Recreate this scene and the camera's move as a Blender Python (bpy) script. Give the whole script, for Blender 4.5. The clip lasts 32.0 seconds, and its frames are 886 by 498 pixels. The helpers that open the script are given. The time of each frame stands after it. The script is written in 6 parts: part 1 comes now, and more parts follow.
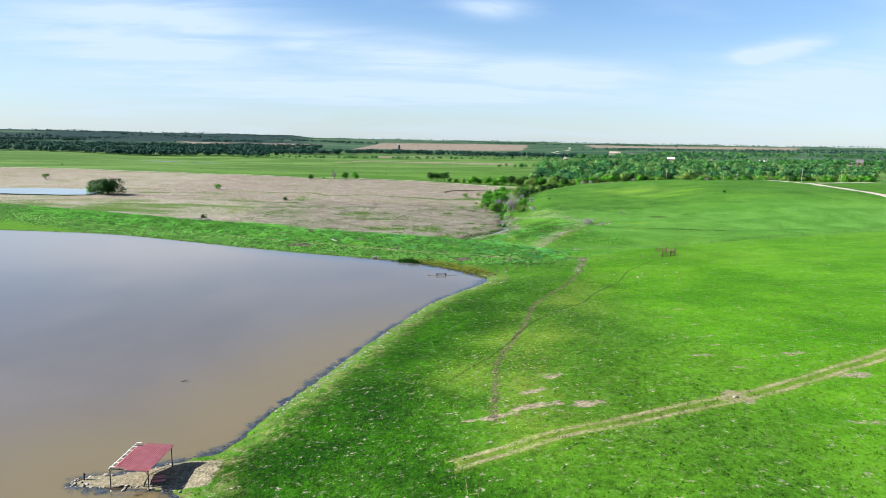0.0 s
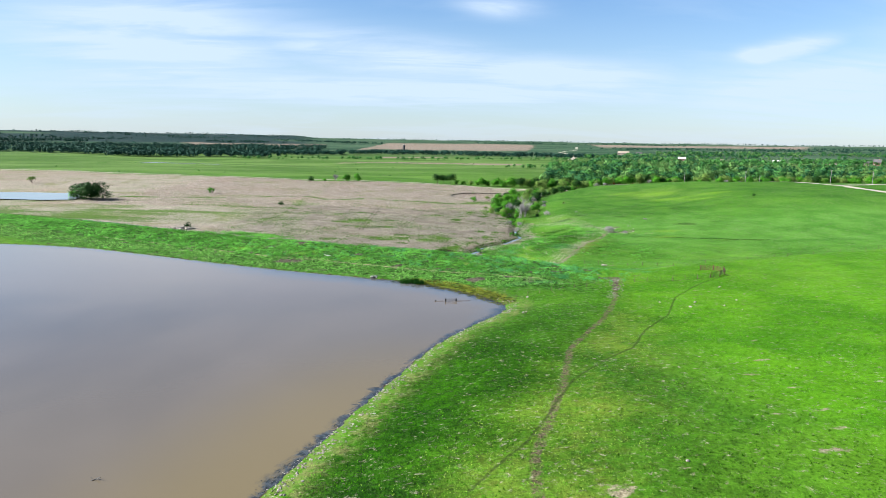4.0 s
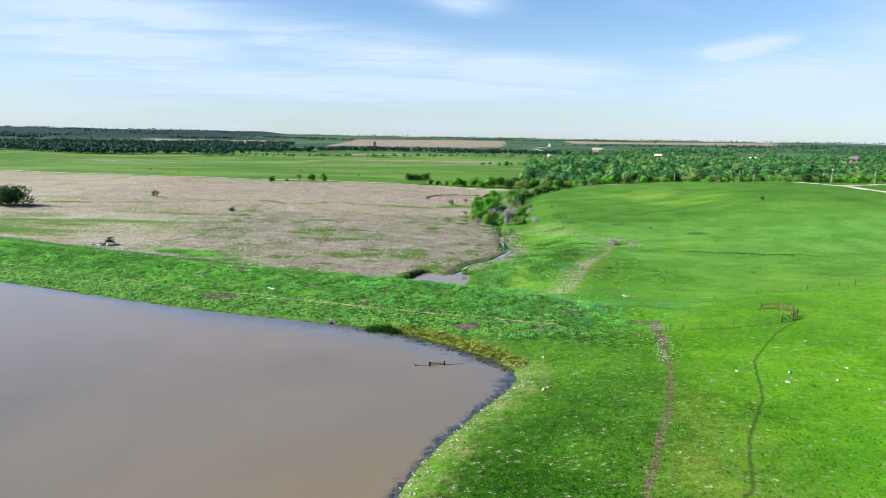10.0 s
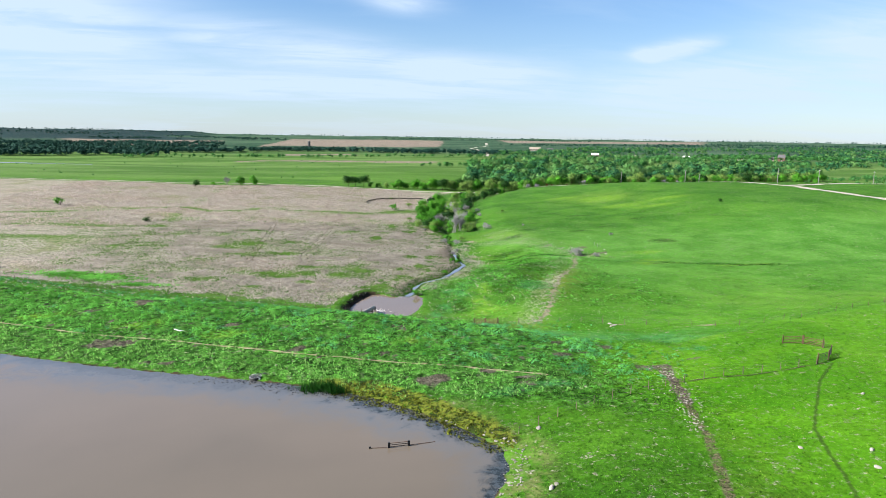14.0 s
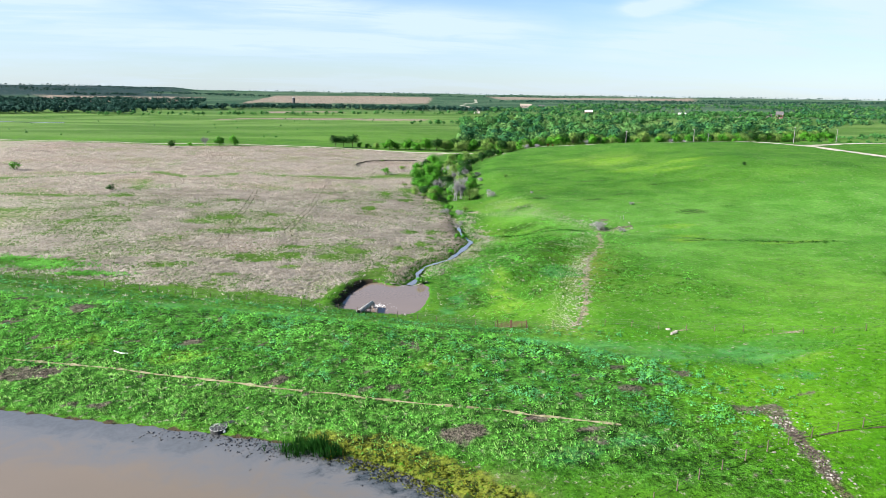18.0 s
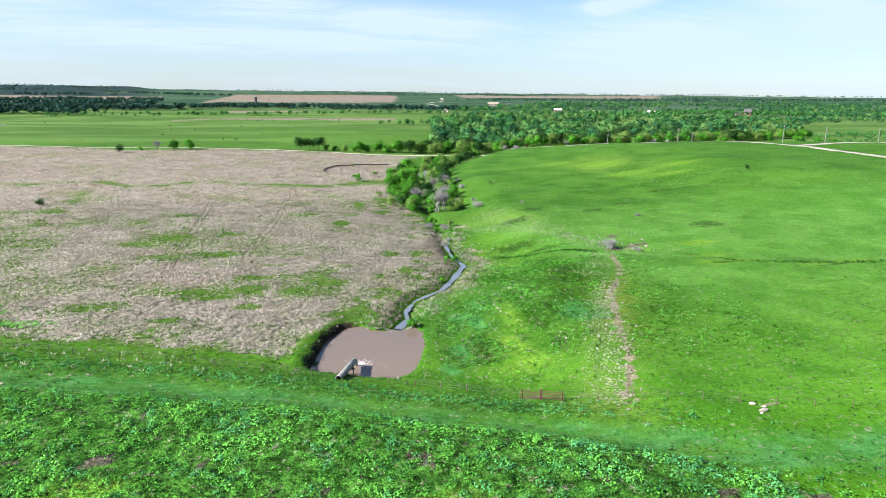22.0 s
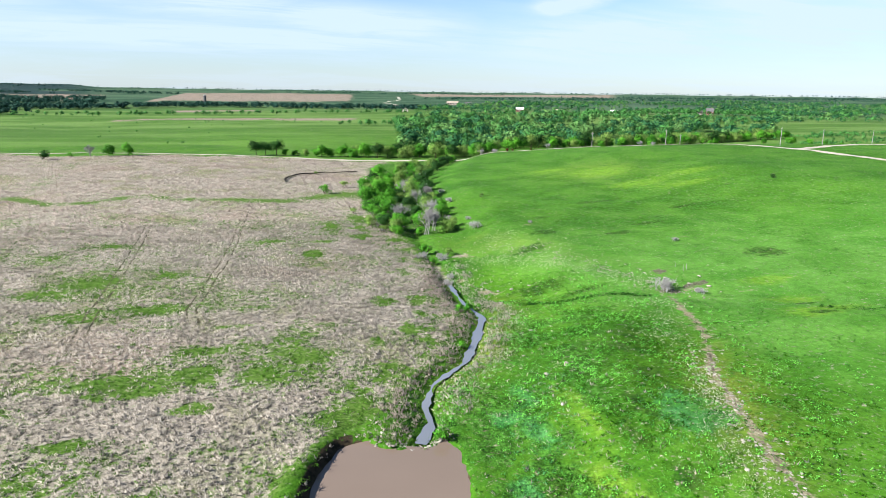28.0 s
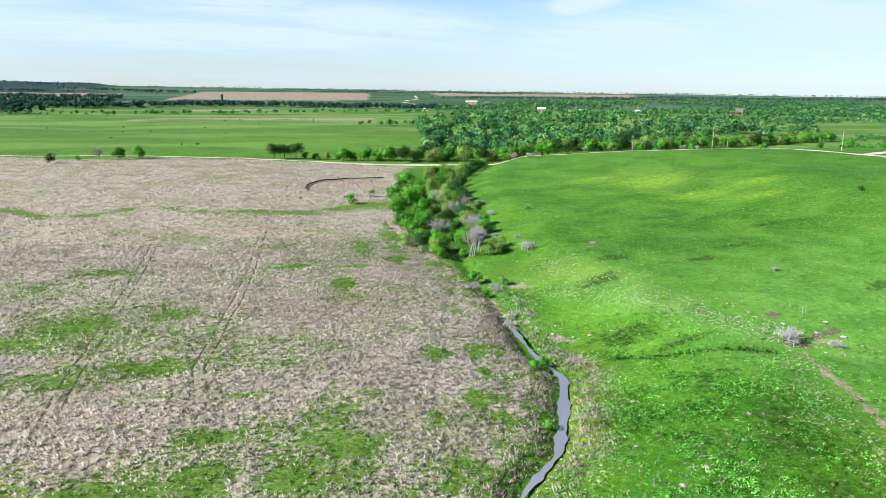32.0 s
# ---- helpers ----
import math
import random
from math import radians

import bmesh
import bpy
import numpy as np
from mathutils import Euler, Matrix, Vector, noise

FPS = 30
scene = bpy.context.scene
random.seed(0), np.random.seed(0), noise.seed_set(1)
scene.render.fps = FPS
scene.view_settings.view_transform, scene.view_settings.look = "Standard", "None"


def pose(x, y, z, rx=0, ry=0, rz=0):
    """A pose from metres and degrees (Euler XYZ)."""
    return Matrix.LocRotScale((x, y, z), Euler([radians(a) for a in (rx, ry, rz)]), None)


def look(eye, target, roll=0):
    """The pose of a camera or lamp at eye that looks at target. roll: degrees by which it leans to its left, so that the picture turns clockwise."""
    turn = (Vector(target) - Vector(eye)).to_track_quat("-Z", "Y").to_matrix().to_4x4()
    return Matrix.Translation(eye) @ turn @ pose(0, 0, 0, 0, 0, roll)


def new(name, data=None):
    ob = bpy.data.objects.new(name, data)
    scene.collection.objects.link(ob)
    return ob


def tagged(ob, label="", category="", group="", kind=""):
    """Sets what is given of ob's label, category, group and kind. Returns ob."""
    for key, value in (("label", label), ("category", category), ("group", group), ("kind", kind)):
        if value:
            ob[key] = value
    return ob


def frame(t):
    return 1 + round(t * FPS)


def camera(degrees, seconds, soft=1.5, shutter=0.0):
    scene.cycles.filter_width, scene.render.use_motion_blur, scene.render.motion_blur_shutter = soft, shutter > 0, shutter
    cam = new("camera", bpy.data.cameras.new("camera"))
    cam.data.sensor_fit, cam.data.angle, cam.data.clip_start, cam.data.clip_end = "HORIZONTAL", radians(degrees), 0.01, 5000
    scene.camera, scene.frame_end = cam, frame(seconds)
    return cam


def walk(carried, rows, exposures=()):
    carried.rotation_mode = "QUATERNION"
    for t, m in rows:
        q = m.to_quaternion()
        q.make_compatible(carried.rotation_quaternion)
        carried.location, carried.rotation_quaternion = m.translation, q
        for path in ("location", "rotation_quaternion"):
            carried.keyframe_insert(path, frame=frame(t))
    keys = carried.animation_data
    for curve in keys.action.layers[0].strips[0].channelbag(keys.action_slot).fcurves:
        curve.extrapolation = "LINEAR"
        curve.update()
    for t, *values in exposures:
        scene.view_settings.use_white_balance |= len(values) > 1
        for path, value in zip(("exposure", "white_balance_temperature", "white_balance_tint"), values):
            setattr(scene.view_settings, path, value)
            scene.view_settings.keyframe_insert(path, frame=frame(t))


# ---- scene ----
cam = camera(67.3, 32.0, soft=0.55)
PATH = [
    (0, (0.58, 2.141, 38.571), (0.665, 4.113, 38.252), 1.1),
    (1, (0.663, 10.181, 38.65), (0.745, 12.153, 38.329), 1.0),
    (2, (0.549, 18.015, 38.622), (0.63, 19.988, 38.301), 1.0),
    (3, (0.652, 25.725, 38.733), (0.727, 27.697, 38.412), 1.0),
    (3.5, (0.72, 29.508, 38.635), (0.791, 31.481, 38.316), 0.9),
    (5.5, (0.819, 44.903, 39.294), (0.88, 46.875, 38.971), 1.2),
    (6, (0.945, 48.947, 39.255), (1.003, 50.92, 38.931), 1.1),
    (7, (0.741, 57.198, 39.245), (0.799, 59.171, 38.919), 1.1),
    (8, (0.566, 65.139, 39.287), (0.643, 67.11, 38.959), 1.1),
    (9, (0.463, 73.203, 39.214), (0.584, 75.172, 38.886), 1.1),
    (10, (0.429, 81.174, 39.238), (0.583, 83.14, 38.909), 1.0),
    (11, (0.088, 88.615, 39.313), (0.303, 90.576, 38.985), 0.9),
    (12, (-0.035, 96.476, 39.331), (0.23, 98.431, 39.004), 0.9),
    (13, (-0.104, 104.304, 39.367), (0.207, 106.252, 39.04), 0.8),
    (13.5, (-0.25, 108.139, 39.362), (0.078, 110.085, 39.035), 0.9),
    (15.5, (0.086, 123.437, 39.4), (0.442, 125.374, 39.055), 0.7),
    (16, (0.002, 127.325, 39.429), (0.36, 129.246, 39.004), 0.8),
    (17, (-0.126, 135.335, 39.648), (0.24, 137.249, 39.198), 0.8),
    (18, (-0.185, 143.361, 39.595), (0.188, 145.274, 39.144), 0.9),
    (19, (-0.08, 151.294, 39.586), (0.294, 153.206, 39.135), 0.8),
    (20, (0.022, 159.34, 39.609), (0.402, 161.251, 39.159), 0.9),
    (21, (0.056, 167.383, 39.569), (0.452, 169.291, 39.117), 0.9),
    (22, (0.169, 175.591, 39.706), (0.639, 177.481, 39.252), 0.7),
    (23, (0.285, 183.601, 39.522), (0.795, 185.481, 39.069), 0.7),
    (24, (-0.069, 191.171, 39.542), (0.489, 193.037, 39.088), 0.6),
    (25, (-0.247, 198.251, 39.775), (0.327, 200.112, 39.32), 0.7),
    (25.5, (-0.479, 202.275, 39.62), (0.102, 204.135, 39.166), 0.7),
    (27.5, (-0.295, 218.178, 39.691), (0.301, 220.033, 39.235), 0.7),
    (28, (-0.293, 222.188, 39.599), (0.304, 224.042, 39.143), 0.8),
    (29, (-0.238, 229.889, 39.68), (0.362, 231.741, 39.223), 0.8),
    (30, (-0.432, 237.738, 39.778), (0.173, 239.588, 39.321), 0.8),
    (31, (-0.471, 245.617, 39.764), (0.138, 247.466, 39.307), 0.8),
    (32, (-0.345, 253.449, 39.821), (0.21, 255.314, 39.362), 0.9),
]
walk(cam, [(t, look(eye, target, roll)) for t, eye, target, roll in PATH], [(0, 2.18, 6350, 10), (13, 2.14, 6350, 10), (16.5, 2.26, 6350, 10), (32, 2.26, 6350, 10)])

# ---- sky and sun ----
SUN_EL, SUN_AZ = radians(33), radians(-95)
world = bpy.data.worlds.new("sky")
scene.world = world
world.use_nodes = True
nt = world.node_tree
nt.nodes.clear()


def wnode(kind, **sets):
    n = nt.nodes.new(kind)
    for k, v in sets.items():
        n.inputs[k].default_value = v
    return n


def wmath(op, a, b=None, c=None):
    n = nt.nodes.new("ShaderNodeMath")
    n.operation = op
    for i, v in enumerate((a, b, c)):
        if v is None:
            continue
        if isinstance(v, (int, float)):
            n.inputs[i].default_value = v
        else:
            nt.links.new(v, n.inputs[i])
    return n.outputs[0]


sky = nt.nodes.new("ShaderNodeTexSky")
sky.sky_type = "NISHITA"
sky.sun_disc = False
sky.sun_elevation = SUN_EL
sky.sun_rotation = SUN_AZ
sky.altitude = 300
sky.air_density = 1.3
sky.dust_density = 0.3
sky.ozone_density = 2.0
coord = nt.nodes.new("ShaderNodeTexCoord")
sep = nt.nodes.new("ShaderNodeSeparateXYZ")
nt.links.new(coord.outputs["Generated"], sep.inputs[0])
sx, sy, sz = sep.outputs
up = wmath("ADD", wmath("MAXIMUM", sz, 0.0), 0.10)
plane = nt.nodes.new("ShaderNodeCombineXYZ")
nt.links.new(wmath("DIVIDE", sx, up), plane.inputs[0])
nt.links.new(wmath("DIVIDE", sy, up), plane.inputs[1])


def cirrus(scale, turn, stretch, lo, hi, detail, shift):
    m = nt.nodes.new("ShaderNodeMapping")
    m.inputs["Rotation"].default_value = (0, 0, radians(turn))
    m.inputs["Scale"].default_value = (scale, scale * stretch, 1)
    m.inputs["Location"].default_value = (shift, shift * 0.7, 0)
    nt.links.new(plane.outputs[0], m.inputs[0])
    n = wnode("ShaderNodeTexNoise", Scale=1.0, Detail=detail, Roughness=0.6, Distortion=0.5)
    nt.links.new(m.outputs[0], n.inputs["Vector"])
    r = nt.nodes.new("ShaderNodeMapRange")
    r.interpolation_type = "SMOOTHSTEP"
    r.inputs["From Min"].default_value, r.inputs["From Max"].default_value = lo, hi
    nt.links.new(n.outputs[0], r.inputs["Value"])
    return r.outputs[0]


veil = cirrus(0.20, 20, 1.8, 0.42, 0.68, 6, 3.1)
streak = cirrus(0.42, 12, 2.0, 0.46, 0.64, 10, 7.7)
low = wmath("SUBTRACT", 1.0, wmath("MULTIPLY", wmath("MAXIMUM", sz, 0.0), 5.0))
bearing = wmath("MULTIPLY", wmath("ARCTAN2", sx, sy), 57.3)
height = wmath("MULTIPLY", wmath("ARCSINE", sz), 57.3)


def bank(az, el, wide, tall, lean=0.0):
    """A soft-edged bank of cloud round a bearing and a height, in degrees."""
    da = wmath("SUBTRACT", bearing, az)
    de = wmath("SUBTRACT", wmath("SUBTRACT", height, el), wmath("MULTIPLY", da, lean))
    q = wmath("ADD", wmath("POWER", wmath("DIVIDE", da, wide), 2.0), wmath("POWER", wmath("DIVIDE", de, tall), 2.0))
    return wmath("EXPONENT", wmath("MULTIPLY", q, -1.0))


banks = None
for az, el, wide, tall, lean in ((-3, 7.0, 11, 1.5, -0.10), (10, 5.6, 9, 1.2, -0.06), (-21, 7.5, 9, 4.0, 0.0), (32, 4.4, 10, 1.9, 0.04), (46, 6.5, 9, 3.5, 0.0), (6, 11.0, 3, 0.8, -0.1), (-2, 4.0, 22, 1.0, 0.0)):
    one = bank(az, el, wide, tall, lean)
    banks = one if banks is None else wmath("MAXIMUM", banks, one)
wisp = cirrus(0.95, 8, 2.6, 0.30, 0.66, 9, 5.2)
puff_edge = cirrus(1.7, 0, 1.4, 0.25, 0.75, 6, 1.4)
puff = wmath("MULTIPLY", wmath("MAXIMUM", bank(28.2, 7.15, 2.9, 0.7, 0.16), bank(26.4, 6.8, 1.5, 0.6, 0.0)), wmath("ADD", wmath("MULTIPLY", puff_edge, 1.1), 0.55))
seen = wmath("MAXIMUM", wmath("MULTIPLY", banks, wmath("ADD", wmath("MULTIPLY", wisp, 0.95), 0.45)), wmath("MULTIPLY", puff, 1.15))
seen = wmath("ADD", seen, wmath("MULTIPLY", streak, 0.16))
aloft = wmath("MULTIPLY", wmath("MAXIMUM", veil, wmath("MULTIPLY", streak, 0.9)), 0.4)
share = wmath("MINIMUM", wmath("MAXIMUM", wmath("MULTIPLY", wmath("SUBTRACT", height, 12.0), 0.2), 0.0), 1.0)
cover = wmath("ADD", wmath("MULTIPLY", aloft, share), wmath("MULTIPLY", seen, wmath("SUBTRACT", 1.0, share)))
cover = wmath("MINIMUM", wmath("ADD", wmath("MULTIPLY", cover, 0.85), wmath("MULTIPLY", wmath("MAXIMUM", low, 0.0), 0.42)), 0.93)
mix = nt.nodes.new("ShaderNodeMix")
mix.data_type = "RGBA"
nt.links.new(cover, mix.inputs["Factor"])
clear = nt.nodes.new("ShaderNodeMix")
clear.data_type, clear.blend_type = "RGBA", "MULTIPLY"
clear.inputs["Factor"].default_value = 1.0
nt.links.new(sky.outputs[0], clear.inputs["A"])
clear.inputs["B"].default_value = (0.43, 0.545, 0.725, 1)
nt.links.new(clear.outputs["Result"], mix.inputs["A"])
mix.inputs["B"].default_value = (3.2, 3.9, 4.8, 1)
bg = wnode("ShaderNodeBackground", Strength=0.05)
nt.links.new(mix.outputs["Result"], bg.inputs[0])
out = nt.nodes.new("ShaderNodeOutputWorld")
nt.links.new(bg.outputs[0], out.inputs[0])

sun_data = bpy.data.lights.new("sun", "SUN")
sun_data.energy, sun_data.angle, sun_data.color = 5.0, radians(0.53), (1.0, 0.97, 0.915)
sun = new("sun", sun_data)
sun_from = Vector((math.sin(SUN_AZ) * math.cos(SUN_EL), math.cos(SUN_AZ) * math.cos(SUN_EL), math.sin(SUN_EL)))
sun.matrix_world = look(sun_from * 200, (0, 0, 0))

# ---- materials ----


TONE = 0.385  # level of all base colours


class Mat:
    """A node material under construction."""

    def __init__(self, name, rough=0.8, spec=0.3, metal=0.0):
        self.m = bpy.data.materials.new(name)
        self.m.use_nodes = True
        self.t = self.m.node_tree
        self.b = self.t.nodes["Principled BSDF"]
        self.b.inputs["Roughness"].default_value = rough
        self.b.inputs["Specular IOR Level"].default_value = spec
        self.b.inputs["Metallic"].default_value = metal
        self.co = self.t.nodes.new("ShaderNodeNewGeometry").outputs["Position"]

    def put(self, slot, v):
        if isinstance(v, (int, float)):
            slot.default_value = v
        elif isinstance(v, tuple):
            slot.default_value = (*(c * TONE for c in v[:3]), 1)
        else:
            self.t.links.new(v, slot)

    def noise(self, scale, detail=3.0, rough=0.55, vec=None, warp=0.0, squash=None):
        n = self.t.nodes.new("ShaderNodeTexNoise")
        n.inputs["Scale"].default_value, n.inputs["Detail"].default_value = scale, detail
        n.inputs["Roughness"].default_value, n.inputs["Distortion"].default_value = rough, warp
        v = vec or self.co
        if squash:
            mp = self.t.nodes.new("ShaderNodeMapping")
            mp.inputs["Scale"].default_value = squash
            self.t.links.new(v, mp.inputs[0])
            v = mp.outputs[0]
        self.t.links.new(v, n.inputs["Vector"])
        return n.outputs[0]

    def rand(self, island=False):
        if island:
            return self.t.nodes.new("ShaderNodeNewGeometry").outputs["Random Per Island"]
        return self.t.nodes.new("ShaderNodeObjectInfo").outputs["Random"]

    def attr(self, name):
        n = self.t.nodes.new("ShaderNodeAttribute")
        n.attribute_name = name
        return n.outputs["Fac"]

    def step(self, v, lo, hi):
        r = self.t.nodes.new("ShaderNodeMapRange")
        r.interpolation_type = "SMOOTHSTEP"
        r.inputs["From Min"].default_value, r.inputs["From Max"].default_value = lo, hi
        self.put(r.inputs["Value"], v)
        return r.outputs[0]

    def math(self, op, a, b=None):
        n = self.t.nodes.new("ShaderNodeMath")
        n.operation = op
        self.put(n.inputs[0], a)
        if b is not None:
            self.put(n.inputs[1], b)
        return n.outputs[0]

    def mix(self, f, a, b):
        n = self.t.nodes.new("ShaderNodeMix")
        n.data_type = "RGBA"
        self.put(n.inputs["Factor"], f)
        self.put(n.inputs["A"], a)
        self.put(n.inputs["B"], b)
        return n.outputs["Result"]

    def scale(self, c, f):
        n = self.t.nodes.new("ShaderNodeVectorMath")
        n.operation = "SCALE"
        self.put(n.inputs[0], c)
        self.put(n.inputs["Scale"], f)
        return n.outputs[0]

    def bump(self, h, strength=0.4, dist=0.1):
        n = self.t.nodes.new("ShaderNodeBump")
        n.inputs["Strength"].default_value, n.inputs["Distance"].default_value = strength, dist
        self.put(n.inputs["Height"], h)
        self.t.links.new(n.outputs[0], self.b.inputs["Normal"])
        return self

    def color(self, c):
        self.put(self.b.inputs["Base Color"], c)
        return self


def plain(name, a, b, scale=4.0, rough=0.7, spec=0.3, metal=0.0, rand=0.0, bump=0.0):
    """Two-tone mottled surface; rand mixes the object's own random number in."""
    m = Mat(name, rough, spec, metal)
    f = m.step(m.noise(scale, 5), 0.3, 0.7)
    if rand:
        f = m.math("ADD", m.math("MULTIPLY", f, 1 - rand), m.math("MULTIPLY", m.rand(), rand))
    m.color(m.mix(f, a, b))
    if bump:
        m.bump(m.noise(scale * 4, 4), bump, 0.03)
    return m.m


def leafy(name, dark, light, gloss=0.025, mottle=0.5, thru=0.4):
    """Leaves: tone changes from leaf to leaf and from plant to plant; some light passes through."""
    m = Mat(name, 0.7, gloss)
    f = m.math("ADD", m.math("MULTIPLY", m.rand(True), 0.6), m.math("MULTIPLY", m.rand(), 0.4))
    f = m.math("ADD", m.math("MULTIPLY", f, mottle), m.math("MULTIPLY", m.step(m.noise(0.13, 2), 0.36, 0.64), 1 - mottle))
    c = m.mix(f, dark, light)
    m.color(c)
    tr = m.t.nodes.new("ShaderNodeBsdfTranslucent")
    m.put(tr.inputs[0], c)
    ms = m.t.nodes.new("ShaderNodeMixShader")
    ms.inputs[0].default_value = thru
    m.t.links.new(m.b.outputs[0], ms.inputs[1])
    m.t.links.new(tr.outputs[0], ms.inputs[2])
    m.t.links.new(ms.outputs[0], m.t.nodes["Material Output"].inputs[0])
    return m.m


def ground_material():
    m = Mat("ground", 0.95, 0.03)
    big, mid, small, fine = m.noise(0.012, 4), m.noise(0.06, 5, 0.6, warp=0.4), m.noise(0.55, 5, 0.65), m.noise(3.2, 4, 0.7)
    tuft = m.noise(1.4, 4, 0.75)
    green = m.mix(m.step(mid, 0.35, 0.68), (0.060, 0.20, 0.012), (0.120, 0.31, 0.022))
    green = m.mix(m.math("MULTIPLY", m.step(big, 0.46, 0.66), 0.7), green, (0.14, 0.35, 0.018))
    green = m.mix(m.math("MULTIPLY", m.step(m.noise(0.028, 5, 0.6, warp=0.8), 0.54, 0.70), 0.55), green, (0.025, 0.135, 0.010))
    green = m.mix(m.math("MULTIPLY", m.step(m.noise(0.045, 4, 0.6, warp=0.3), 0.60, 0.72), 0.45), green, (0.16, 0.30, 0.05))
    green = m.mix(m.math("MULTIPLY", m.step(small, 0.48, 0.68), 0.45), green, (0.016, 0.080, 0.006))
    green = m.mix(m.math("MULTIPLY", m.step(m.noise(1.9, 3, 0.6), 0.58, 0.72), 0.5), green, (0.20, 0.38, 0.04))
    # lush weeds; the dark tone puts shade between the clumps into the colour
    lush = m.mix(m.step(small, 0.32, 0.66), (0.020, 0.085, 0.009), (0.105, 0.315, 0.040))
    green = m.mix(m.attr("lush"), green, lush)
    # pale, thin turf
    worn = m.math("MULTIPLY", m.attr("worn"), m.step(m.math("ADD", m.math("MULTIPLY", small, 0.6), m.math("MULTIPLY", mid, 0.8)), 0.45, 0.95))
    green = m.mix(worn, green, (0.25, 0.30, 0.045))
    lime = m.mix(m.step(mid, 0.35, 0.68), (0.072, 0.255, 0.006), (0.122, 0.35, 0.010))
    lime = m.mix(m.math("MULTIPLY", m.step(m.noise(0.22, 5, 0.6, warp=0.6), 0.54, 0.72), 0.4), lime, (0.048, 0.19, 0.006))
    lime = m.mix(m.math("MULTIPLY", m.step(big, 0.50, 0.68), 0.6), lime, (0.19, 0.38, 0.03))
    lime = m.mix(m.math("MULTIPLY", m.attr("hill"), 0.85), lime, m.mix(m.step(mid, 0.35, 0.68), (0.090, 0.275, 0.034), (0.160, 0.385, 0.070)))
    green = m.mix(m.math("MULTIPLY", m.attr("lime"), 0.9), green, lime)
    green = m.mix(m.math("MULTIPLY", m.attr("olive"), 0.85), green, m.mix(m.step(tuft, 0.36, 0.62), (0.050, 0.115, 0.012), (0.165, 0.27, 0.055)))
    deep = m.mix(m.step(mid, 0.35, 0.68), (0.009, 0.062, 0.001), (0.030, 0.140, 0.002))
    deep = m.mix(m.math("MULTIPLY", m.step(small, 0.48, 0.66), 0.7), deep, (0.010, 0.052, 0.004))
    green = m.mix(m.math("MULTIPLY", m.attr("deep"), m.math("SUBTRACT", 1.0, m.math("MULTIPLY", worn, 0.7))), green, deep)
    rag = m.math("MULTIPLY", m.math("SUBTRACT", m.noise(0.42, 5, 0.65), 0.5), 2.2)

    def felt(name, k=1.0):
        """A patch with a ragged edge, and nothing where the patch is not."""
        return m.math("ADD", m.attr(name), m.math("MULTIPLY", m.math("MULTIPLY", rag, k), m.step(m.attr(name), 0.02, 0.22)))

    teal = m.mix(m.step(small, 0.32, 0.66), (0.045, 0.25, 0.050), (0.12, 0.40, 0.125))
    green = m.mix(m.math("MULTIPLY", m.step(felt("teal"), 0.30, 0.95), 0.65), green, teal)
    yellow = m.mix(m.step(small, 0.32, 0.66), (0.115, 0.30, 0.018), (0.24, 0.43, 0.040))
    green = m.mix(m.math("MULTIPLY", m.step(felt("yellow", 0.7), 0.10, 0.95), 0.75), green, yellow)
    # smooth, bluish turf along the top of the dam
    mown = m.mix(m.step(m.noise(0.5, 5, 0.7, squash=(0.5, 1.0, 1.0)), 0.35, 0.65), (0.050, 0.245, 0.045), (0.125, 0.38, 0.105))
    green = m.mix(m.math("MULTIPLY", m.attr("mown"), m.math("ADD", 0.25, m.math("MULTIPLY", m.step(m.noise(0.12, 5, 0.65), 0.38, 0.60), 0.6))), green, mown)
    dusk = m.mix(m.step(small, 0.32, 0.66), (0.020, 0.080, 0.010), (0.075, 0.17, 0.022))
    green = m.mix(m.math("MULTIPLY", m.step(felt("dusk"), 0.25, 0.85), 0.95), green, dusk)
    green = m.mix(m.math("MULTIPLY", m.attr("verge"), m.step(small, 0.35, 0.65)), green, (0.27, 0.29, 0.10))
    # dull rangeland and woods of far country, hazy distance put into the colours
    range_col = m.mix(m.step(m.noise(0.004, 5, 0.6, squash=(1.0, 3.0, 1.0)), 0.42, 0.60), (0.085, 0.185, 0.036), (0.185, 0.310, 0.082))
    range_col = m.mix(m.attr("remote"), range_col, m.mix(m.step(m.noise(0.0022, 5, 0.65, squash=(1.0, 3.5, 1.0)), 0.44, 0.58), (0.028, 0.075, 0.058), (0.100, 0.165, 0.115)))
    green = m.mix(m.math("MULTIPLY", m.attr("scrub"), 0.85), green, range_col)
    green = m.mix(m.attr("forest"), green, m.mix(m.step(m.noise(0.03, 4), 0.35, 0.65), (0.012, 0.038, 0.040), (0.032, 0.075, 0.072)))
    # dry grass
    dry = m.mix(m.step(tuft, 0.3, 0.7), (0.33, 0.29, 0.225), (0.60, 0.53, 0.44))
    dry = m.mix(m.math("MULTIPLY", m.step(m.noise(0.035, 5, 0.62, warp=0.6), 0.50, 0.64), 0.55), dry, (0.23, 0.27, 0.085))
    dry = m.mix(m.math("MULTIPLY", m.step(m.noise(0.02, 3), 0.5, 0.75), 0.5), dry, (0.43, 0.30, 0.24))
    dry = m.mix(m.math("MULTIPLY", m.attr("scrub"), 0.7), dry, (0.33, 0.25, 0.20))
    edge = m.math("ADD", m.attr("dry"), m.math("MULTIPLY", m.math("SUBTRACT", m.noise(1.0, 6, 0.8), 0.5), 4.2))
    col = m.mix(m.step(edge, 0.25, 0.75), green, dry)
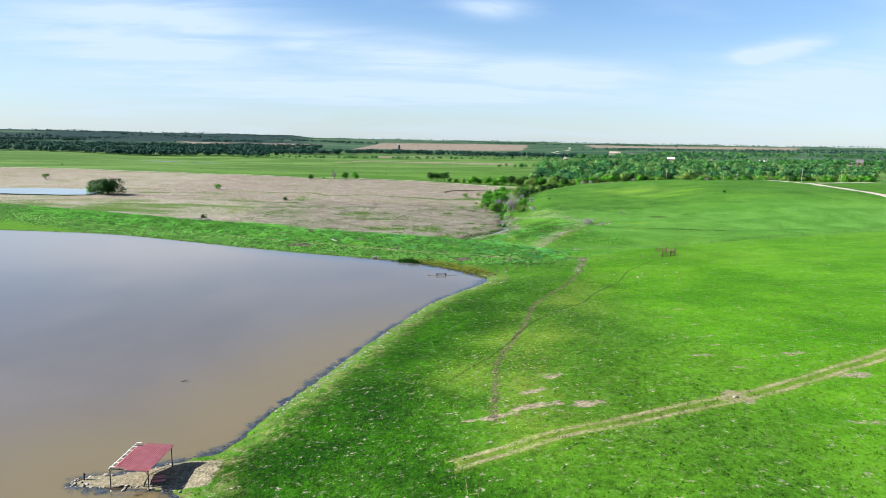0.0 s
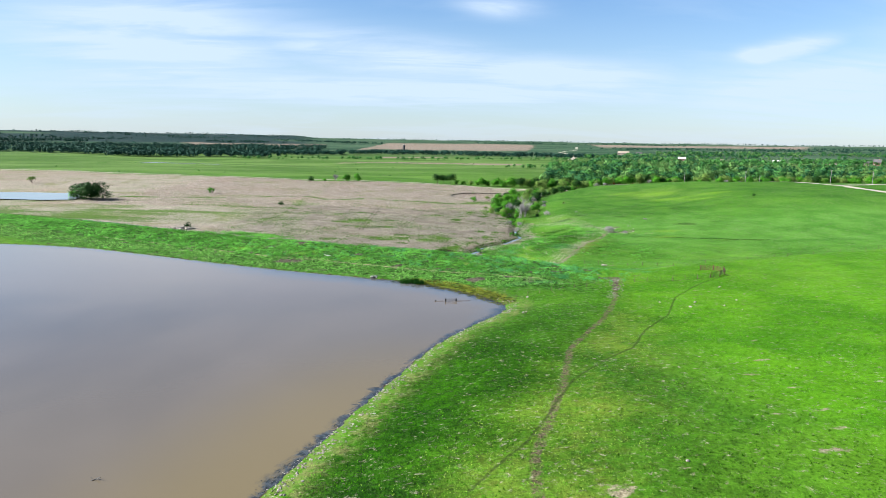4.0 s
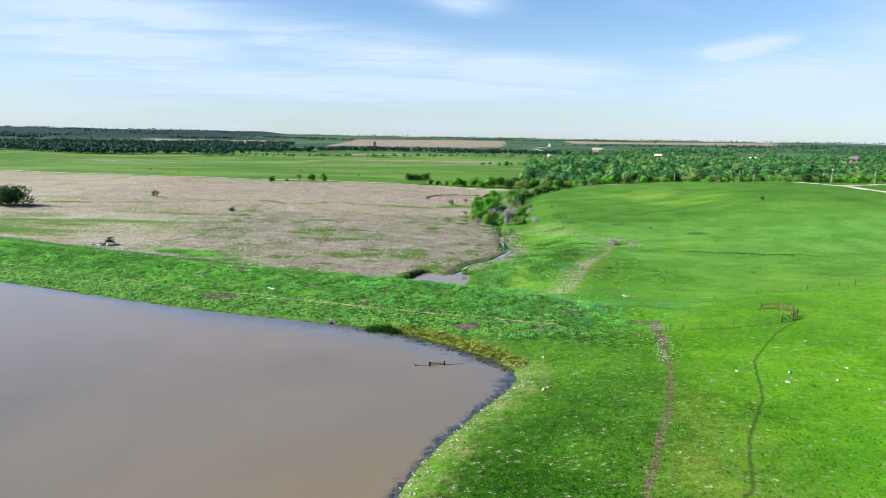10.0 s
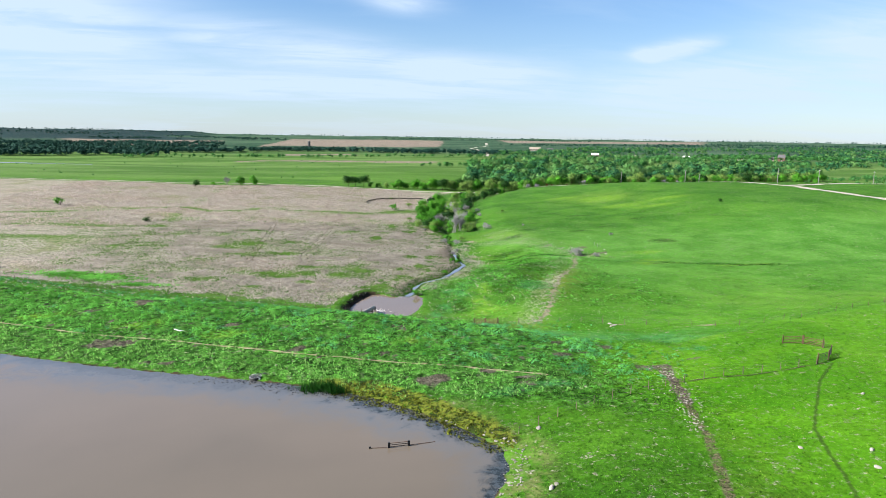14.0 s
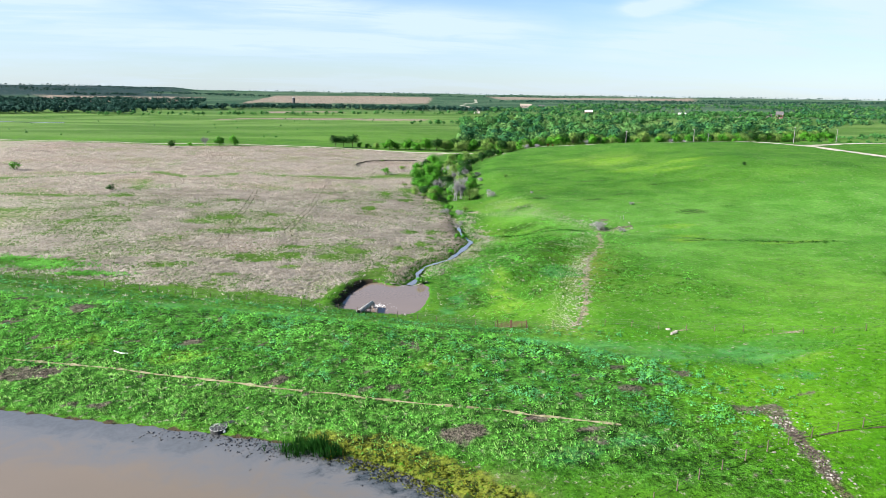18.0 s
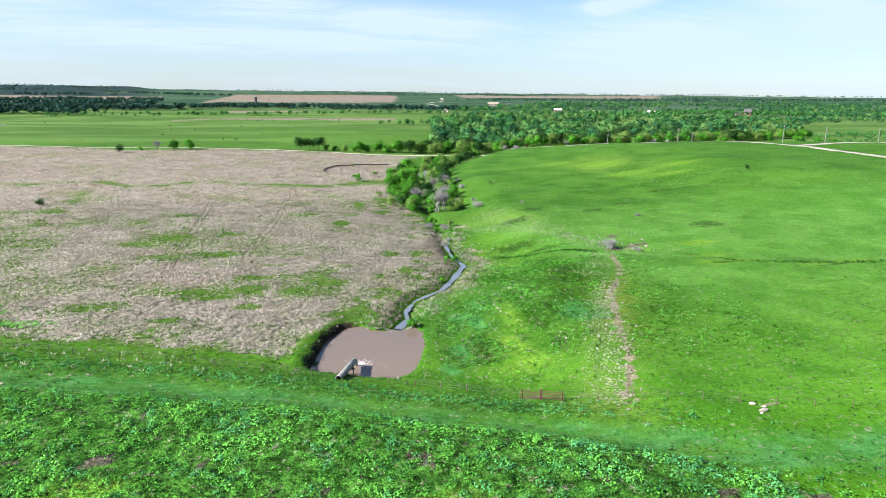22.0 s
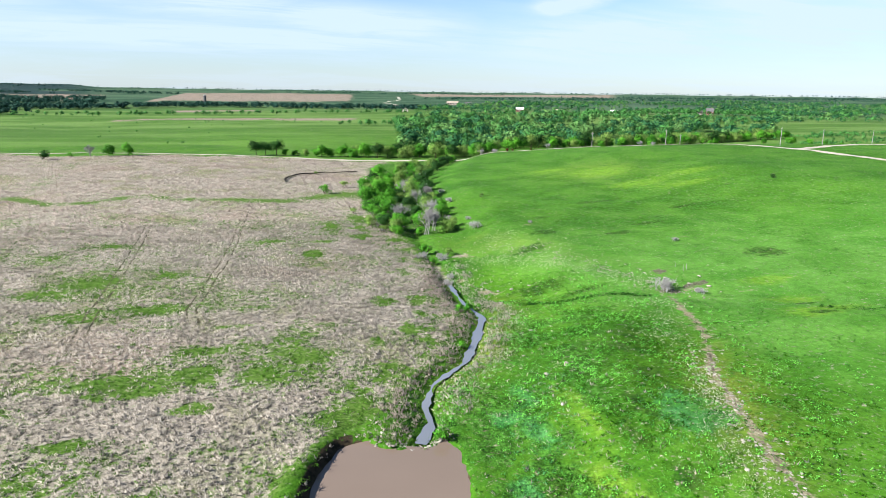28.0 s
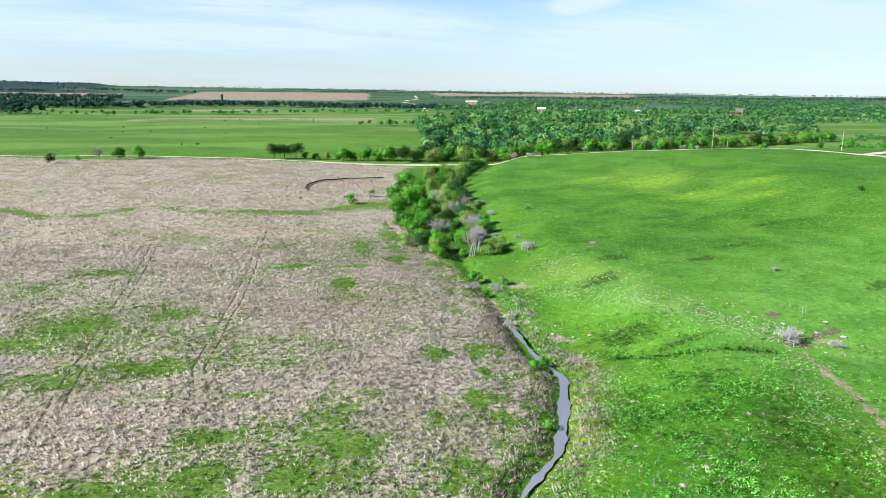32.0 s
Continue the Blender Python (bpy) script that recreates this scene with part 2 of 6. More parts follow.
    # bare soil and stones
    soil = m.mix(m.step(fine, 0.3, 0.7), (0.22, 0.185, 0.11), (0.50, 0.44, 0.31))
    bare = m.math("ADD", m.attr("soil"), m.math("MULTIPLY", m.step(m.attr("soil"), 0.03, 0.2), m.math("ADD", m.math("MULTIPLY", m.math("SUBTRACT", small, 0.5), 0.9), m.math("MULTIPLY", rag, 0.55))))
    col = m.mix(m.step(bare, 0.42, 0.66), col, soil)
    # wheel ruts of the farm track and the trodden cattle trails
    worm = m.math("MULTIPLY", m.math("SUBTRACT", m.noise(0.5, 5, 0.7), 0.5), 1.3)
    off = m.math("ABSOLUTE", m.math("ADD", m.math("ABSOLUTE", m.math("ADD", m.attr("track"), m.math("MULTIPLY", worm, 0.3))), -0.95))
    ruts = m.math("SUBTRACT", 1.0, m.step(m.math("ADD", off, m.math("MULTIPLY", worm, 0.5)), 0.15, 0.62))
    verge = m.math("SUBTRACT", 1.0, m.step(m.math("ADD", m.math("ABSOLUTE", m.attr("track")), m.math("MULTIPLY", worm, 2.0)), 0.8, 2.6))
    col = m.mix(m.math("MULTIPLY", verge, 0.55), col, (0.21, 0.27, 0.045))
    col = m.mix(m.math("MULTIPLY", ruts, m.math("ADD", 0.45, m.math("MULTIPLY", m.step(m.noise(0.16, 4), 0.40, 0.62), 0.5))), col, m.mix(m.step(fine, 0.3, 0.7), (0.30, 0.275, 0.125), (0.50, 0.455, 0.27)))
    tread = m.math("ABSOLUTE", m.math("ADD", m.attr("trail"), m.math("MULTIPLY", worm, 0.7)))
    clods = m.math("MULTIPLY", m.math("SUBTRACT", 1.0, m.step(tread, 0.25, 0.85)), m.math("ADD", 0.25, m.step(m.noise(0.9, 4, 0.7), 0.42, 0.58)))
    col = m.mix(m.math("MINIMUM", clods, 0.9), col, m.mix(m.step(fine, 0.35, 0.65), (0.060, 0.052, 0.030), (0.26, 0.21, 0.13)))
    thin = m.math("ABSOLUTE", m.math("ADD", m.attr("trail_b"), m.math("MULTIPLY", worm, 0.6)))
    col = m.mix(m.math("MULTIPLY", m.math("SUBTRACT", 1.0, m.step(thin, 0.06, 0.38)), 0.65), col, (0.040, 0.060, 0.016))
    # wet mud at the water's edge, and the painted shade of the pool's bank
    mud = m.mix(m.step(small, 0.35, 0.65), (0.035, 0.032, 0.022), (0.10, 0.075, 0.045))
    col = m.mix(m.step(m.math("ADD", m.attr("mud"), m.math("MULTIPLY", m.math("SUBTRACT", small, 0.5), 0.8)), 0.4, 0.65), col, mud)
    bog = m.mix(m.step(m.noise(0.55, 5, 0.7, warp=0.5), 0.44, 0.56), (0.035, 0.045, 0.012), (0.23, 0.27, 0.035))
    col = m.mix(m.math("MULTIPLY", m.step(felt("marsh", 0.5), 0.3, 0.75), 0.9), col, bog)
    # bare, purplish brown patches of last year's growth
    dead = m.mix(m.step(fine, 0.35, 0.65), (0.075, 0.055, 0.050), (0.25, 0.19, 0.165))
    col = m.mix(m.math("MULTIPLY", m.step(felt("dead"), 0.30, 0.80), 0.85), col, dead)
    # blades and gaps between them
    grain = m.math("ADD", m.math("MULTIPLY", m.step(m.noise(2.3, 5, 0.75), 0.36, 0.64), 1.0), m.math("MULTIPLY", m.step(m.noise(0.75, 5, 0.72), 0.38, 0.62), 0.80))
    rough = m.math("ADD", 0.24, m.math("ADD", m.math("MULTIPLY", m.attr("lush"), 0.6), m.math("ADD", m.math("MULTIPLY", m.attr("deep"), 0.4), m.math("MULTIPLY", m.attr("dry"), 0.25))))
    m.color(m.scale(col, m.math("ADD", m.math("MULTIPLY", m.math("SUBTRACT", grain, 0.9), rough), 0.84)))
    h = m.math("ADD", m.math("MULTIPLY", tuft, 0.6), m.math("MULTIPLY", fine, 0.4))
    m.bump(h, 1.0, 0.9)
    for n in m.t.nodes:
        if n.bl_idname == "ShaderNodeBump":
            m.put(n.inputs["Strength"], rough)
    return m.m


def water_material(name, deep, shallow, ripple=0.012, silt=None):
    m = Mat(name, 0.06, 0.5)
    m.b.inputs["IOR"].default_value = 1.33
    c = m.mix(m.step(m.noise(0.012, 4, 0.6, warp=0.5), 0.3, 0.7), deep, shallow)
    if silt:
        cut = m.t.nodes.new("ShaderNodeSeparateXYZ")
        m.t.links.new(m.co, cut.inputs[0])
        c = m.mix(m.step(m.math("ADD", cut.outputs[1], m.math("MULTIPLY", m.noise(0.04, 3), 40.0)), 185, 250), c, silt)
    if silt:
        off = m.attr("depth")
        # yellowish shallows, then a ragged dark fringe of drowned weeds along the bank
        c = m.mix(m.math("MULTIPLY", m.math("SUBTRACT", 1.0, m.step(off, 3.0, 30.0)), m.math("SUBTRACT", 0.75, m.step(cut.outputs[1], 120, 190))), c, (0.225, 0.172, 0.072))
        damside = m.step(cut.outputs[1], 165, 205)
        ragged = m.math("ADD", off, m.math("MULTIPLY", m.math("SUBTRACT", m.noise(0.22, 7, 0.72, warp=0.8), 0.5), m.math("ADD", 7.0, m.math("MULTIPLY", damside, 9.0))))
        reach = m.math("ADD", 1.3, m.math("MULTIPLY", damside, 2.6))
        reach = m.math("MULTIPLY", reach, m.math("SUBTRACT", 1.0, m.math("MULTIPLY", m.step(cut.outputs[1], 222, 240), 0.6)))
        # pale bluish band by the dam: sky reflection put into the water colour
        sky_sheen = m.math("SUBTRACT", 1.0, m.step(m.math("DIVIDE", ragged, reach), 0.6, 3.2))
        c = m.mix(m.math("MULTIPLY", sky_sheen, m.math("MULTIPLY", damside, 0.8)), c, (0.150, 0.165, 0.185))
        fringe = m.math("SUBTRACT", 1.0, m.step(m.math("DIVIDE", ragged, reach), 0.2, 1.3))
        fringe = m.math("MULTIPLY", fringe, m.math("SUBTRACT", 1.0, m.math("MULTIPLY", m.math("MULTIPLY", damside, m.math("SUBTRACT", 1.0, m.step(cut.outputs[0], -10, 4))), 0.7)))
        dim = m.mix(m.step(m.noise(1.1, 5, 0.7), 0.4, 0.6), (0.018, 0.026, 0.026), (0.075, 0.090, 0.10))
        c = m.mix(m.math("MULTIPLY", fringe, m.math("SUBTRACT", 1.0, m.step(off, 4.0, 10.0))), c, dim)
    m.color(c)
    h = m.math("ADD", m.noise(1.6, 3, 0.6), m.math("MULTIPLY", m.noise(0.35, 3), 0.8))
    m.bump(h, 0.12, ripple * 4)
    return m.m


M_GROUND = ground_material()
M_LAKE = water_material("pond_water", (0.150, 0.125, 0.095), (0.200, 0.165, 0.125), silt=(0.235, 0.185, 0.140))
M_POOL = water_material("pool_water", (0.22, 0.165, 0.125), (0.28, 0.21, 0.165))
# bluish base: sky reflection put into the water colour
M_CLEAR = water_material("brook_water", (0.17, 0.19, 0.225), (0.27, 0.295, 0.335))
M_GRAVEL = plain("gravel_road", (0.44, 0.38, 0.30), (0.68, 0.62, 0.53), 1.2, 0.95, 0.1, bump=0.5)
M_STONE = plain("limestone", (0.17, 0.15, 0.12), (0.62, 0.57, 0.49), 1.5, 0.9, 0.2, rand=0.4, bump=0.5)
M_RUST = plain("rusty_steel", (0.075, 0.038, 0.022), (0.17, 0.085, 0.045), 6, 0.8, 0.3, rand=0.3, bump=0.3)
M_DARK = plain("dark_steel", (0.018, 0.018, 0.020), (0.05, 0.048, 0.045), 5, 0.6, 0.4)
M_POST = plain("weathered_post", (0.10, 0.075, 0.05), (0.25, 0.20, 0.15), 5, 0.9, 0.15, rand=0.5, bump=0.5)
M_WHITE = plain("chalky_white", (0.95, 0.94, 0.88), (1.3, 1.28, 1.22), 2, 0.6, 0.3)
M_ROOF = plain("faded_red_sheet", (0.88, 0.27, 0.31), (1.05, 0.42, 0.46), 1.2, 0.45, 0.4, rand=0.35)
M_PIPE = plain("galvanised_pipe", (0.33, 0.32, 0.29), (0.55, 0.54, 0.50), 2.5, 0.5, 0.4, metal=0.3, bump=0.2)
M_FOAM = plain("foam", (0.75, 0.68, 0.62), (1.25, 1.2, 1.15), 3, 0.7, 0.3)
M_BARK = plain("bark", (0.045, 0.032, 0.022), (0.13, 0.10, 0.075), 3, 0.95, 0.1, rand=0.4, bump=0.6)
M_GREY = plain("bleached_wood", (0.27, 0.26, 0.255), (0.54, 0.52, 0.515), 2.5, 0.9, 0.15, rand=0.3, bump=0.5)
M_LEAF = leafy("leaves", (0.030, 0.17, 0.010), (0.17, 0.56, 0.040), 0.06, 0.45, 0.22)
M_LEAF_PALE = leafy("pale_leaves", (0.11, 0.23, 0.045), (0.33, 0.52, 0.11), 0.06, 0.45, 0.22)
M_LEAF_DARK = leafy("dark_leaves", (0.010, 0.045, 0.008), (0.045, 0.15, 0.024), 0.06, 0.4, 0.15)
# blue share in this green puts hazy distance into the leaf colour
M_LEAF_FAR = leafy("woodland_leaves", (0.040, 0.165, 0.045), (0.13, 0.38, 0.085), 0.04, 0.3, 0.25)
M_GRASS = leafy("grass_blades", (0.046, 0.17, 0.006), (0.18, 0.52, 0.030))
M_MEADOW = leafy("meadow_blades", (0.055, 0.19, 0.026), (0.22, 0.58, 0.115))
M_MEADOW_PALE = leafy("pale_meadow_blades", (0.105, 0.29, 0.045), (0.25, 0.55, 0.13))
M_LIME = leafy("bright_grass_blades", (0.098, 0.33, 0.008), (0.24, 0.64, 0.030))
M_WEED = leafy("weed_leaves", (0.060, 0.28, 0.024), (0.34, 1.00, 0.15), 0.03, 0.4, 0.3)
M_BLUE_WEED = leafy("bluish_weed_leaves", (0.050, 0.26, 0.075), (0.21, 0.72, 0.25), 0.03, 0.4, 0.3)
M_STRAW = leafy("dry_grass_blades", (0.42, 0.38, 0.31), (0.92, 0.83, 0.72))
M_TURF = leafy("dark_turf_blades", (0.008, 0.052, 0.001), (0.075, 0.30, 0.004))
M_THIN = leafy("thin_dry_turf", (0.17, 0.32, 0.030), (0.44, 0.66, 0.11))
M_FORB = leafy("forb_leaves", (0.040, 0.145, 0.010), (0.21, 0.46, 0.055))
M_STRAW_PINK = leafy("pinkish_dry_grass", (0.46, 0.37, 0.315), (0.86, 0.72, 0.64))
M_OLIVE = leafy("olive_grass", (0.16, 0.40, 0.065), (0.48, 0.90, 0.23))
M_SAGE = leafy("pale_weed_leaves", (0.07, 0.31, 0.08), (0.20, 0.56, 0.21))
M_BUD = leafy("pale_forb_heads", (0.48, 0.54, 0.30), (0.95, 0.97, 0.74))
# both woodland greens also carry the hazy blue of distance
M_WOOD_PALE = leafy("young_woodland_leaves", (0.095, 0.23, 0.065), (0.22, 0.44, 0.125), 0.04, 0.3, 0.25)
M_WOOD_DARK = leafy("dark_woodland_leaves", (0.022, 0.105, 0.045), (0.065, 0.23, 0.080), 0.04, 0.3, 0.2)
M_REED = leafy("reed_blades", (0.012, 0.07, 0.010), (0.04, 0.16, 0.02))
# far forest: hazy blue of distance put into the leaf colour
M_FOREST_HAZY = leafy("hazy_forest_leaves", (0.010, 0.045, 0.036), (0.042, 0.125, 0.085), 0.04, 0.3, 0.12)
M_PATH = plain("trodden_earth", (0.23, 0.21, 0.10), (0.45, 0.41, 0.25), 1.6, 0.95, 0.1, bump=0.5)
M_CLOD = plain("earth_clods", (0.08, 0.068, 0.045), (0.27, 0.232, 0.16), 1.2, 0.95, 0.1, bump=0.7)
M_RUT = plain("dark_earth_rut", (0.035, 0.04, 0.02), (0.13, 0.11, 0.06), 1.6, 0.95, 0.1, bump=0.5)
M_BRICKRED = plain("brick_wall", (0.24, 0.11, 0.08), (0.36, 0.20, 0.15), 3, 0.9, 0.2)
M_TAN = plain("tan_siding", (0.42, 0.34, 0.26), (0.55, 0.47, 0.38), 1.0, 0.8, 0.2)
M_SHINGLE = plain("grey_shingles", (0.10, 0.095, 0.10), (0.20, 0.19, 0.19), 1.0, 0.85, 0.2)
M_PANE = plain("window_glass", (0.02, 0.025, 0.03), (0.04, 0.05, 0.06), 1.0, 0.1, 0.5)


# ---- lie of the land ----
def sstep(a, b, v):
    t = np.clip((np.asarray(v, float) - a) / (b - a), 0, 1)
    return t * t * (3 - 2 * t)


def poly_dist(pts, x, y, closed=False):
    """Distance to a polyline; with closed=True negative inside."""
    p = np.array(pts, float)
    q = np.roll(p, -1, 0) if closed else p[1:]
    p = p if closed else p[:-1]
    best = np.full(np.shape(x), 1e9)
    inside = np.zeros(np.shape(x), bool)
    for (ax, ay), (bx, by) in zip(p, q):
        dx, dy = bx - ax, by - ay
        t = np.clip(((x - ax) * dx + (y - ay) * dy) / (dx * dx + dy * dy), 0, 1)
        best = np.minimum(best, (x - ax - t * dx) ** 2 + (y - ay - t * dy) ** 2)
        if closed and ay != by:
            inside ^= ((ay > y) != (by > y)) & (x < (bx - ax) * (y - ay) / (by - ay) + ax)
    best = np.sqrt(best)
    return np.where(inside, -best, best) if closed else best


def side_dist(pts, x, y):
    """Distance to a polyline, positive on its left and negative on its right; far off past its ends."""
    p = np.array(pts, float)
    best, side = np.full(np.shape(x), 1e9), np.zeros(np.shape(x))
    for n, ((ax, ay), (bx, by)) in enumerate(zip(p[:-1], p[1:])):
        dx, dy = bx - ax, by - ay
        raw = ((x - ax) * dx + (y - ay) * dy) / (dx * dx + dy * dy)
        t = np.clip(raw, 0, 1)
        d = np.hypot(x - ax - t * dx, y - ay - t * dy)
        past = (raw < -0.1) if n == 0 else (raw > 1.1) if n == len(p) - 2 else np.zeros(np.shape(x), bool)
        near = d < best
        side = np.where(near, np.where(past, 50.0, np.sign(dx * (y - ay) - dy * (x - ax)) * d), side)
        best = np.minimum(best, d)
    return np.clip(side, -50, 50)


def wave(x, y, size, seed=0.0):
    """Smooth, cheap undulation between about -1 and 1."""
    a, b = np.asarray(x) / size, np.asarray(y) / size
    return (np.sin(a * 1.7 + seed + 1.3 * np.sin(b * 1.1 + seed)) * np.cos(b * 1.9 - seed * 1.7 + 0.9 * np.sin(a * 1.4))
            + 0.5 * np.sin(a * 3.9 + b * 3.1 + seed * 2.3 + 1.1 * np.sin(b * 2.7))) / 1.5


def mottle(x, y, size, seed=0, rounds=4):
    """Cloudy noise between 0 and 1, about 0.5 on average."""
    total, share = np.zeros(np.shape(x)), 0.0
    for n in range(rounds):
        ca, sa, k = math.cos(0.5 + 0.9 * n), math.sin(0.5 + 0.9 * n), 1.9 ** n / size
        a, b = (ca * x + sa * y) * k + 17.3 * n, (ca * y - sa * x) * k - 9.1 * n
        i, j = np.floor(a), np.floor(b)
        u, v = a - i, b - j
        u, v = u * u * (3 - 2 * u), v * v * (3 - 2 * v)

        def corner(p, q):
            h = np.sin(p * 127.1 + q * 311.7 + seed * 74.7) * 43758.5453
            return h - np.floor(h)

        w = 0.6 ** n
        total += w * ((corner(i, j) * (1 - u) + corner(i + 1, j) * u) * (1 - v) + (corner(i, j + 1) * (1 - u) + corner(i + 1, j + 1) * u) * v)
        share += w
    return total / share


LAKE = [(-24, 30), (-23, 62), (-23.5, 71.4), (-33, 72.0), (-37.6, 72.7), (-37.4, 74.0), (-33, 75.2), (-28, 77.4), (-22, 81), (-20, 91), (-16, 102), (-11, 117), (-4.5, 135), (4, 157), (13, 172), (19, 180), (22, 188), (20.5, 192.5),
        (15, 200), (6, 209.5), (-5, 216), (-18, 221), (-41, 230), (-66, 242), (-95, 257), (-122, 270), (-166, 276), (-260, 282), (-330, 200), (-300, 20), (-150, -70), (-60, -40)]
CREST = [(-600, 440), (-300, 385), (-205, 340), (-136, 308), (-106, 294), (-84, 284), (-55, 269), (-35, 261), (-15, 254), (3, 247), (20, 238.5), (36, 231), (49, 223.5), (63, 218), (80, 222), (110, 230), (170, 240), (400, 250)]
POOL = [(3.6, 282), (5.4, 288.5), (6.6, 293.3), (9.2, 298.4), (12, 302), (15.2, 302.6), (16.4, 299.8), (19.5, 298.8), (22.6, 297.2), (24.8, 300.2), (26.4, 297.5), (25.4, 290.1), (23.4, 283.7), (21, 278.5), (18.3, 275.8), (13.7, 276), (9.4, 277.8), (5, 279.4)]
CREEK = [(22, 300), (25, 305), (25.5, 310), (29, 317.5), (37, 324.5), (42.5, 334), (48.5, 346), (48, 358), (49.5, 371), (52, 385), (55, 410), (58, 440), (62, 470), (70, 510), (84, 560), (112, 610), (150, 660), (190, 720)]


def rounded(pts, closed=True, times=1):
    """The outline with its corners cut."""
    for _ in range(times):
        p = np.array(pts, float)
        q = np.roll(p, -1, 0) if closed else p[1:]
        a = p if closed else p[:-1]
        pts = np.stack([0.75 * a + 0.25 * q, 0.25 * a + 0.75 * q], 1).reshape(-1, 2)
    return [tuple(v) for v in pts]


SHORE = LAKE
LAKE = rounded(LAKE)
POOL = rounded(POOL, True, 1)
CRX, CRY = np.array([c[0] for c in CREEK], float), np.array([c[1] for c in CREEK], float)
SWALE = [(52, 362), (70, 352), (90, 341), (110, 331), (135, 322), (170, 316), (230, 330)]
POOL_Z, BROOK_Z = -6.0, -6.25


def land(x, y):
    """Height of the ground."""
    x, y = np.asarray(x, float), np.asarray(y, float)
    d = poly_dist(LAKE, x, y, True)
    d = d + (0.45 * wave(x, y, 2.3, 1.0) + 0.3 * wave(x, y, 0.9, 4.0)) * np.exp(-(d / 4) ** 2)
    # crest of the dam, as y over x
    cx, cy = np.array([c[0] for c in CREST], float), np.array([c[1] for c in CREST], float)
    c = (y - np.interp(x, cx, cy)) * 0.91
    # shore slope and dam face
    amp = np.clip(7.6 - 0.042 * (y - 100), 2.6, 9)
    east = amp * (1 - np.exp(-np.maximum(d, 0) / 22)) + 0.05 * np.clip(x - 50, 0, 130)
    face = 3.6 * np.clip(d / 29, 0, 1) ** 0.8
    w = sstep(18, 60, x + 0.25 * (210 - y))
    south = face * (1 - w) + east * w
    south = np.where(d < 0, np.maximum(d * 0.22, -2.5), south)
    # valley below the dam
    u = x - np.interp(y, CRY, CRX)
    floor = -5.6 - 0.002 * np.clip(y - 300, 0, 300)
    left = 6.5 * np.tanh(0.034 * np.maximum(-u - 5, 0) / 6.5)
    right = 4.3 * sstep(7, 34, u)
    hill = 12.2 * np.exp(-(np.maximum(240 - x, 0) / 88) ** 2) * np.exp(-(np.maximum(np.abs(y - 495) - 62, 0) / 100) ** 2)
    north = floor + left + right + hill + 0.03 * np.maximum(x - 110, 0) * (1 - sstep(240, 330, y)) - 1.0 * np.exp(-(poly_dist(SWALE, x, y) / 9) ** 2)
    drop = 1 - 0.55 * sstep(-1, 14, c) - 0.45 * sstep(12, 36, c)
    z = north + (south - north) * drop
    z = np.where(c < -1, south, z)
    # brook and pool below the pipe
    k = poly_dist(CREEK, x, y)
    bed = np.where(y < 520, 1.0, 0.6)
    z = z - bed * np.clip(1.15 - k / 3.2, 0, 1.15) * (1 - sstep(1.0, 3.0, z + 6))
    p = poly_dist(POOL, x, y, True)
    z = z + 0.8 * np.exp(-((p - 2.2) / 1.6) ** 2) * sstep(279, 284, y) * (1 - sstep(9, 14, x))
    p = p + 0.35 * wave(x, y, 1.1, 2.0) * np.exp(-(p / 2.5) ** 2)
    z = np.where(p < 3, np.minimum(z, POOL_Z + np.clip(p * (0.9 + 1.6 * (1 - sstep(9, 14, x))), -1.2, 4)) * (1 - sstep(0, 3, p)) + z * sstep(0, 3, p), z)
    # wide country
    r = np.hypot(x - 0, y - 130)
    az = np.arctan2(x, y - 130)
    far = -3 + 47.5 * (r / 4600) ** 1.9 + 2.5 * wave(x, y, 260, 1.0) * sstep(400, 900, r)
    far = far + 15 * sstep(3300, 4300, r) * (1 - sstep(-0.19, -0.15, az)) * sstep(-2.2, -1.0, az)
    m = sstep(560, 900, r)
    z = z * (1 - m) + far * m
    return z + 0.18 * wave(x, y, 9, 3.0) * sstep(0, 8, d) * (1 - m) * (p > 4) + 0.5 * wave(x, y, 55, 5.0) * sstep(300, 360, y) * sstep(10, 40, np.abs(u))


# ---- building helpers ----
rng = np.random.default_rng(11)


def raw_mesh(name, verts, faces, mat, smooth=False, normals=None):
    """A mesh from arrays; faces all of one size."""
    v, f = np.asarray(verts, np.float32), np.asarray(faces, np.int32)
    me = bpy.data.meshes.new(name)
    me.vertices.add(len(v))
    me.vertices.foreach_set("co", v.ravel())
    k = f.shape[1]
    me.loops.add(f.size)
    me.loops.foreach_set("vertex_index", f.ravel())
    me.polygons.add(len(f))
    me.polygons.foreach_set("loop_start", np.arange(0, f.size, k, dtype=np.int32))
    me.polygons.foreach_set("use_smooth", np.full(len(f), smooth))
    me.update(calc_edges=True)
    if normals is not None:
        me.normals_split_custom_set_from_vertices(np.asarray(normals, np.float32))
    me.materials.append(mat)
    return me


def bm_mesh(name, bm, mat, smooth=False):
    me = bpy.data.meshes.new(name)
    bm.to_mesh(me)
    bm.free()
    for p in me.polygons:
        p.use_smooth = smooth
    me.materials.append(mat)
    return me


def part(name, bm, mat, parent, label="", smooth=False):
    me = bm if isinstance(bm, bpy.types.Mesh) else bm_mesh(name, bm, mat, smooth)
    ob = new(name, me)
    ob.parent = parent
    if label:
        tagged(ob, label)
    return ob


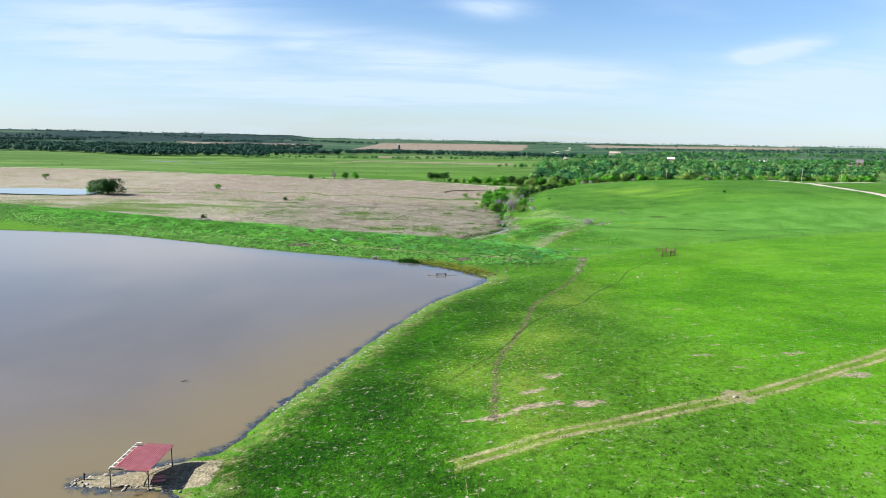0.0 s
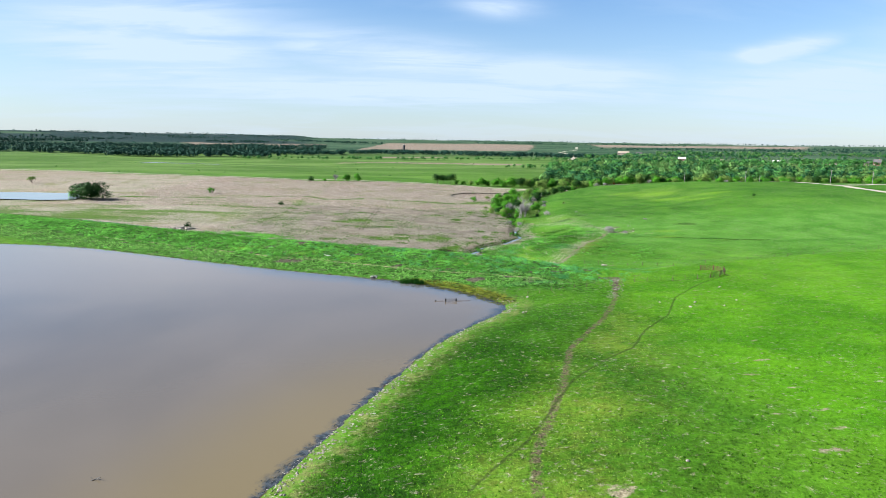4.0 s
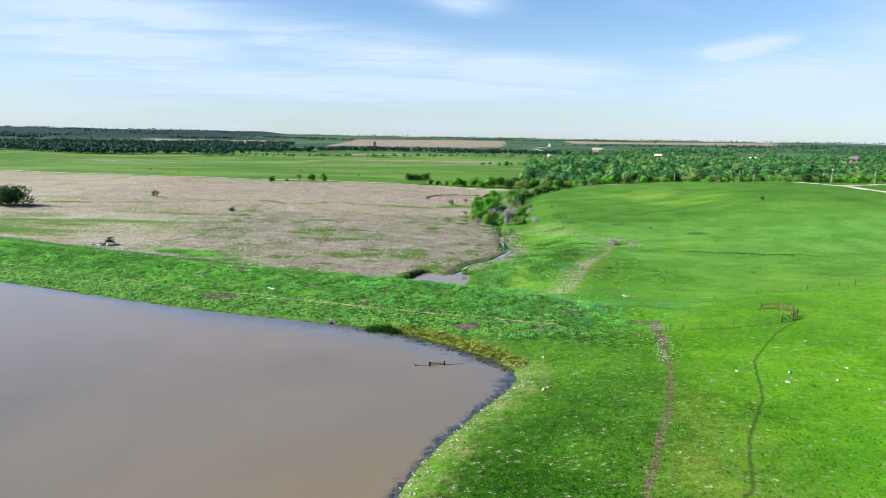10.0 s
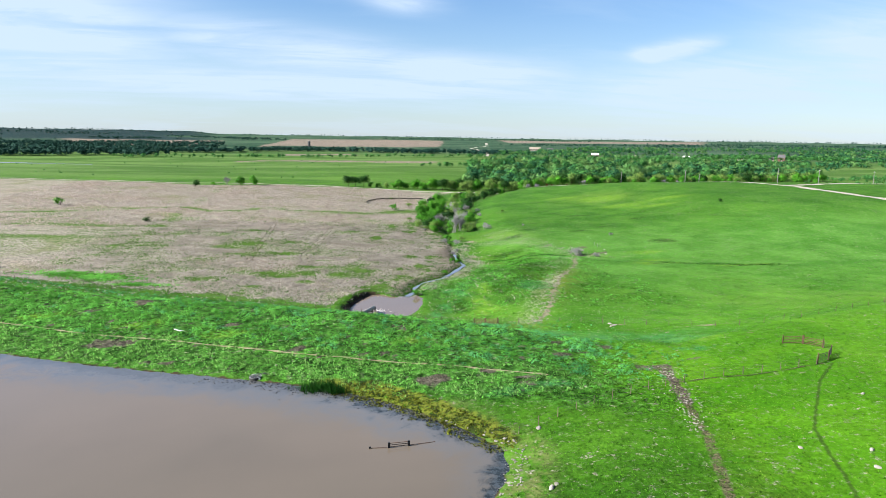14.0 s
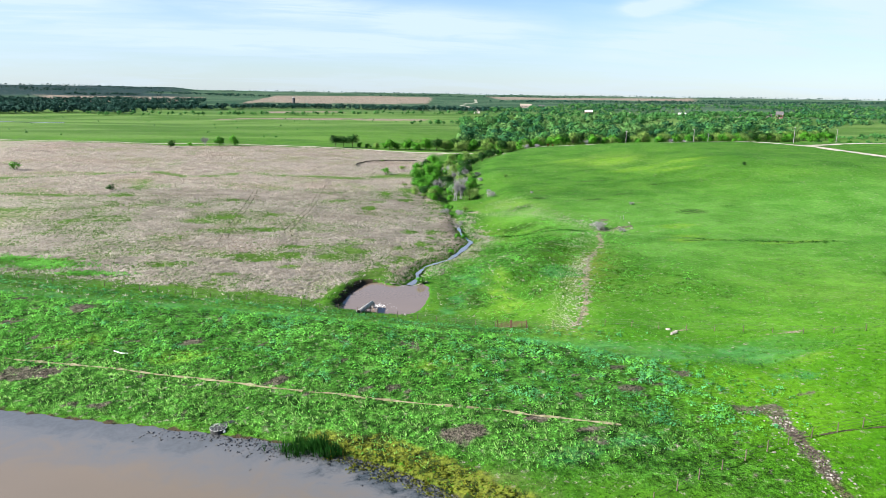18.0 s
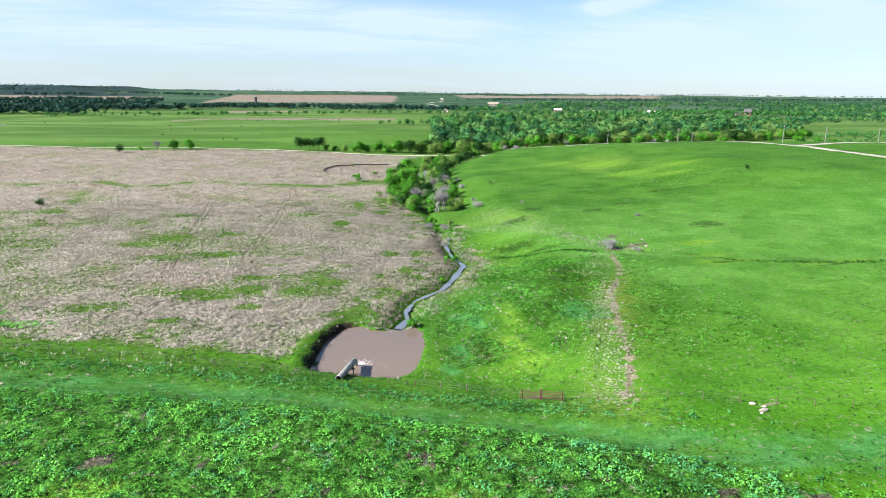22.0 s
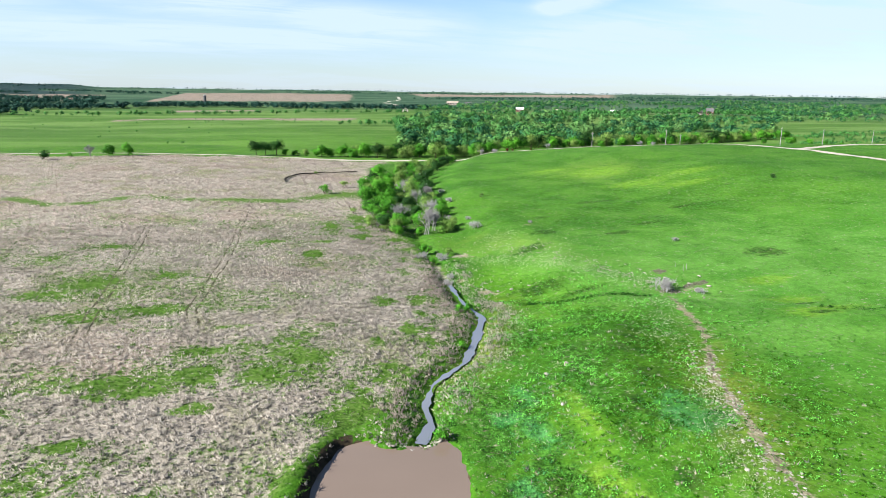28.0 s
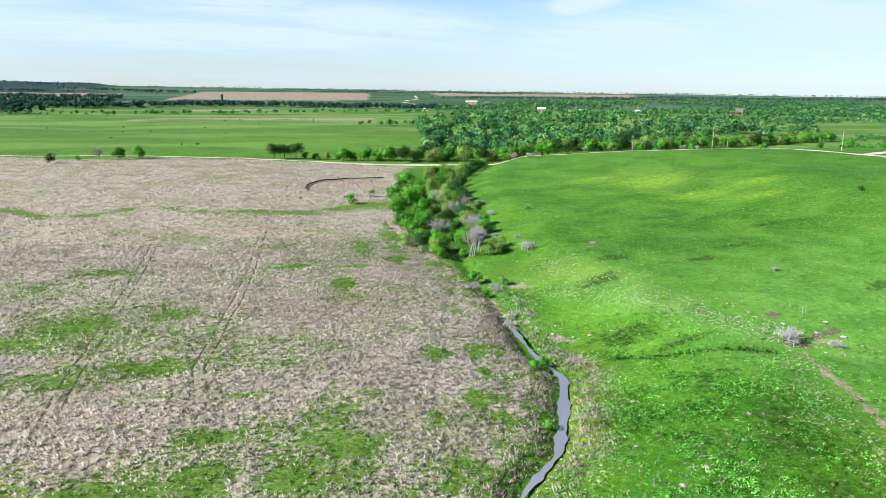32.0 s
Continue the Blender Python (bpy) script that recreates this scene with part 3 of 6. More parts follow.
def box(bm, x0, y0, z0, x1, y1, z1, m=None):
    r = bmesh.ops.create_cube(bm, size=1, matrix=Matrix.LocRotScale(((x0 + x1) / 2, (y0 + y1) / 2, (z0 + z1) / 2), None, (abs(x1 - x0), abs(y1 - y0), abs(z1 - z0))))
    if m:
        bmesh.ops.transform(bm, matrix=m, verts=r["verts"])
    return r["verts"]


def rod(bm, a, b, r0, r1=None, seg=6):
    """A tapered rod from a to b."""
    a, b = Vector(a), Vector(b)
    d = b - a
    q = d.to_track_quat("Z", "Y")
    res = bmesh.ops.create_cone(bm, cap_ends=True, segments=seg, radius1=r0, radius2=r0 if r1 is None else r1, depth=d.length,
                                matrix=Matrix.LocRotScale((a + b) / 2, q, None))
    return res["verts"]


def fresh():
    return bmesh.new()


def hgt(x, y):
    return float(land(x, y))


def thing(name, x, y, z=None, rz=0.0, label="", category="", group="", kind="", scale=1.0):
    ob = new(name)
    ob.empty_display_size = 0.2
    ob.matrix_world = pose(x, y, hgt(x, y) if z is None else z, 0, 0, rz) @ Matrix.Scale(scale, 4)
    return tagged(ob, label, category, group, kind)


# ---- ground ----
def spaced(lo, a, b, hi, step, grow):
    mid = list(np.arange(a, b + step / 2, step))
    right, left = [], []
    s, v = step, mid[-1]
    while v < hi:
        s *= grow
        v += s
        right.append(v)
    s, v = step, mid[0]
    while v > lo:
        s *= grow
        v -= s
        left.append(v)
    return np.array(left[::-1] + mid + right)


FIELD = [(-700, 470), (-300, 410), (-205, 363), (-136, 333), (-106, 319), (-71, 308), (-33, 297.5), (-12, 291), (1, 287), (4, 293), (9, 301), (15, 306), (21, 311), (26, 320), (34.5, 328), (39.5, 337), (45.5, 347), (46.5, 358), (50, 372), (53.5, 386), (52, 404), (52, 424), (52, 450), (56, 490), (64, 540), (74, 585), (78, 612), (98, 646), (40, 660), (-34, 684), (-98, 672), (-127, 694), (-274, 728), (-494, 820), (-900, 900)]
FAR_DRY = [[(-204, 2231), (387, 2433), (641, 3800), (-173, 3600)], [(-700, 2050), (-400, 2200), (-420, 3000), (-1000, 2900)], [(900, 3400), (1900, 3300), (2300, 3900), (1000, 4000)],
           [(-150, 1150), (40, 1190), (120, 1260), (-80, 1230)], [(60, 1190), (170, 1180), (190, 1250), (100, 1260)], [(-90, 1500), (60, 1540), (80, 1600), (-100, 1580)]]
TRACK = [(4.8, 67), (11, 68.7), (16, 70.3), (21.4, 71.6), (30, 74.8), (40.4, 79), (50, 83.6), (70.6, 94.3), (110, 118)]
TRAIL = [(10.4, 79), (13.8, 102), (21.5, 124), (26.8, 143), (38.6, 165), (46.6, 184), (51.5, 199.5), (53, 205), (52.8, 210)]
TRAIL_B = [(6, 96), (14, 107), (23.9, 127), (30.6, 135), (37, 141), (43, 152.7), (52.4, 166), (60, 182), (72, 196), (80, 203)]
DAM_TRAIL = [(-120, 282), (-80, 262), (-46, 244), (-21, 234), (2, 224), (22, 215), (34, 209)]
GULLY = [(45.3, 251), (49.5, 258.2), (55, 268.2), (60.4, 282.2), (69, 300.7), (74, 308), (79.3, 316), (88, 338)]
SCARS = [(10.5, 79, 4.5, 1.4), (17, 80.5, 4, 1.2), (22, 79, 3, 1.6), (41, 81, 1.6, 1.2), (41.5, 77.5, 1.2, 1.2), (40.5, 79, 3.5, 2), (60, 86, 5, 2), (66, 80, 4, 2.5), (62, 75, 3, 2), (58, 97, 5, 1.5), (47, 92, 3, 1.2), (44.5, 98, 3, 1.5), (64, 69, 5, 3), (70, 77, 5, 2.5), (52, 70, 4, 1.8), (49, 104, 2.2, 1), (51, 110, 2.5, 0.9), (45.5, 109, 2, 0.8), (52, 118, 2.6, 0.9), (49, 124, 2.4, 0.8), (54, 131, 2, 0.8), (58, 142, 2, 0.9), (63, 151, 2.4, 0.9), (66, 171, 2, 0.8), (70, 180, 2.2, 0.8), (27.8, 95, 1.6, 0.8), (17, 86, 4, 1.6), (20, 92, 3, 2)]
RUTS = [[(x + o, y) for x, y in line] for line in ([(5.3, 475.6), (0.8, 425.6), (-2.9, 394.5), (-6.9, 369.5), (-8.5, 359.4), (-7.5, 351.2)], [(-25.5, 453), (-25.4, 411.8), (-25.7, 386.4), (-26.6, 356.6), (-26.5, 346.6)]) for o in (0, -1.8)]
TEAL = [(57, 293, 3.2, 4), (56, 287, 3.5, 3.2), (54.8, 290, 3, 3), (60, 287.5, 4, 2.5), (37.4, 296, 1.8, 6), (40, 307, 1.5, 5), (34.5, 301, 2.2, 3), (31, 284, 2, 5), (27, 277, 2.5, 3), (64.4, 217.5, 4, 2), (35, 206, 3, 1.6), (27, 205, 4, 2)]
YELLOW = [(40, 282, 2.6, 7), (39, 273, 5, 3), (44, 295, 1.8, 6), (45, 303, 1.5, 4), (112, 328, 7, 3), (112, 320, 10, 2.5), (137, 311, 14, 2.2), (107, 318, 6, 2), (116, 340, 7, 3), (166, 500, 17, 14), (164, 464, 15, 7), (178, 450, 14, 5), (195, 470, 16, 6), (150, 520, 12, 6), (66.5, 229.5, 5, 2), (71, 223.5, 4, 2), (-36, 247, 5, 2.2), (-20, 239, 5, 1.8), (-58, 256, 6, 2), (14, 229, 4, 1.6)]
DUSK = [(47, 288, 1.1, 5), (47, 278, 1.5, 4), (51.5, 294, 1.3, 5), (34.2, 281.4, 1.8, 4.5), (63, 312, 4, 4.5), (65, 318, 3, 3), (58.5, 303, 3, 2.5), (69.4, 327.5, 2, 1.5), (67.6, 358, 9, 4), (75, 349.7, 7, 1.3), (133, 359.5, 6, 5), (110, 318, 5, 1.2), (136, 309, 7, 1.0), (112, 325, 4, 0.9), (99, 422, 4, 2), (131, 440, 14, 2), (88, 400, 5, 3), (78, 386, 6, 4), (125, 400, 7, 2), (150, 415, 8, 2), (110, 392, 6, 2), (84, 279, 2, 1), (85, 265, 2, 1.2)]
DEAD = [(39.8, 217.6, 2.6, 1.2), (49.4, 221.6, 1.8, 1.2), (40.6, 223.8, 1.5, 1), (30.4, 208.8, 2, 0.9), (25.2, 212.6, 2, 0.8), (16, 211.6, 3.5, 2), (54, 209.8, 2.2, 1.2), (60.8, 211.7, 2, 0.8), (-40, 260.5, 3, 2), (-49, 257, 2, 1.5),
        (-18.9, 243.3, 2, 1.2), (-40, 238.2, 5, 2.4), (-28, 228, 2, 1), (-6.4, 228.9, 1.8, 0.9), (5.5, 224.6, 1.6, 0.8), (-51.6, 268, 2, 1.2), (96.3, 353, 2.5, 2), (99, 343, 4, 1.6), (91, 341, 2.5, 2)]
HAY_DARK = [(-6.9, 327, 4.2, 3.4), (-7.7, 315.6, 4.6, 2.0), (-16.6, 322, 6, 1.7), (-21.9, 308.3, 4, 2.0), (-1.4, 348.3, 5, 1.1), (20.5, 406.5, 3.4, 4.2), (29.8, 359.7, 3.6, 4.0), (31, 340.4, 2.2, 3.2), (37.8, 426.7, 4, 5), (38, 360, 1.8, 4.5), (-64, 318, 10, 5), (-55, 309, 8, 2.2), (-76, 322, 8, 4), (24, 336, 1.8, 2.0), (40, 441, 3, 5), (26, 421, 4, 2)]
HAY_GREEN = [(10, 342, 4.6, 5.5), (10.5, 331, 5.5, 5), (5, 324, 6, 4), (13, 308, 7, 3), (-44, 407, 13, 7), (-33, 384, 9, 5), (-39, 375, 8, 4), (-33, 359, 8, 4), (-15.5, 350, 6, 3), (-15.8, 361, 5, 3), (-15, 388, 4, 3), (-32, 423, 9, 4), (8, 446, 5, 3), (10, 423, 5, 2), (3.7, 359, 5, 2.2), (31, 443, 3.5, 12), (43, 461, 4, 14), (-20, 326, 10, 2.6), (-6.5, 337, 5, 1.8), (-40, 318, 12, 4), (48, 517, 12, 12), (20, 500, 14, 3), (-100, 430, 40, 4), (-130, 395, 40, 5), (-150, 360, 30, 6)]
SAND = [(61.6, 395.5, 3.4, 4), (56, 364, 2.6, 2), (59, 362, 3, 1.4), (55, 353.6, 1.8, 3), (53, 373, 1.5, 3), (91, 344, 4, 2.4), (97, 341, 6, 2.2), (108, 336, 5, 0.9), (122.8, 381, 4, 1.2), (90, 413, 2.5, 1.5), (78, 430, 4, 2), (36, 260, 4, 1.2), (63, 245, 4, 0.9), (80, 238, 9, 1.0), (52, 248.5, 5, 0.8), (47, 252, 2, 2), (140, 309.5, 4, 0.9), (131, 312, 2, 0.7)]


def cover(x, y):
    """What grows where: shares of dry grass, bare soil, lush weeds, worn turf and mud."""
    lake, pool, brook = poly_dist(LAKE, x, y, True), poly_dist(POOL, x, y, True), poly_dist(CREEK, x, y)
    field = poly_dist(FIELD, x, y, True)
    dry = 1 - sstep(-3.5, 3.5, field)
    for p in FAR_DRY if y.max() > 1000 else []:
        dry = np.maximum(dry, 1 - sstep(-8, 8, poly_dist(p, x, y, True)))
    # green damp spots and swales within the dry field
    ragged = 0.5 * wave(x, y, 2.4, 3.0) + 0.4 * wave(x, y, 1.0, 6.0)

    def spots(places):
        best = np.zeros_like(x)
        for a, b, sa, sb in places:
            best = best + (1 - best) * np.exp(-((x - a) / sa) ** 2 - ((y - b) / sb) ** 2)
        return best

    green, dark = spots(HAY_GREEN), spots(HAY_DARK)
    flock, speck = mottle(x, y, 9.0, 2), mottle(x, y, 2.6, 5, 3)
    dry -= 0.72 * np.clip(green * (0.45 + 0.95 * flock), 0, 1)
    dry -= 0.9 * sstep(0.22, 0.80, dark * (0.35 + 1.3 * speck))
    slant = poly_dist([(-84, 340), (-76, 383), (-77, 430), (-78, 476), (-80, 540), (-80, 640)], x, y)
    dry -= 0.4 * np.exp(-(slant / 3.5) ** 2) * sstep(0.3, 0.6, flock)
    dry = np.maximum(dry, 0.95 * sstep(0.2, 0.8, spots([(61.6, 395.5, 3.4, 4), (56, 364, 2.4, 2), (55, 354, 1.8, 3)]) + 0.35 * ragged))
    near = 1 - sstep(430, 520, y)
    dry -= (0.30 + 0.30 * near) * sstep(0.36, 0.74, 0.7 * mottle(x, y * 1.5, 22, 7, 5) + 0.3 * speck)
    side = np.interp(y, CRY, CRX) - x
    dry -= 0.6 * (1 - sstep(8, 22, side)) * sstep(0.30, 0.70, speck) * (y > 296) * (y < 470)
    dry -= 0.5 * (1 - sstep(0, 14, -field)) * sstep(0.40, 0.66, flock) * (y < 340)
    sw = poly_dist([(-300, 470), (-150, 480), (-82, 514), (-64.7, 496), (-53, 499), (-36, 514), (-17, 503.5), (18, 501), (32, 510), (49.5, 519), (60, 524)], x, y)
    dry -= 1.0 * np.exp(-(sw / 3.8) ** 2) * (0.5 + 0.5 * sstep(-0.25, 0.25, wave(x, y, 11, 5.0) + 0.4 * wave(x, y, 4, 1.0)))
    dry -= 0.35 * np.exp(-((y - (395 + 0.12 * x)) / 22) ** 2) * (x < -60)
    soil = np.zeros_like(x)
    for line, wide, top in ((GULLY, 1.5, 0.62), ([(58, 241), (67.5, 236.4), (74.8, 228), (81, 220.4), (90, 216)], 0.7, 0.5)):
        soil = np.maximum(soil, top * np.exp(-(poly_dist(line, x, y) / wide) ** 2))
    tr = poly_dist(TRACK, x, y)
    for a, b, sa, sb in SCARS + SAND:
        soil = np.maximum(soil, (0.85 if b < 82 and a < 45 else 0.62) * np.exp(-((x - a) / sa) ** 2 - ((y - b) / sb) ** 2))
    soil = np.maximum(soil, np.exp(-(np.maximum(np.abs(x + 29.5) - 6.5, 0) / 1.5) ** 2 - (np.maximum(np.abs(y - 74.5) - 2.6, 0) / 0.8) ** 2))
    rut = 0.9 * np.exp(-(poly_dist(TRAIL_B, x, y) / 0.55) ** 2)
    for line in RUTS:
        rut = np.maximum(rut, np.exp(-(poly_dist(line, x, y) / 0.5) ** 2))
    cy = np.interp(x, [c[0] for c in CREST], [c[1] for c in CREST])
    c = (y - cy) * 0.91
    mown = sstep(3, 6, c) * (1 - sstep(13, 17, c)) * sstep(-140, -90, x) * (1 - sstep(66, 84, x))
    lush = (sstep(-34, -28, c) * (1 - sstep(2, 6, c)) + 0.8 * np.exp(-((c - 20) / 4.0) ** 2)) * (1 - sstep(40, 62, x)) * (lake > 0)
    u = x - np.interp(y, CRY, CRX)
    lush = np.maximum(lush, 0.75 * sstep(3, 8, u) * (1 - sstep(22, 38, u)) * sstep(0.36, 0.56, mottle(x, y, 6.0, 3)) * sstep(268, 280, y) * (1 - sstep(335, 352, y)))
    lush = np.maximum(lush, 0.6 * np.exp(-((brook - 2) / 2) ** 2))
    deep = np.maximum(0.95 * (1 - sstep(16, 44, lake + 9 * wave(x, y, 12, 2.0))), 0.35 * (1 - sstep(28, 50, x))) * (1 - 0.75 * sstep(130, 195, y)) * (1 - sstep(196, 214, y)) * sstep(1.5, 5, lake)
    deep = np.maximum(deep, 0.4 * np.exp(-((x - 62) / 18) ** 2 - ((y - 300) / 24) ** 2 * 0.6))
    deep = np.maximum(deep, 0.32 * sstep(370, 430, y) * sstep(60, 80, x) * (1 - sstep(640, 700, y)))
    worn = np.exp(-(poly_dist(TRAIL, x, y) / 12) ** 2) * sstep(-4, 6, x - np.interp(y, [t[1] for t in TRAIL], [t[0] for t in TRAIL]))
    worn = np.maximum(worn, 0.6 * np.exp(-(poly_dist(TRAIL_B, x, y) / 10) ** 2))
    worn = np.maximum(worn, np.exp(-(poly_dist(GULLY, x, y) / 6) ** 2))
    worn = np.maximum(worn, 0.9 * np.exp(-(poly_dist([(100, 340), (85, 372), (72, 410)], x, y) / 8) ** 2))
    worn = np.maximum(worn, 0.95 * np.exp(-((x - 168) / 30) ** 2 - ((y - 505) / 30) ** 2))
    worn = np.maximum(worn, 0.9 * np.exp(-(poly_dist([(30, 312), (42, 326), (50, 340), (56, 356)], x, y) / 4) ** 2))
    mud = np.where(lake < 4, (0.62 + 0.15 * sstep(195, 205, y)) * np.exp(-((lake + 0.1) / 0.55) ** 2), 0)
    # pool's west bank: bare earth, with the cut's shade put into its tone
    mud = np.maximum(mud, np.exp(-((pool - 0.4) / 0.9) ** 2) * (x < 14))
    mud = np.maximum(mud, 0.42 * np.exp(-(np.maximum(brook - 1.2, 0) / 0.7) ** 2) * (y < 378))
    marsh = np.exp(-((lake - 2.0) / 2.6) ** 2) * sstep(186, 194, y) * sstep(-8, 0, x) * (1 - sstep(214, 220, y))
    mud[lake < -0.5] = 1
    mud[pool < -0.2] = 1
    r = np.hypot(x, y - 130)
    az = np.arctan2(x, y - 130)
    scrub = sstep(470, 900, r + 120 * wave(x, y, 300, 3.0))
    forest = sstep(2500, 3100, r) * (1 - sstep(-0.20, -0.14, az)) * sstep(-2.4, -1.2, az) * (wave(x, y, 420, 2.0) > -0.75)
    inner = 1 - sstep(-1, 1, field)
    verge = np.exp(-(np.maximum(np.abs(lake - 2.5) - 1.2, 0) / 2.2) ** 2) * (0.6 + 0.4 * wave(x, y, 6, 3.0)) * (y < 206)
    lime = np.maximum(sstep(34, 54, x) * (1 - sstep(250, 300, y)), sstep(66, 90, x + 0.12 * (y - 300)) * sstep(200, 240, y)) * (1 - sstep(650, 700, y)) * (1 - 0.55 * sstep(350, 420, y))
    dead = 0.95 * sstep(0.25, 0.7, spots(DEAD) + 0.3 * ragged)
    dead = np.maximum(dead, 0.9 * np.exp(-(poly_dist([(50, 210.4), (54, 209.5), (52.8, 204), (51.2, 199.5), (50, 195)], x, y) / (1.3 + 0.8 * ragged)) ** 2))
    dead = np.maximum(dead, 0.7 * (wave(x, y, 3.4, 5.0) + 0.55 * wave(x, y, 1.4, 2.0) > 0.85) * sstep(0.4, 0.8, lush) * (c < 2))
    hill = sstep(195, 340, y) * (1 - sstep(640, 690, y))
    # share of hazy distance blue mixed into the far ground colour
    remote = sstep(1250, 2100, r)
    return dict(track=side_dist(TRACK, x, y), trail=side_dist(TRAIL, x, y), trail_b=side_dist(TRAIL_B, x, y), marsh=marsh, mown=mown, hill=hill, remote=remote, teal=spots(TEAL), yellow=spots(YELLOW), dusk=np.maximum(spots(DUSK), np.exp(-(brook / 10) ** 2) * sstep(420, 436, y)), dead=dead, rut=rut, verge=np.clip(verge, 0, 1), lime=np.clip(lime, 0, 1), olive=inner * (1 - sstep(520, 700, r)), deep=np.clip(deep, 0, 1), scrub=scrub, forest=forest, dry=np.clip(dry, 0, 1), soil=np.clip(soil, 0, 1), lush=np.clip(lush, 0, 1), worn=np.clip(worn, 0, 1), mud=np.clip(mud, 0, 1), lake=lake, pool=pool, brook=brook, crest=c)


def make_ground():
    xs = spaced(-4900, -60, 104, 4900, 1.0, 1.042)
    ys = spaced(-4700, 64, 400, 4950, 1.0, 1.042)
    X, Y = np.meshgrid(xs, ys)
    Z = land(X, Y)
    n, k = X.shape[1], X.shape[0]
    idx = np.arange(n * k).reshape(k, n)
    f = np.stack([idx[:-1, :-1], idx[:-1, 1:], idx[1:, 1:], idx[1:, :-1]], -1).reshape(-1, 4)
    x, y, z = X.ravel(), Y.ravel(), Z.ravel()
    r = np.hypot(x, y - 130)
    f = f[(r[f] < 4780).all(1)]
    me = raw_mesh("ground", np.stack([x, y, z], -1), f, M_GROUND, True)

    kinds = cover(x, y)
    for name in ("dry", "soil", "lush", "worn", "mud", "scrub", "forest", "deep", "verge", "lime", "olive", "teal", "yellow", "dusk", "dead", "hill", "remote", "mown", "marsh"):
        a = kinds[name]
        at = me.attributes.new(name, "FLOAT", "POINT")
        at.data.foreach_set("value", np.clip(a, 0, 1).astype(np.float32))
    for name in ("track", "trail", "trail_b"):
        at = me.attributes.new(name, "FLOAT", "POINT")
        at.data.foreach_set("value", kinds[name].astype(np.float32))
    return tagged(new("ground", me), "green pasture with a dry tan hayfield and trails", "ground", kind="structure")


ground = make_ground()


def sheet(name, pts, z, mat, label):
    """A flat water surface over an outline."""
    bm = fresh()
    vs = [bm.verts.new((x, y, z)) for x, y in pts]
    bm.faces.new(vs)
    bmesh.ops.triangulate(bm, faces=bm.faces[:])
    ob = new(name, bm_mesh(name, bm, mat))
    return tagged(ob, label, "water", kind="structure")


def swell(pts, by):
    c = np.mean(np.array(pts, float), 0)
    p = np.array(pts, float)
    return [tuple(q + (q - c) / np.linalg.norm(q - c) * by) for q in p]


def ribbon(line, half, dz, follow=True, z=None, step=3.0):
    """A strip of quads along a line, on the ground or level."""
    p = np.array(line, float)
    s = np.r_[0, np.cumsum(np.hypot(*np.diff(p, axis=0).T))]
    t = np.linspace(0, s[-1], max(2, int(s[-1] / step)))
    px, py = np.interp(t, s, p[:, 0]), np.interp(t, s, p[:, 1])
    gx, gy = np.gradient(px), np.gradient(py)
    ln = np.hypot(gx, gy)
    nx, ny = -gy / ln, gx / ln
    rows = []
    for o in (-1, -0.4, 0.4, 1):
        h = half(t) if callable(half) else half
        X, Y = px + nx * o * h, py + ny * o * h
        rows.append(np.stack([X, Y, (land(X, Y) if follow else np.full_like(X, z)) + dz * (1 - 0.5 * (abs(o) == 1))], -1))
    v = np.stack(rows, 1)
    n = len(t)
    idx = np.arange(n * 4).reshape(n, 4)
    f = np.stack([idx[:-1, :-1], idx[:-1, 1:], idx[1:, 1:], idx[1:, :-1]], -1).reshape(-1, 4)
    return v.reshape(-1, 3), f


def pond():
    """The pond's surface as a grid that knows how far the shore is."""
    X, Y = np.meshgrid(spaced(-335, -60, 30, 40, 1.2, 1.05), spaced(-75, 60, 235, 300, 1.2, 1.04))
    n, k = X.shape[1], X.shape[0]
    idx = np.arange(n * k).reshape(k, n)
    f = np.stack([idx[:-1, :-1], idx[:-1, 1:], idx[1:, 1:], idx[1:, :-1]], -1).reshape(-1, 4)
    x, y = X.ravel(), Y.ravel()
    off = poly_dist(LAKE, x, y, True)
    f = f[(off[f] < 4.5).any(1)]
    used, back = np.unique(f, return_inverse=True)
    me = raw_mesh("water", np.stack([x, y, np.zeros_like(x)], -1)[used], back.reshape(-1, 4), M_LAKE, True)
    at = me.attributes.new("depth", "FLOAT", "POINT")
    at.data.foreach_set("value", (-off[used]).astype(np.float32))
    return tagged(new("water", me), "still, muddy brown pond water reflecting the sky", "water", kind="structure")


pond()
sheet("water", swell(POOL, 1.0), POOL_Z, M_POOL, "muddy pool below the outlet pipe")
v, f = ribbon(CREEK[:9], lambda t: 0.60 + 0.24 * np.sin(t * 0.13 + 2.2) + 0.2 * np.sin(t * 0.61) + 0.16 * np.sin(t * 1.7), 0, False, BROOK_Z, 1.5)
tagged(new("water", raw_mesh("water", v, f, M_CLEAR)), "narrow winding brook with grey water", "water", kind="structure")
sheet("water", [(-330, 452), (-270, 440), (-225, 436), (-208, 441), (-214, 462), (-228, 486), (-262, 488), (-320, 480)], 0.45, M_CLEAR, "small bright stock pond in the hayfield")
v, f = ribbon([(-420, 1060), (-330, 1040), (-300, 1046)], 9, 0.4)
tagged(new("water", raw_mesh("water", v, f, M_CLEAR)), "small far pond in the green pasture", "water", kind="structure")


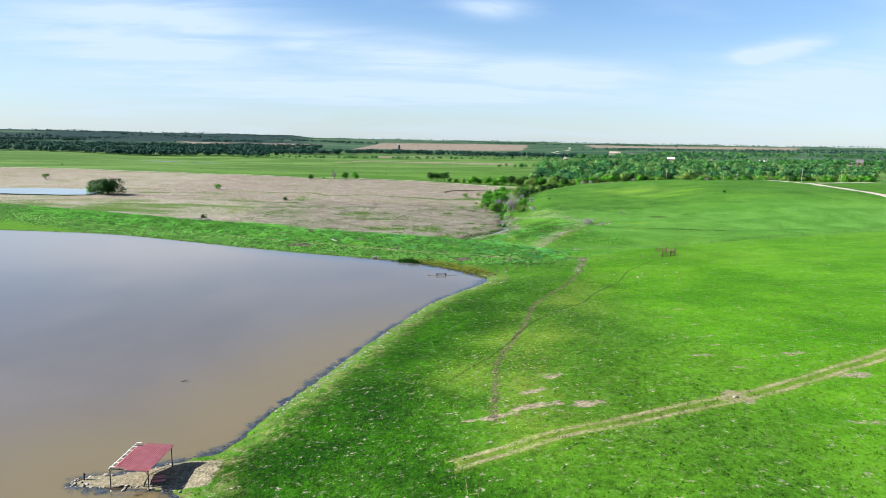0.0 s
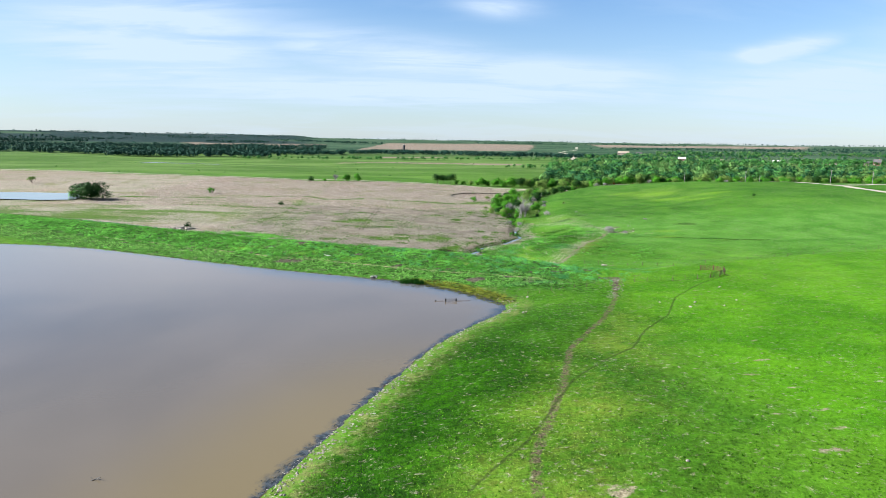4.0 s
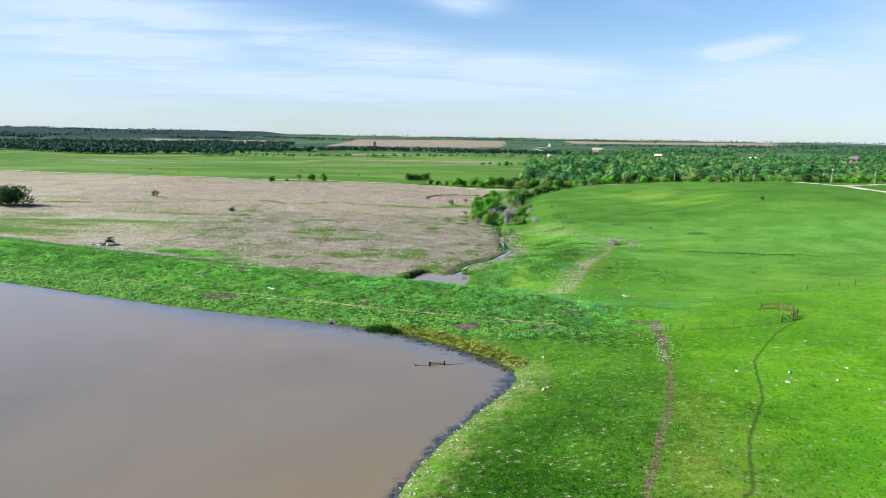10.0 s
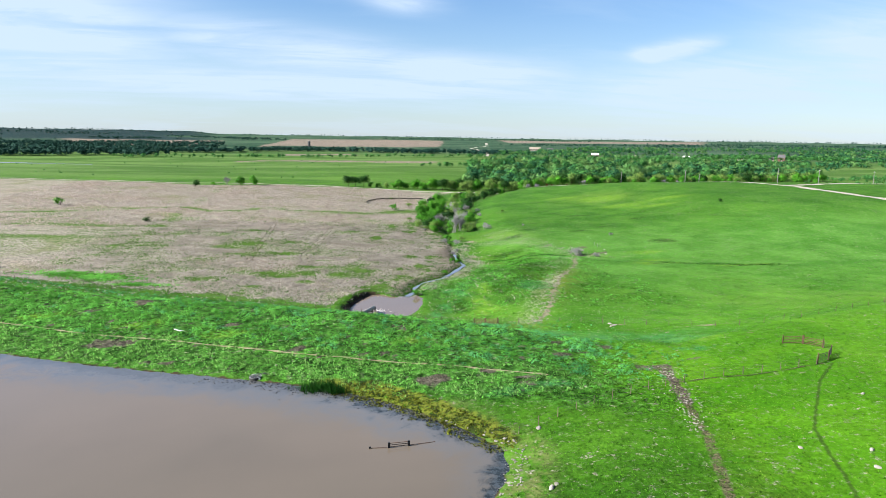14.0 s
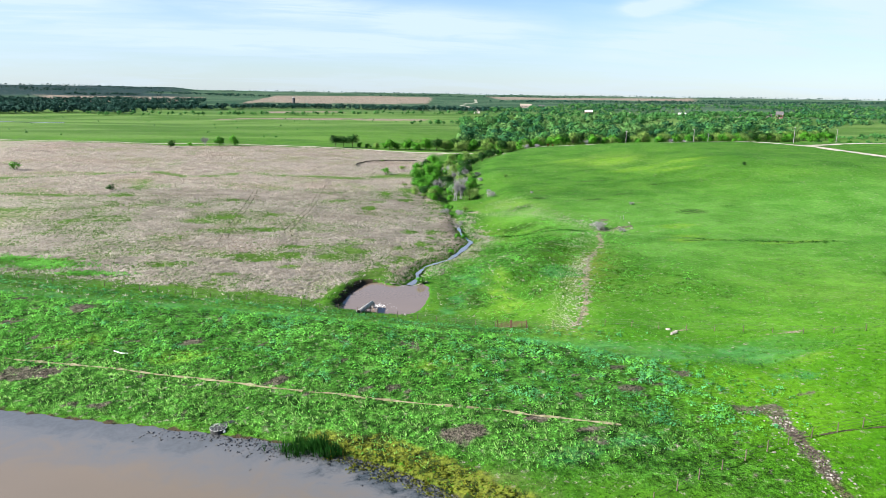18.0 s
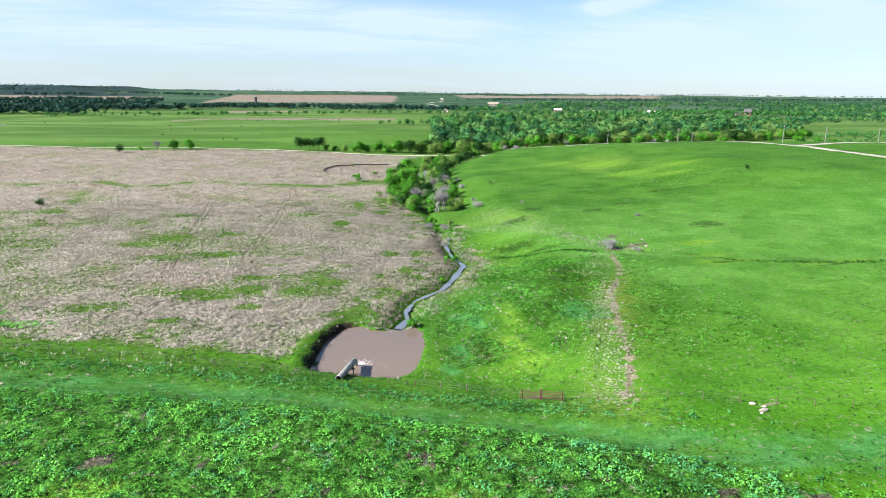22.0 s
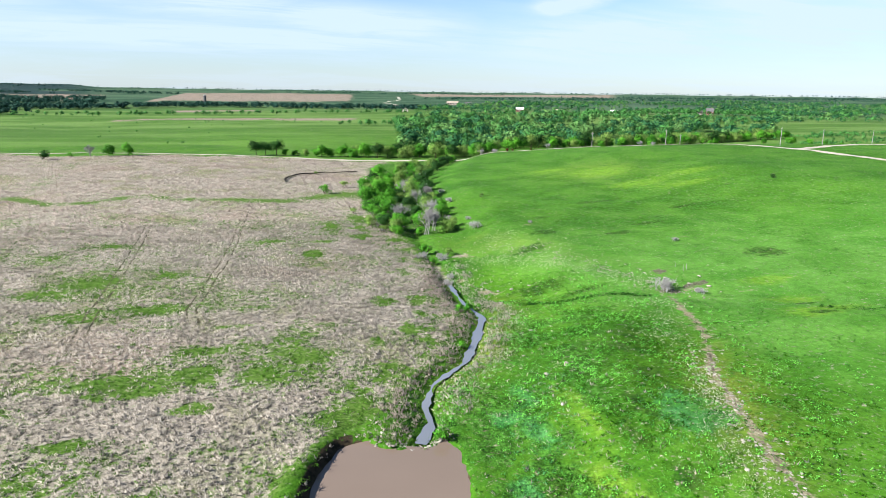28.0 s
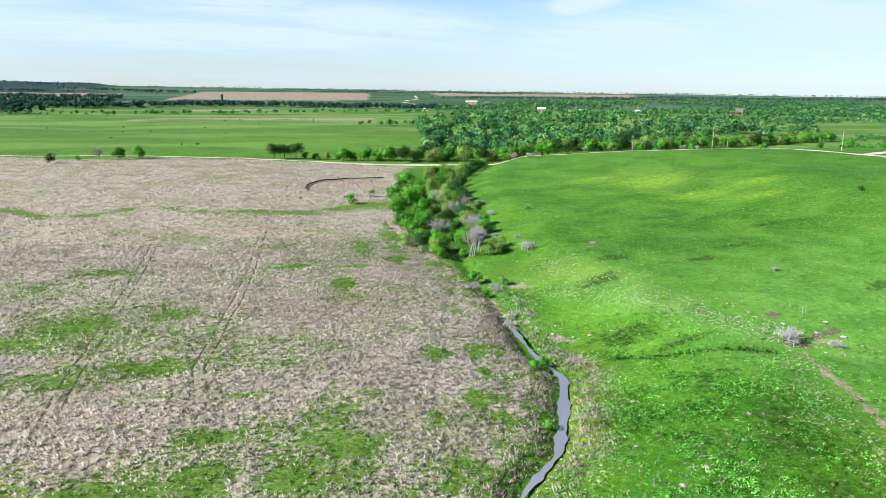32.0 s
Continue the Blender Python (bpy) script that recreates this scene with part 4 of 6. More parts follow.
def path_strip(line, half, mat, label, seed, shift=0.0, step=0.8, gap=-9.0):
    """A trodden strip with ragged edges, a little above the turf."""
    p = np.array(line, float)
    d = np.gradient(p, axis=0)
    d /= np.hypot(d[:, 0], d[:, 1])[:, None]
    p = p + np.stack([-d[:, 1], d[:, 0]], -1) * shift
    v, f = ribbon(p, lambda t: half * (0.7 + 0.6 * wave(t, t * 0.3, 2.1, seed) + 0.45 * wave(t, t, 0.8, seed + 1)).clip(0.06, 2), 0.05, step=step)
    v[:, :2] += (0.18 * np.stack([wave(v[:, 0], v[:, 1], 4.0, seed), wave(v[:, 1], v[:, 0], 4.0, seed + 2)], -1))
    v[:, 2] = land(v[:, 0], v[:, 1]) + 0.05
    mid = v[f].mean(1)
    f = f[wave(mid[:, 0], mid[:, 1], 1.5, seed) + 0.5 * wave(mid[:, 0], mid[:, 1], 5.0, seed + 3) > gap]
    return tagged(new("trail", raw_mesh("trail", v, f, mat, True)), label, "trail", kind="structure")


path_strip(DAM_TRAIL, 0.25, M_PATH, "narrow pale cattle trail along the dam", 1.0, gap=-0.75)
path_strip([(52, 202.4), (64, 201.8), (72, 202.4), (78.5, 203.3)], 0.15, M_RUT, "thin dark trail along the fence", 5.0)
path_strip(GULLY, 0.3, M_CLOD, "bare earth floor of the small gully", 8.0, gap=-0.1)
for n, line in enumerate(RUTS):
    path_strip(line, 0.2, M_RUT, "wheel rut through the dry hayfield", 2.0 + n, gap=-0.4)
ROADS = [([(40, 663), (72, 657), (103, 655), (142, 652), (170, 640), (196, 632), (230, 626), (275, 610), (300, 585), (313, 553), (319, 525), (312, 490), (301, 450), (294, 405), (285, 340), (280, 200)], 3.4),
         ([(319, 535), (360, 552), (420, 560), (520, 585), (700, 640)], 3.0),
         ([(-900, 905), (-494, 825), (-274, 734), (-127, 700), (-34, 690), (40, 663)], 1.3),
         ([(330, 1500), (420, 1850), (470, 2300), (620, 2700), (760, 3300)], 6.0)]
for line, half in ROADS:
    v, f = ribbon(line, half, 0.25, step=5.0)
    tagged(new("road", raw_mesh("road", v, f, M_GRAVEL, True)), "pale gravel country road", "road", kind="structure")


# ---- plants ----
def cards(pos, nrm, size, soft=None):
    """One leaf card (a triangle) for each place, facing its normal, turned at random."""
    n = len(pos)
    nrm = nrm / np.linalg.norm(nrm, axis=1, keepdims=True)
    ref = rng.normal(size=(n, 3))
    a = np.cross(nrm, ref)
    a /= np.linalg.norm(a, axis=1, keepdims=True)
    b = np.cross(nrm, a)
    s = np.asarray(size).reshape(-1, 1)
    v = np.stack([pos + a * s * 0.6, pos - a * s * 0.35 + b * s * 0.5, pos - a * s * 0.35 - b * s * 0.5], 1)
    soft = nrm if soft is None else soft / np.linalg.norm(soft, axis=1, keepdims=True)
    flip = (nrm * soft).sum(1) < 0
    v[flip] = v[flip][:, ::-1]
    return v.reshape(-1, 3), np.arange(n * 3).reshape(-1, 3), np.repeat(soft, 3, 0)


def crown_points(n, h0, h1, rad, lobes=6, spread=0.5):
    """Places and outward normals over a lobed crown between the heights h0 and h1."""
    mid, half = (h0 + h1) / 2, (h1 - h0) / 2
    ang = rng.uniform(0, 2 * np.pi, lobes)
    lc = np.stack([np.cos(ang) * rad * spread, np.sin(ang) * rad * spread, rng.uniform(-0.62, 0.5, lobes) * half + mid], -1)
    lc[0] = (0, 0, mid + 0.35 * half)
    lr = rng.uniform(0.42, 0.66, lobes)
    k = rng.integers(0, lobes, n)
    d = rng.normal(size=(n, 3))
    d[:, 2] += 0.25
    d /= np.linalg.norm(d, axis=1, keepdims=True)
    shell = rng.uniform(0.3, 1.0, (n, 1)) ** 0.6 * rng.uniform(0.9, 1.18, (n, 1))
    p = lc[k] + d * shell * lr[k, None] * np.array([rad, rad, half * 0.9])
    axis = p - np.array([0, 0, mid - 0.3 * half])
    soft = d + 0.9 * axis / np.linalg.norm(axis, axis=1, keepdims=True) + 0.45 * rng.normal(size=(n, 3))
    return p, soft / np.linalg.norm(soft, axis=1, keepdims=True) + 0.38 * rng.normal(size=(n, 3)), soft


def trunk_mesh(name, h, r, crown, limbs, mat=None):
    bm = fresh()
    lean = Vector((rng.uniform(-0.05, 0.05) * h, rng.uniform(-0.05, 0.05) * h, h * 0.5))
    rod(bm, (0, 0, -0.4), lean * 0.5, r, r * 0.8, 7)
    rod(bm, lean * 0.5, lean, r * 0.8, r * 0.55, 7)
    rod(bm, lean, (lean.x, lean.y, h * 0.85), r * 0.5, r * 0.12, 5)
    for i in range(limbs):
        a = 2 * math.pi * i / limbs + rng.uniform(-0.4, 0.4)
        s = lean * rng.uniform(0.55, 1.0)
        e = Vector((math.cos(a) * crown * 0.6, math.sin(a) * crown * 0.6, h * rng.uniform(0.5, 0.8)))
        m = s.lerp(e, 0.5) + Vector((0, 0, -0.04 * h))
        rod(bm, s, m, r * 0.42, r * 0.28, 5)
        rod(bm, m, e, r * 0.28, r * 0.06, 5)
    return bm_mesh(name, bm, mat or M_BARK, True)


def tree_kind(h, rad, n, size, leaf, base=0.22, lobes=7, trunk=None, limbs=5):
    p, d, so = crown_points(n, h * base, h, rad, lobes)
    v, f, nn = cards(p, d, rng.uniform(0.6, 1.25, n) * size, so)
    return trunk_mesh("trunk", h, trunk or h * 0.025, rad, limbs), raw_mesh("crown", v, f, leaf, True, nn)


def bare_mesh(h, n0=4, spread=0.55, depth=4, r0=0.16, stems=1, first=0.36):
    """A leafless tree, forking over and over."""
    bm = fresh()

    def grow(a, d, ln, r, k):
        b = a + d * ln
        rod(bm, a, b, r, r * 0.75, 4 if k > 1 else 3)
        if k == 0:
            return
        for _ in range(4 if k < 3 else n0):
            e = (d + Vector(rng.normal(0, spread, 3)) + Vector((0, 0, 0.3))).normalized()
            grow(a.lerp(b, rng.uniform(0.55, 1.0)), e, ln * rng.uniform(0.55, 0.8), r * 0.62, k - 1)

    for i in range(stems):
        d = Vector((rng.normal(0, 0.16), rng.normal(0, 0.16), 1)).normalized()
        grow(Vector((rng.normal(0, 0.5) * (stems > 1), rng.normal(0, 0.5) * (stems > 1), -0.3)), d, h * first, r0, depth)
    return bm


def plant(name, x, y, parts, label, category="tree", group="", scale=1.0, rz=None):
    """A plant from ready meshes: (part name, mesh, part label)."""
    ob = thing(name, x, y, None, rng.uniform(0, 360) if rz is None else rz, label, category, group, scale=scale)
    for pn, me, pl in parts:
        part(pn, me, None, ob, pl)
    return ob


KINDS = [tree_kind(9.0, 4.9, 1500, 0.60, M_LEAF, 0.02, 9), tree_kind(11.0, 5.2, 1700, 0.64, M_LEAF, 0.04, 10), tree_kind(7.6, 4.8, 1400, 0.58, M_LEAF, 0.0, 9),
         tree_kind(8.8, 4.7, 1150, 0.52, M_LEAF_PALE, 0.03, 9), tree_kind(11.0, 5.2, 1300, 0.55, M_LEAF_PALE, 0.05, 10), tree_kind(9.5, 5.0, 1500, 0.60, M_LEAF_DARK, 0.02, 9)]
WORDS = ["leafy green broadleaf tree", "tall leafy green broadleaf tree", "low spreading green broadleaf tree", "pale green tree in young leaf",
         "tall pale green tree in young leaf", "dark green broadleaf tree"]


def broadleaf(k, x, y, scale, where, group):
    trunk, crown = KINDS[k]
    return plant("tree", x, y, (("trunk", trunk, ""), ("crown", crown, "")), WORDS[k] + " " + where, "tree", group, scale)


# trees along the brook
BELT = [(c[0], c[1]) for c in CREEK if c[1] > 400]
bx, by = np.array([c[0] for c in BELT]), np.array([c[1] for c in BELT])
BELT_NEAR = [(428, -8, 2, 0.62), (431, 2, 2, 0.5), (437, -5, 0, 0.75), (441, 7, 3, 0.8), (445, -11, 2, 0.8), (449, 10, 3, 0.9), (452, -3, 0, 0.9), (457, 5, 5, 0.8), (460, -13, 0, 0.85),
                     (464, 12, 3, 1.0), (468, -6, 1, 0.8), (472, 4, 5, 0.9), (475, -15, 2, 0.95), (480, 13, 5, 0.85), (483, -8, 0, 1.0), (488, 6, 3, 0.95), (492, -16, 1, 0.85),
                     (497, 15, 5, 0.9), (500, -4, 0, 0.9), (505, -14, 2, 1.05), (509, 8, 4, 0.85), (514, 17, 5, 0.85)]
BELT_FAR = [(518, -9, 0, 1.0), (523, 2, 1, 0.85), (527, -18, 0, 0.95),
                     (531, 14, 5, 0.9), (536, -6, 2, 1.0), (541, 9, 3, 0.95), (546, -15, 0, 0.9), (551, 18, 5, 0.9), (556, 0, 4, 0.9), (561, -12, 2, 1.0), (567, 12, 3, 0.9), (573, -18, 0, 0.95),
                     (579, 3, 0, 1.0), (585, 17, 5, 0.85), (590, -10, 3, 0.9), (597, 8, 3, 0.9), (604, -4, 4, 0.8), (612, 12, 5, 0.8), (620, 0, 3, 0.85), (630, 10, 0, 0.8), (640, 4, 3, 0.9)]
for y, off, k, s in BELT_NEAR + BELT_FAR:
    x = float(np.interp(y, by, bx)) + off * 0.85
    broadleaf(k, x, y + rng.uniform(-1, 1), s * rng.uniform(0.62, 0.95), "beside the brook", "trees along the brook")
for i in range(74):
    y = 428 + 2.9 * i + rng.uniform(-2, 2)
    x = float(np.interp(y, by, bx)) + rng.uniform(-14, 16)
    broadleaf(int(rng.choice([0, 2, 3, 5, 0, 3, 5])), x, y, rng.uniform(0.30, 0.68), "beside the brook", "trees along the brook")

# leafless trees
BARE = bm_mesh("limbwork", bare_mesh(12, 4, 0.36, 4, 0.085, 6, 0.24), M_GREY)
BARE_B = bm_mesh("limbwork", bare_mesh(10, 4, 0.40, 4, 0.08, 5, 0.24), M_GREY)
for x, y, me, s in [(61, 429, BARE, 1.35), (64.5, 433, BARE, 1.05), (57, 452, BARE_B, 1.3), (70, 456, BARE_B, 1.2), (73, 486, BARE_B, 1.15), (80, 492, BARE, 0.95), (76, 520, BARE_B, 1.1), (92, 545, BARE_B, 1.0)]:
    plant("dead_tree", x, y, (("limbwork", me, "bleached grey branches"),), "bare grey dead tree beside the brook", "dead tree", "dead trees along the brook", s)

# the row by the road and the wood behind it
for x, y, k, s in [(17, 678, 5, 1.05), (29.8, 680, 5, 1.1), (36, 683, 2, 0.6), (58.9, 676, 0, 0.95), (72, 680, 0, 0.85), (80, 677, 2, 0.9), (88, 677, 0, 1.15), (96, 671, 5, 1.1), (104, 674, 3, 1.1), (113, 668, 3, 0.9),
                   (-70, 672, 0, 0.85), (-60, 679, 1, 0.8), (23, 680, 5, 0.95), (42, 680, 2, 0.55), (49, 681, 3, 0.6), (55, 679, 2, 0.7), (65, 679, 2, 0.8), (76, 683, 0, 1.0), (84, 682, 3, 1.0), (92, 679, 0, 1.05), (100, 680, 3, 1.1), (108, 678, 0, 1.0), (118, 672, 4, 0.9), (122, 680, 3, 1.1)]:
    broadleaf(k, x, y, s, "by the field road", "trees by the road")
plant("dead_tree", -80, 671, (("limbwork", BARE_B, "bleached grey branches"),), "bare grey tree at the edge of the hayfield", "dead tree", "", 1.25)
for i in range(150):
    t = i / 149
    x = 112 + 420 * t + rng.uniform(-9, 9)
    y = np.interp(x, [112, 150, 200, 260, 330, 420, 540], [672, 668, 662, 668, 690, 730, 760]) + abs(rng.normal(0, 13)) + 4
    broadleaf(int(rng.choice([0, 2, 3, 3, 4, 5, 0])), float(x), float(y), rng.uniform(0.75, 1.2), "at the wood's edge", "trees at the edge of the wood")
for x, y, s in [(165, 652, 0.8), (282, 640, 0.75), (300, 650, 0.7), (215, 652, 0.7)]:
    plant("dead_tree", x, y, (("limbwork", BARE_B, "bleached grey branches"),), "bare grey tree at the edge of the wood", "dead tree", "bare trees at the edge of the wood", s)
for x, y, k, s in [(345, 590, 2, 0.5), (372, 596, 2, 0.62), (380, 600, 0, 0.6), (392, 597, 2, 0.55), (420, 610, 0, 0.45), (330, 620, 0, 0.6), (318, 610, 2, 0.5), (470, 640, 2, 0.5)]:
    broadleaf(k, x, y, s, "beyond the gravel road", "trees beyond the gravel road")

# the big dark oak and shrubs of the hayfield
OAK = tree_kind(8.6, 8.6, 3000, 0.72, M_LEAF_DARK, 0.02, 14, 0.45, 8)
plant("tree", -203, 452, (("trunk", OAK[0], ""), ("crown", OAK[1], "dark, ragged crown")), "big dark spreading oak beside the stock pond", "tree", "", 1.4)


def shrub_mesh(h, rad, n, size, leaf, lobes=6):
    p, d, so = crown_points(n, 0.05 * h, h, rad, lobes, 0.55)
    v, f, nn = cards(p, d, rng.uniform(0.6, 1.2, n) * size, so)
    return raw_mesh("foliage", v, f, leaf, True, nn)


def stems_mesh(h, rad, n=7, mat=None):
    bm = fresh()
    for i in range(n):
        a = rng.uniform(0, 6.28)
        rod(bm, (math.cos(a) * 0.1, math.sin(a) * 0.1, -0.2), (math.cos(a) * rad * 0.7, math.sin(a) * rad * 0.7, h * rng.uniform(0.5, 0.85)), 0.05, 0.015, 4)
    return bm_mesh("stems", bm, mat or M_BARK)


SHRUB = {"green": (shrub_mesh(2.2, 1.5, 260, 0.34, M_LEAF), stems_mesh(2.2, 1.5)), "dark": (shrub_mesh(2.4, 1.6, 280, 0.34, M_LEAF_DARK), stems_mesh(2.4, 1.6)),
         "pale": (shrub_mesh(2.0, 1.5, 200, 0.30, M_LEAF_PALE), stems_mesh(2.0, 1.5)), "weed": (shrub_mesh(1.0, 1.2, 220, 0.30, M_WEED, 8), stems_mesh(1.0, 1.0, 5))}
SHRUB["willow"] = (shrub_mesh(3.0, 2.4, 420, 0.40, M_LEAF, 9), stems_mesh(3.0, 2.4, 10))
for x, y, kind, s, words in [(-85.4, 445, "dark", 1.25, "dark round bush in the hayfield"), (-150, 519, "green", 2.1, "green bush in the hayfield"), (-104, 333, "dark", 1.25, "dark shrub growing out of the stone heap"),
                             (-312, 582, "pale", 2.9, "pale bushy tree in the hayfield"), (-215, 456, "willow", 1.6, "bright green willow scrub at the stock pond"), (-102, 657, "dark", 2.3, "dark bush at the field edge"),
                             (-90, 668, "green", 1.4, "low bush at the field edge"), (40, 521, "green", 1.9, "green bush by the old pit"), (52, 540, "pale", 1.7, "pale bush by the old pit"), (45, 590, "pale", 1.0, "low bush by the old pit"),
                             (44, 680, "pale", 1.2, "pale bush by the road"), (50, 682, "green", 1.3, "green bush by the road"), (64, 682, "pale", 1.4, "pale bush by the road"), (203.7, 432, "dark", 0.8, "low dark bush on the hill pasture"),
                             (53, 404, "green", 1.5, "bright green bush by the brook"), (58, 399, "pale", 1.2, "pale bush among dead wood"), (52, 393, "green", 0.9, "low bush by the brook"), (47.5, 352, "green", 1.0, "low bush on the brook bank"),
                             (44.5, 350, "green", 0.8, "low bush on the brook bank"), (39, 331, "green", 0.7, "low bush on the brook bank"), (25, 299.5, "green", 0.9, "bush at the head of the pool"), (70.5, 428, "dark", 0.8, "dark low bush at the wood's tip"),
                             (47, 434, "pale", 1.4, "pale bush at the wood's tip"), (45, 448, "green", 1.3, "green bush at the wood's edge"), (44, 470, "pale", 1.2, "pale bush at the wood's edge"), (95, 470, "pale", 0.9, "pale bush at the wood's edge"),
                             (5, 285, "dark", 0.75, "dark bush hanging over the pool"), (199, 640, "pale", 0.9, "low bush by the road")]:
    leaf, stem = SHRUB[kind]
    plant("shrub", x, y, (("stems", stem, ""), ("foliage", leaf, "")), words, "shrub", "", s)
# rust-brown dead cedars at the bend of the road
RUSTY = leafy("rusty_needles", (0.10, 0.025, 0.015), (0.24, 0.07, 0.04))
rusty = shrub_mesh(2.2, 1.0, 160, 0.32, RUSTY)
for x, y, s in [(176, 634, 1.1), (181, 636, 0.8), (192, 631, 0.75)]:
    plant("shrub", x, y, (("stems", SHRUB["dark"][1], ""), ("foliage", rusty, "rust-brown needles")), "rust-brown dead cedar by the road", "shrub", "dead cedars by the road", s)
# grey brush
BRUSH = bm_mesh("branchwork", bare_mesh(2.4, 5, 0.75, 3, 0.05, 9), M_GREY)
for x, y, s, words in [(76, 424, 1.5, "bare grey bush on the pasture"), (90, 341.5, 1.8, "heap of grey brush in the washout"), (96, 338, 0.8, "heap of grey brush in the washout"), (74, 446, 1.0, "bare grey bush at the wood's edge"),
                       (78, 438, 0.8, "bare grey bush at the wood's edge"), (118.5, 377, 0.7, "heap of grey brush on the pasture"), (91, 415, 0.55, "heap of grey brush on the pasture"), (47.5, 436, 0.7, "grey brush at the wood's tip"),
                       (50, 397, 1.2, "tangle of dead grey branches over the brook"), (55, 396, 1.3, "tangle of dead grey branches over the brook"), (49.5, 373, 1.1, "fallen grey branches lying in the brook"), (52, 377, 0.9, "fallen grey branches lying in the brook"),
                       (168, 637, 1.6, "bare grey bush by the road"), (84, 476, 1.2, "bare grey bush at the wood's edge"), (88, 500, 1.1, "bare grey bush at the wood's edge")]:
    plant("brush_pile", x, y, (("branchwork", BRUSH, "bleached grey twigs"),), words, "brush", "", s)

# far woods: one mesh for each stretch
def woods(label, xy, hs, per=42, leaf=None):
    """A stretch of distant trees as one mesh of leaf clumps."""
    n = len(xy)
    xy, hs = np.asarray(xy, float), np.asarray(hs, float)
    z = land(xy[:, 0], xy[:, 1])
    rad = hs * rng.uniform(0.46, 0.68, n)
    t = np.repeat(np.arange(n), per)
    d = rng.normal(size=(n * per, 3))
    d[:, 2] += 0.35
    d /= np.linalg.norm(d, axis=1, keepdims=True)
    lob = rng.normal(size=(n, 4, 3))
    lob /= np.linalg.norm(lob, axis=2, keepdims=True)
    which = lob[t, rng.integers(0, 4, n * per)]
    off = which * 0.42 + d * rng.uniform(0.45, 0.75, (n * per, 1))
    p = np.stack([xy[t, 0] + off[:, 0] * rad[t], xy[t, 1] + off[:, 1] * rad[t], z[t] + hs[t] * (0.52 + 0.44 * off[:, 2])], -1)
    face = d + 1.6 * off
    v, f, nn = cards(p, face / np.linalg.norm(face, axis=1, keepdims=True) + 0.30 * rng.normal(size=d.shape), hs[t] * rng.uniform(0.16, 0.30, n * per) * (42 / max(per, 30)) ** 0.45, d + 1.6 * off + 0.14 * rng.normal(size=d.shape))
    return tagged(new("woodland", raw_mesh("woodland", v, f, leaf or M_LEAF_FAR, True, nn)), label, "woodland", kind="stuff")


def mixed_woods(label, xy, hs, per, tints):
    """The trees of a stretch shared out over several leaf tones."""
    k = rng.integers(0, len(tints), len(xy))
    for n, (word, leaf) in enumerate(tints):
        woods(word + " " + label, xy[k == n], hs[k == n], per, leaf)


TONES = [("pale green", M_WOOD_PALE), ("mid green", M_LEAF_FAR), ("dark green", M_WOOD_DARK)]


def fill(poly, count, gap, seed, open_land=0.02):
    """Places inside an outline, thinned to leave clearings."""
    p = np.array(poly, float)
    lo, hi = p.min(0), p.max(0)
    q = rng.uniform(lo, hi, (count, 2))
    ok = (poly_dist(poly, q[:, 0], q[:, 1], True) < 0) & (wave(0.35 * q[:, 0], q[:, 1], gap, seed) + 0.4 * wave(q[:, 0], q[:, 1], gap * 0.3, seed + 2) > open_land)
    return q[ok]


q = fill([(118, 690), (240, 686), (330, 712), (470, 765), (560, 800), (640, 900), (560, 1010), (420, 1080), (300, 1250), (200, 1050), (150, 820)], 3000, 70, 1.0, 0.16)
mixed_woods("spring woodland beyond the road", q, 7 + 9 * rng.uniform(0, 1, len(q)) ** 1.3, 120, TONES)
q = fill([(300, 1250), (420, 1080), (640, 960), (980, 1060), (1700, 1250), (2300, 1700), (2100, 2500), (900, 2350), (420, 1750)], 9500, 120, 3.0, 0.10)
mixed_woods("distant woodland with clearings", q, rng.uniform(6, 13, len(q)), 26, TONES + [("deep green", M_WOOD_DARK)])
q = fill([(450, 1250), (1000, 1120), (1700, 1240), (1600, 1420), (800, 1420), (480, 1400)], 1500, 200, 5.0)
woods("dense band of distant trees", q, rng.uniform(9, 13, len(q)), 30)


def strip(line, half, count):
    p = np.array(line, float)
    s = np.r_[0, np.cumsum(np.hypot(*np.diff(p, axis=0).T))]
    t = rng.uniform(0, s[-1], count)
    return np.stack([np.interp(t, s, p[:, 0]) + rng.normal(0, half, count), np.interp(t, s, p[:, 1]) + rng.normal(0, half, count)], -1)


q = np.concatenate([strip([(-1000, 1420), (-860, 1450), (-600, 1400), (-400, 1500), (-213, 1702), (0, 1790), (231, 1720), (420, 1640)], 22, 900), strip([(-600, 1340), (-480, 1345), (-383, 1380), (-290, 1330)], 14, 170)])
woods("long dark belt of trees across the plain", q, rng.uniform(9, 14, len(q)), 32, M_FOREST_HAZY)
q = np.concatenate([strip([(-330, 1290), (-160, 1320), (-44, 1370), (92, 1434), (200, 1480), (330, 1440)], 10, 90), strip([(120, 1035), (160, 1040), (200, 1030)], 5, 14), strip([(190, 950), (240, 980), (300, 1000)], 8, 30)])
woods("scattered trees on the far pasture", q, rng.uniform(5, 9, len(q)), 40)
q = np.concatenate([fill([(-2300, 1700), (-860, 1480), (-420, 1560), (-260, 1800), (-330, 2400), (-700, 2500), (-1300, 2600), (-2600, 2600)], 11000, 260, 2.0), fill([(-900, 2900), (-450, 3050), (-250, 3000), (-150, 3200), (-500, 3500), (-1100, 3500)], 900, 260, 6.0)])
woods("broad dark forest on the plain", q, rng.uniform(9, 14, len(q)), 24, M_FOREST_HAZY)
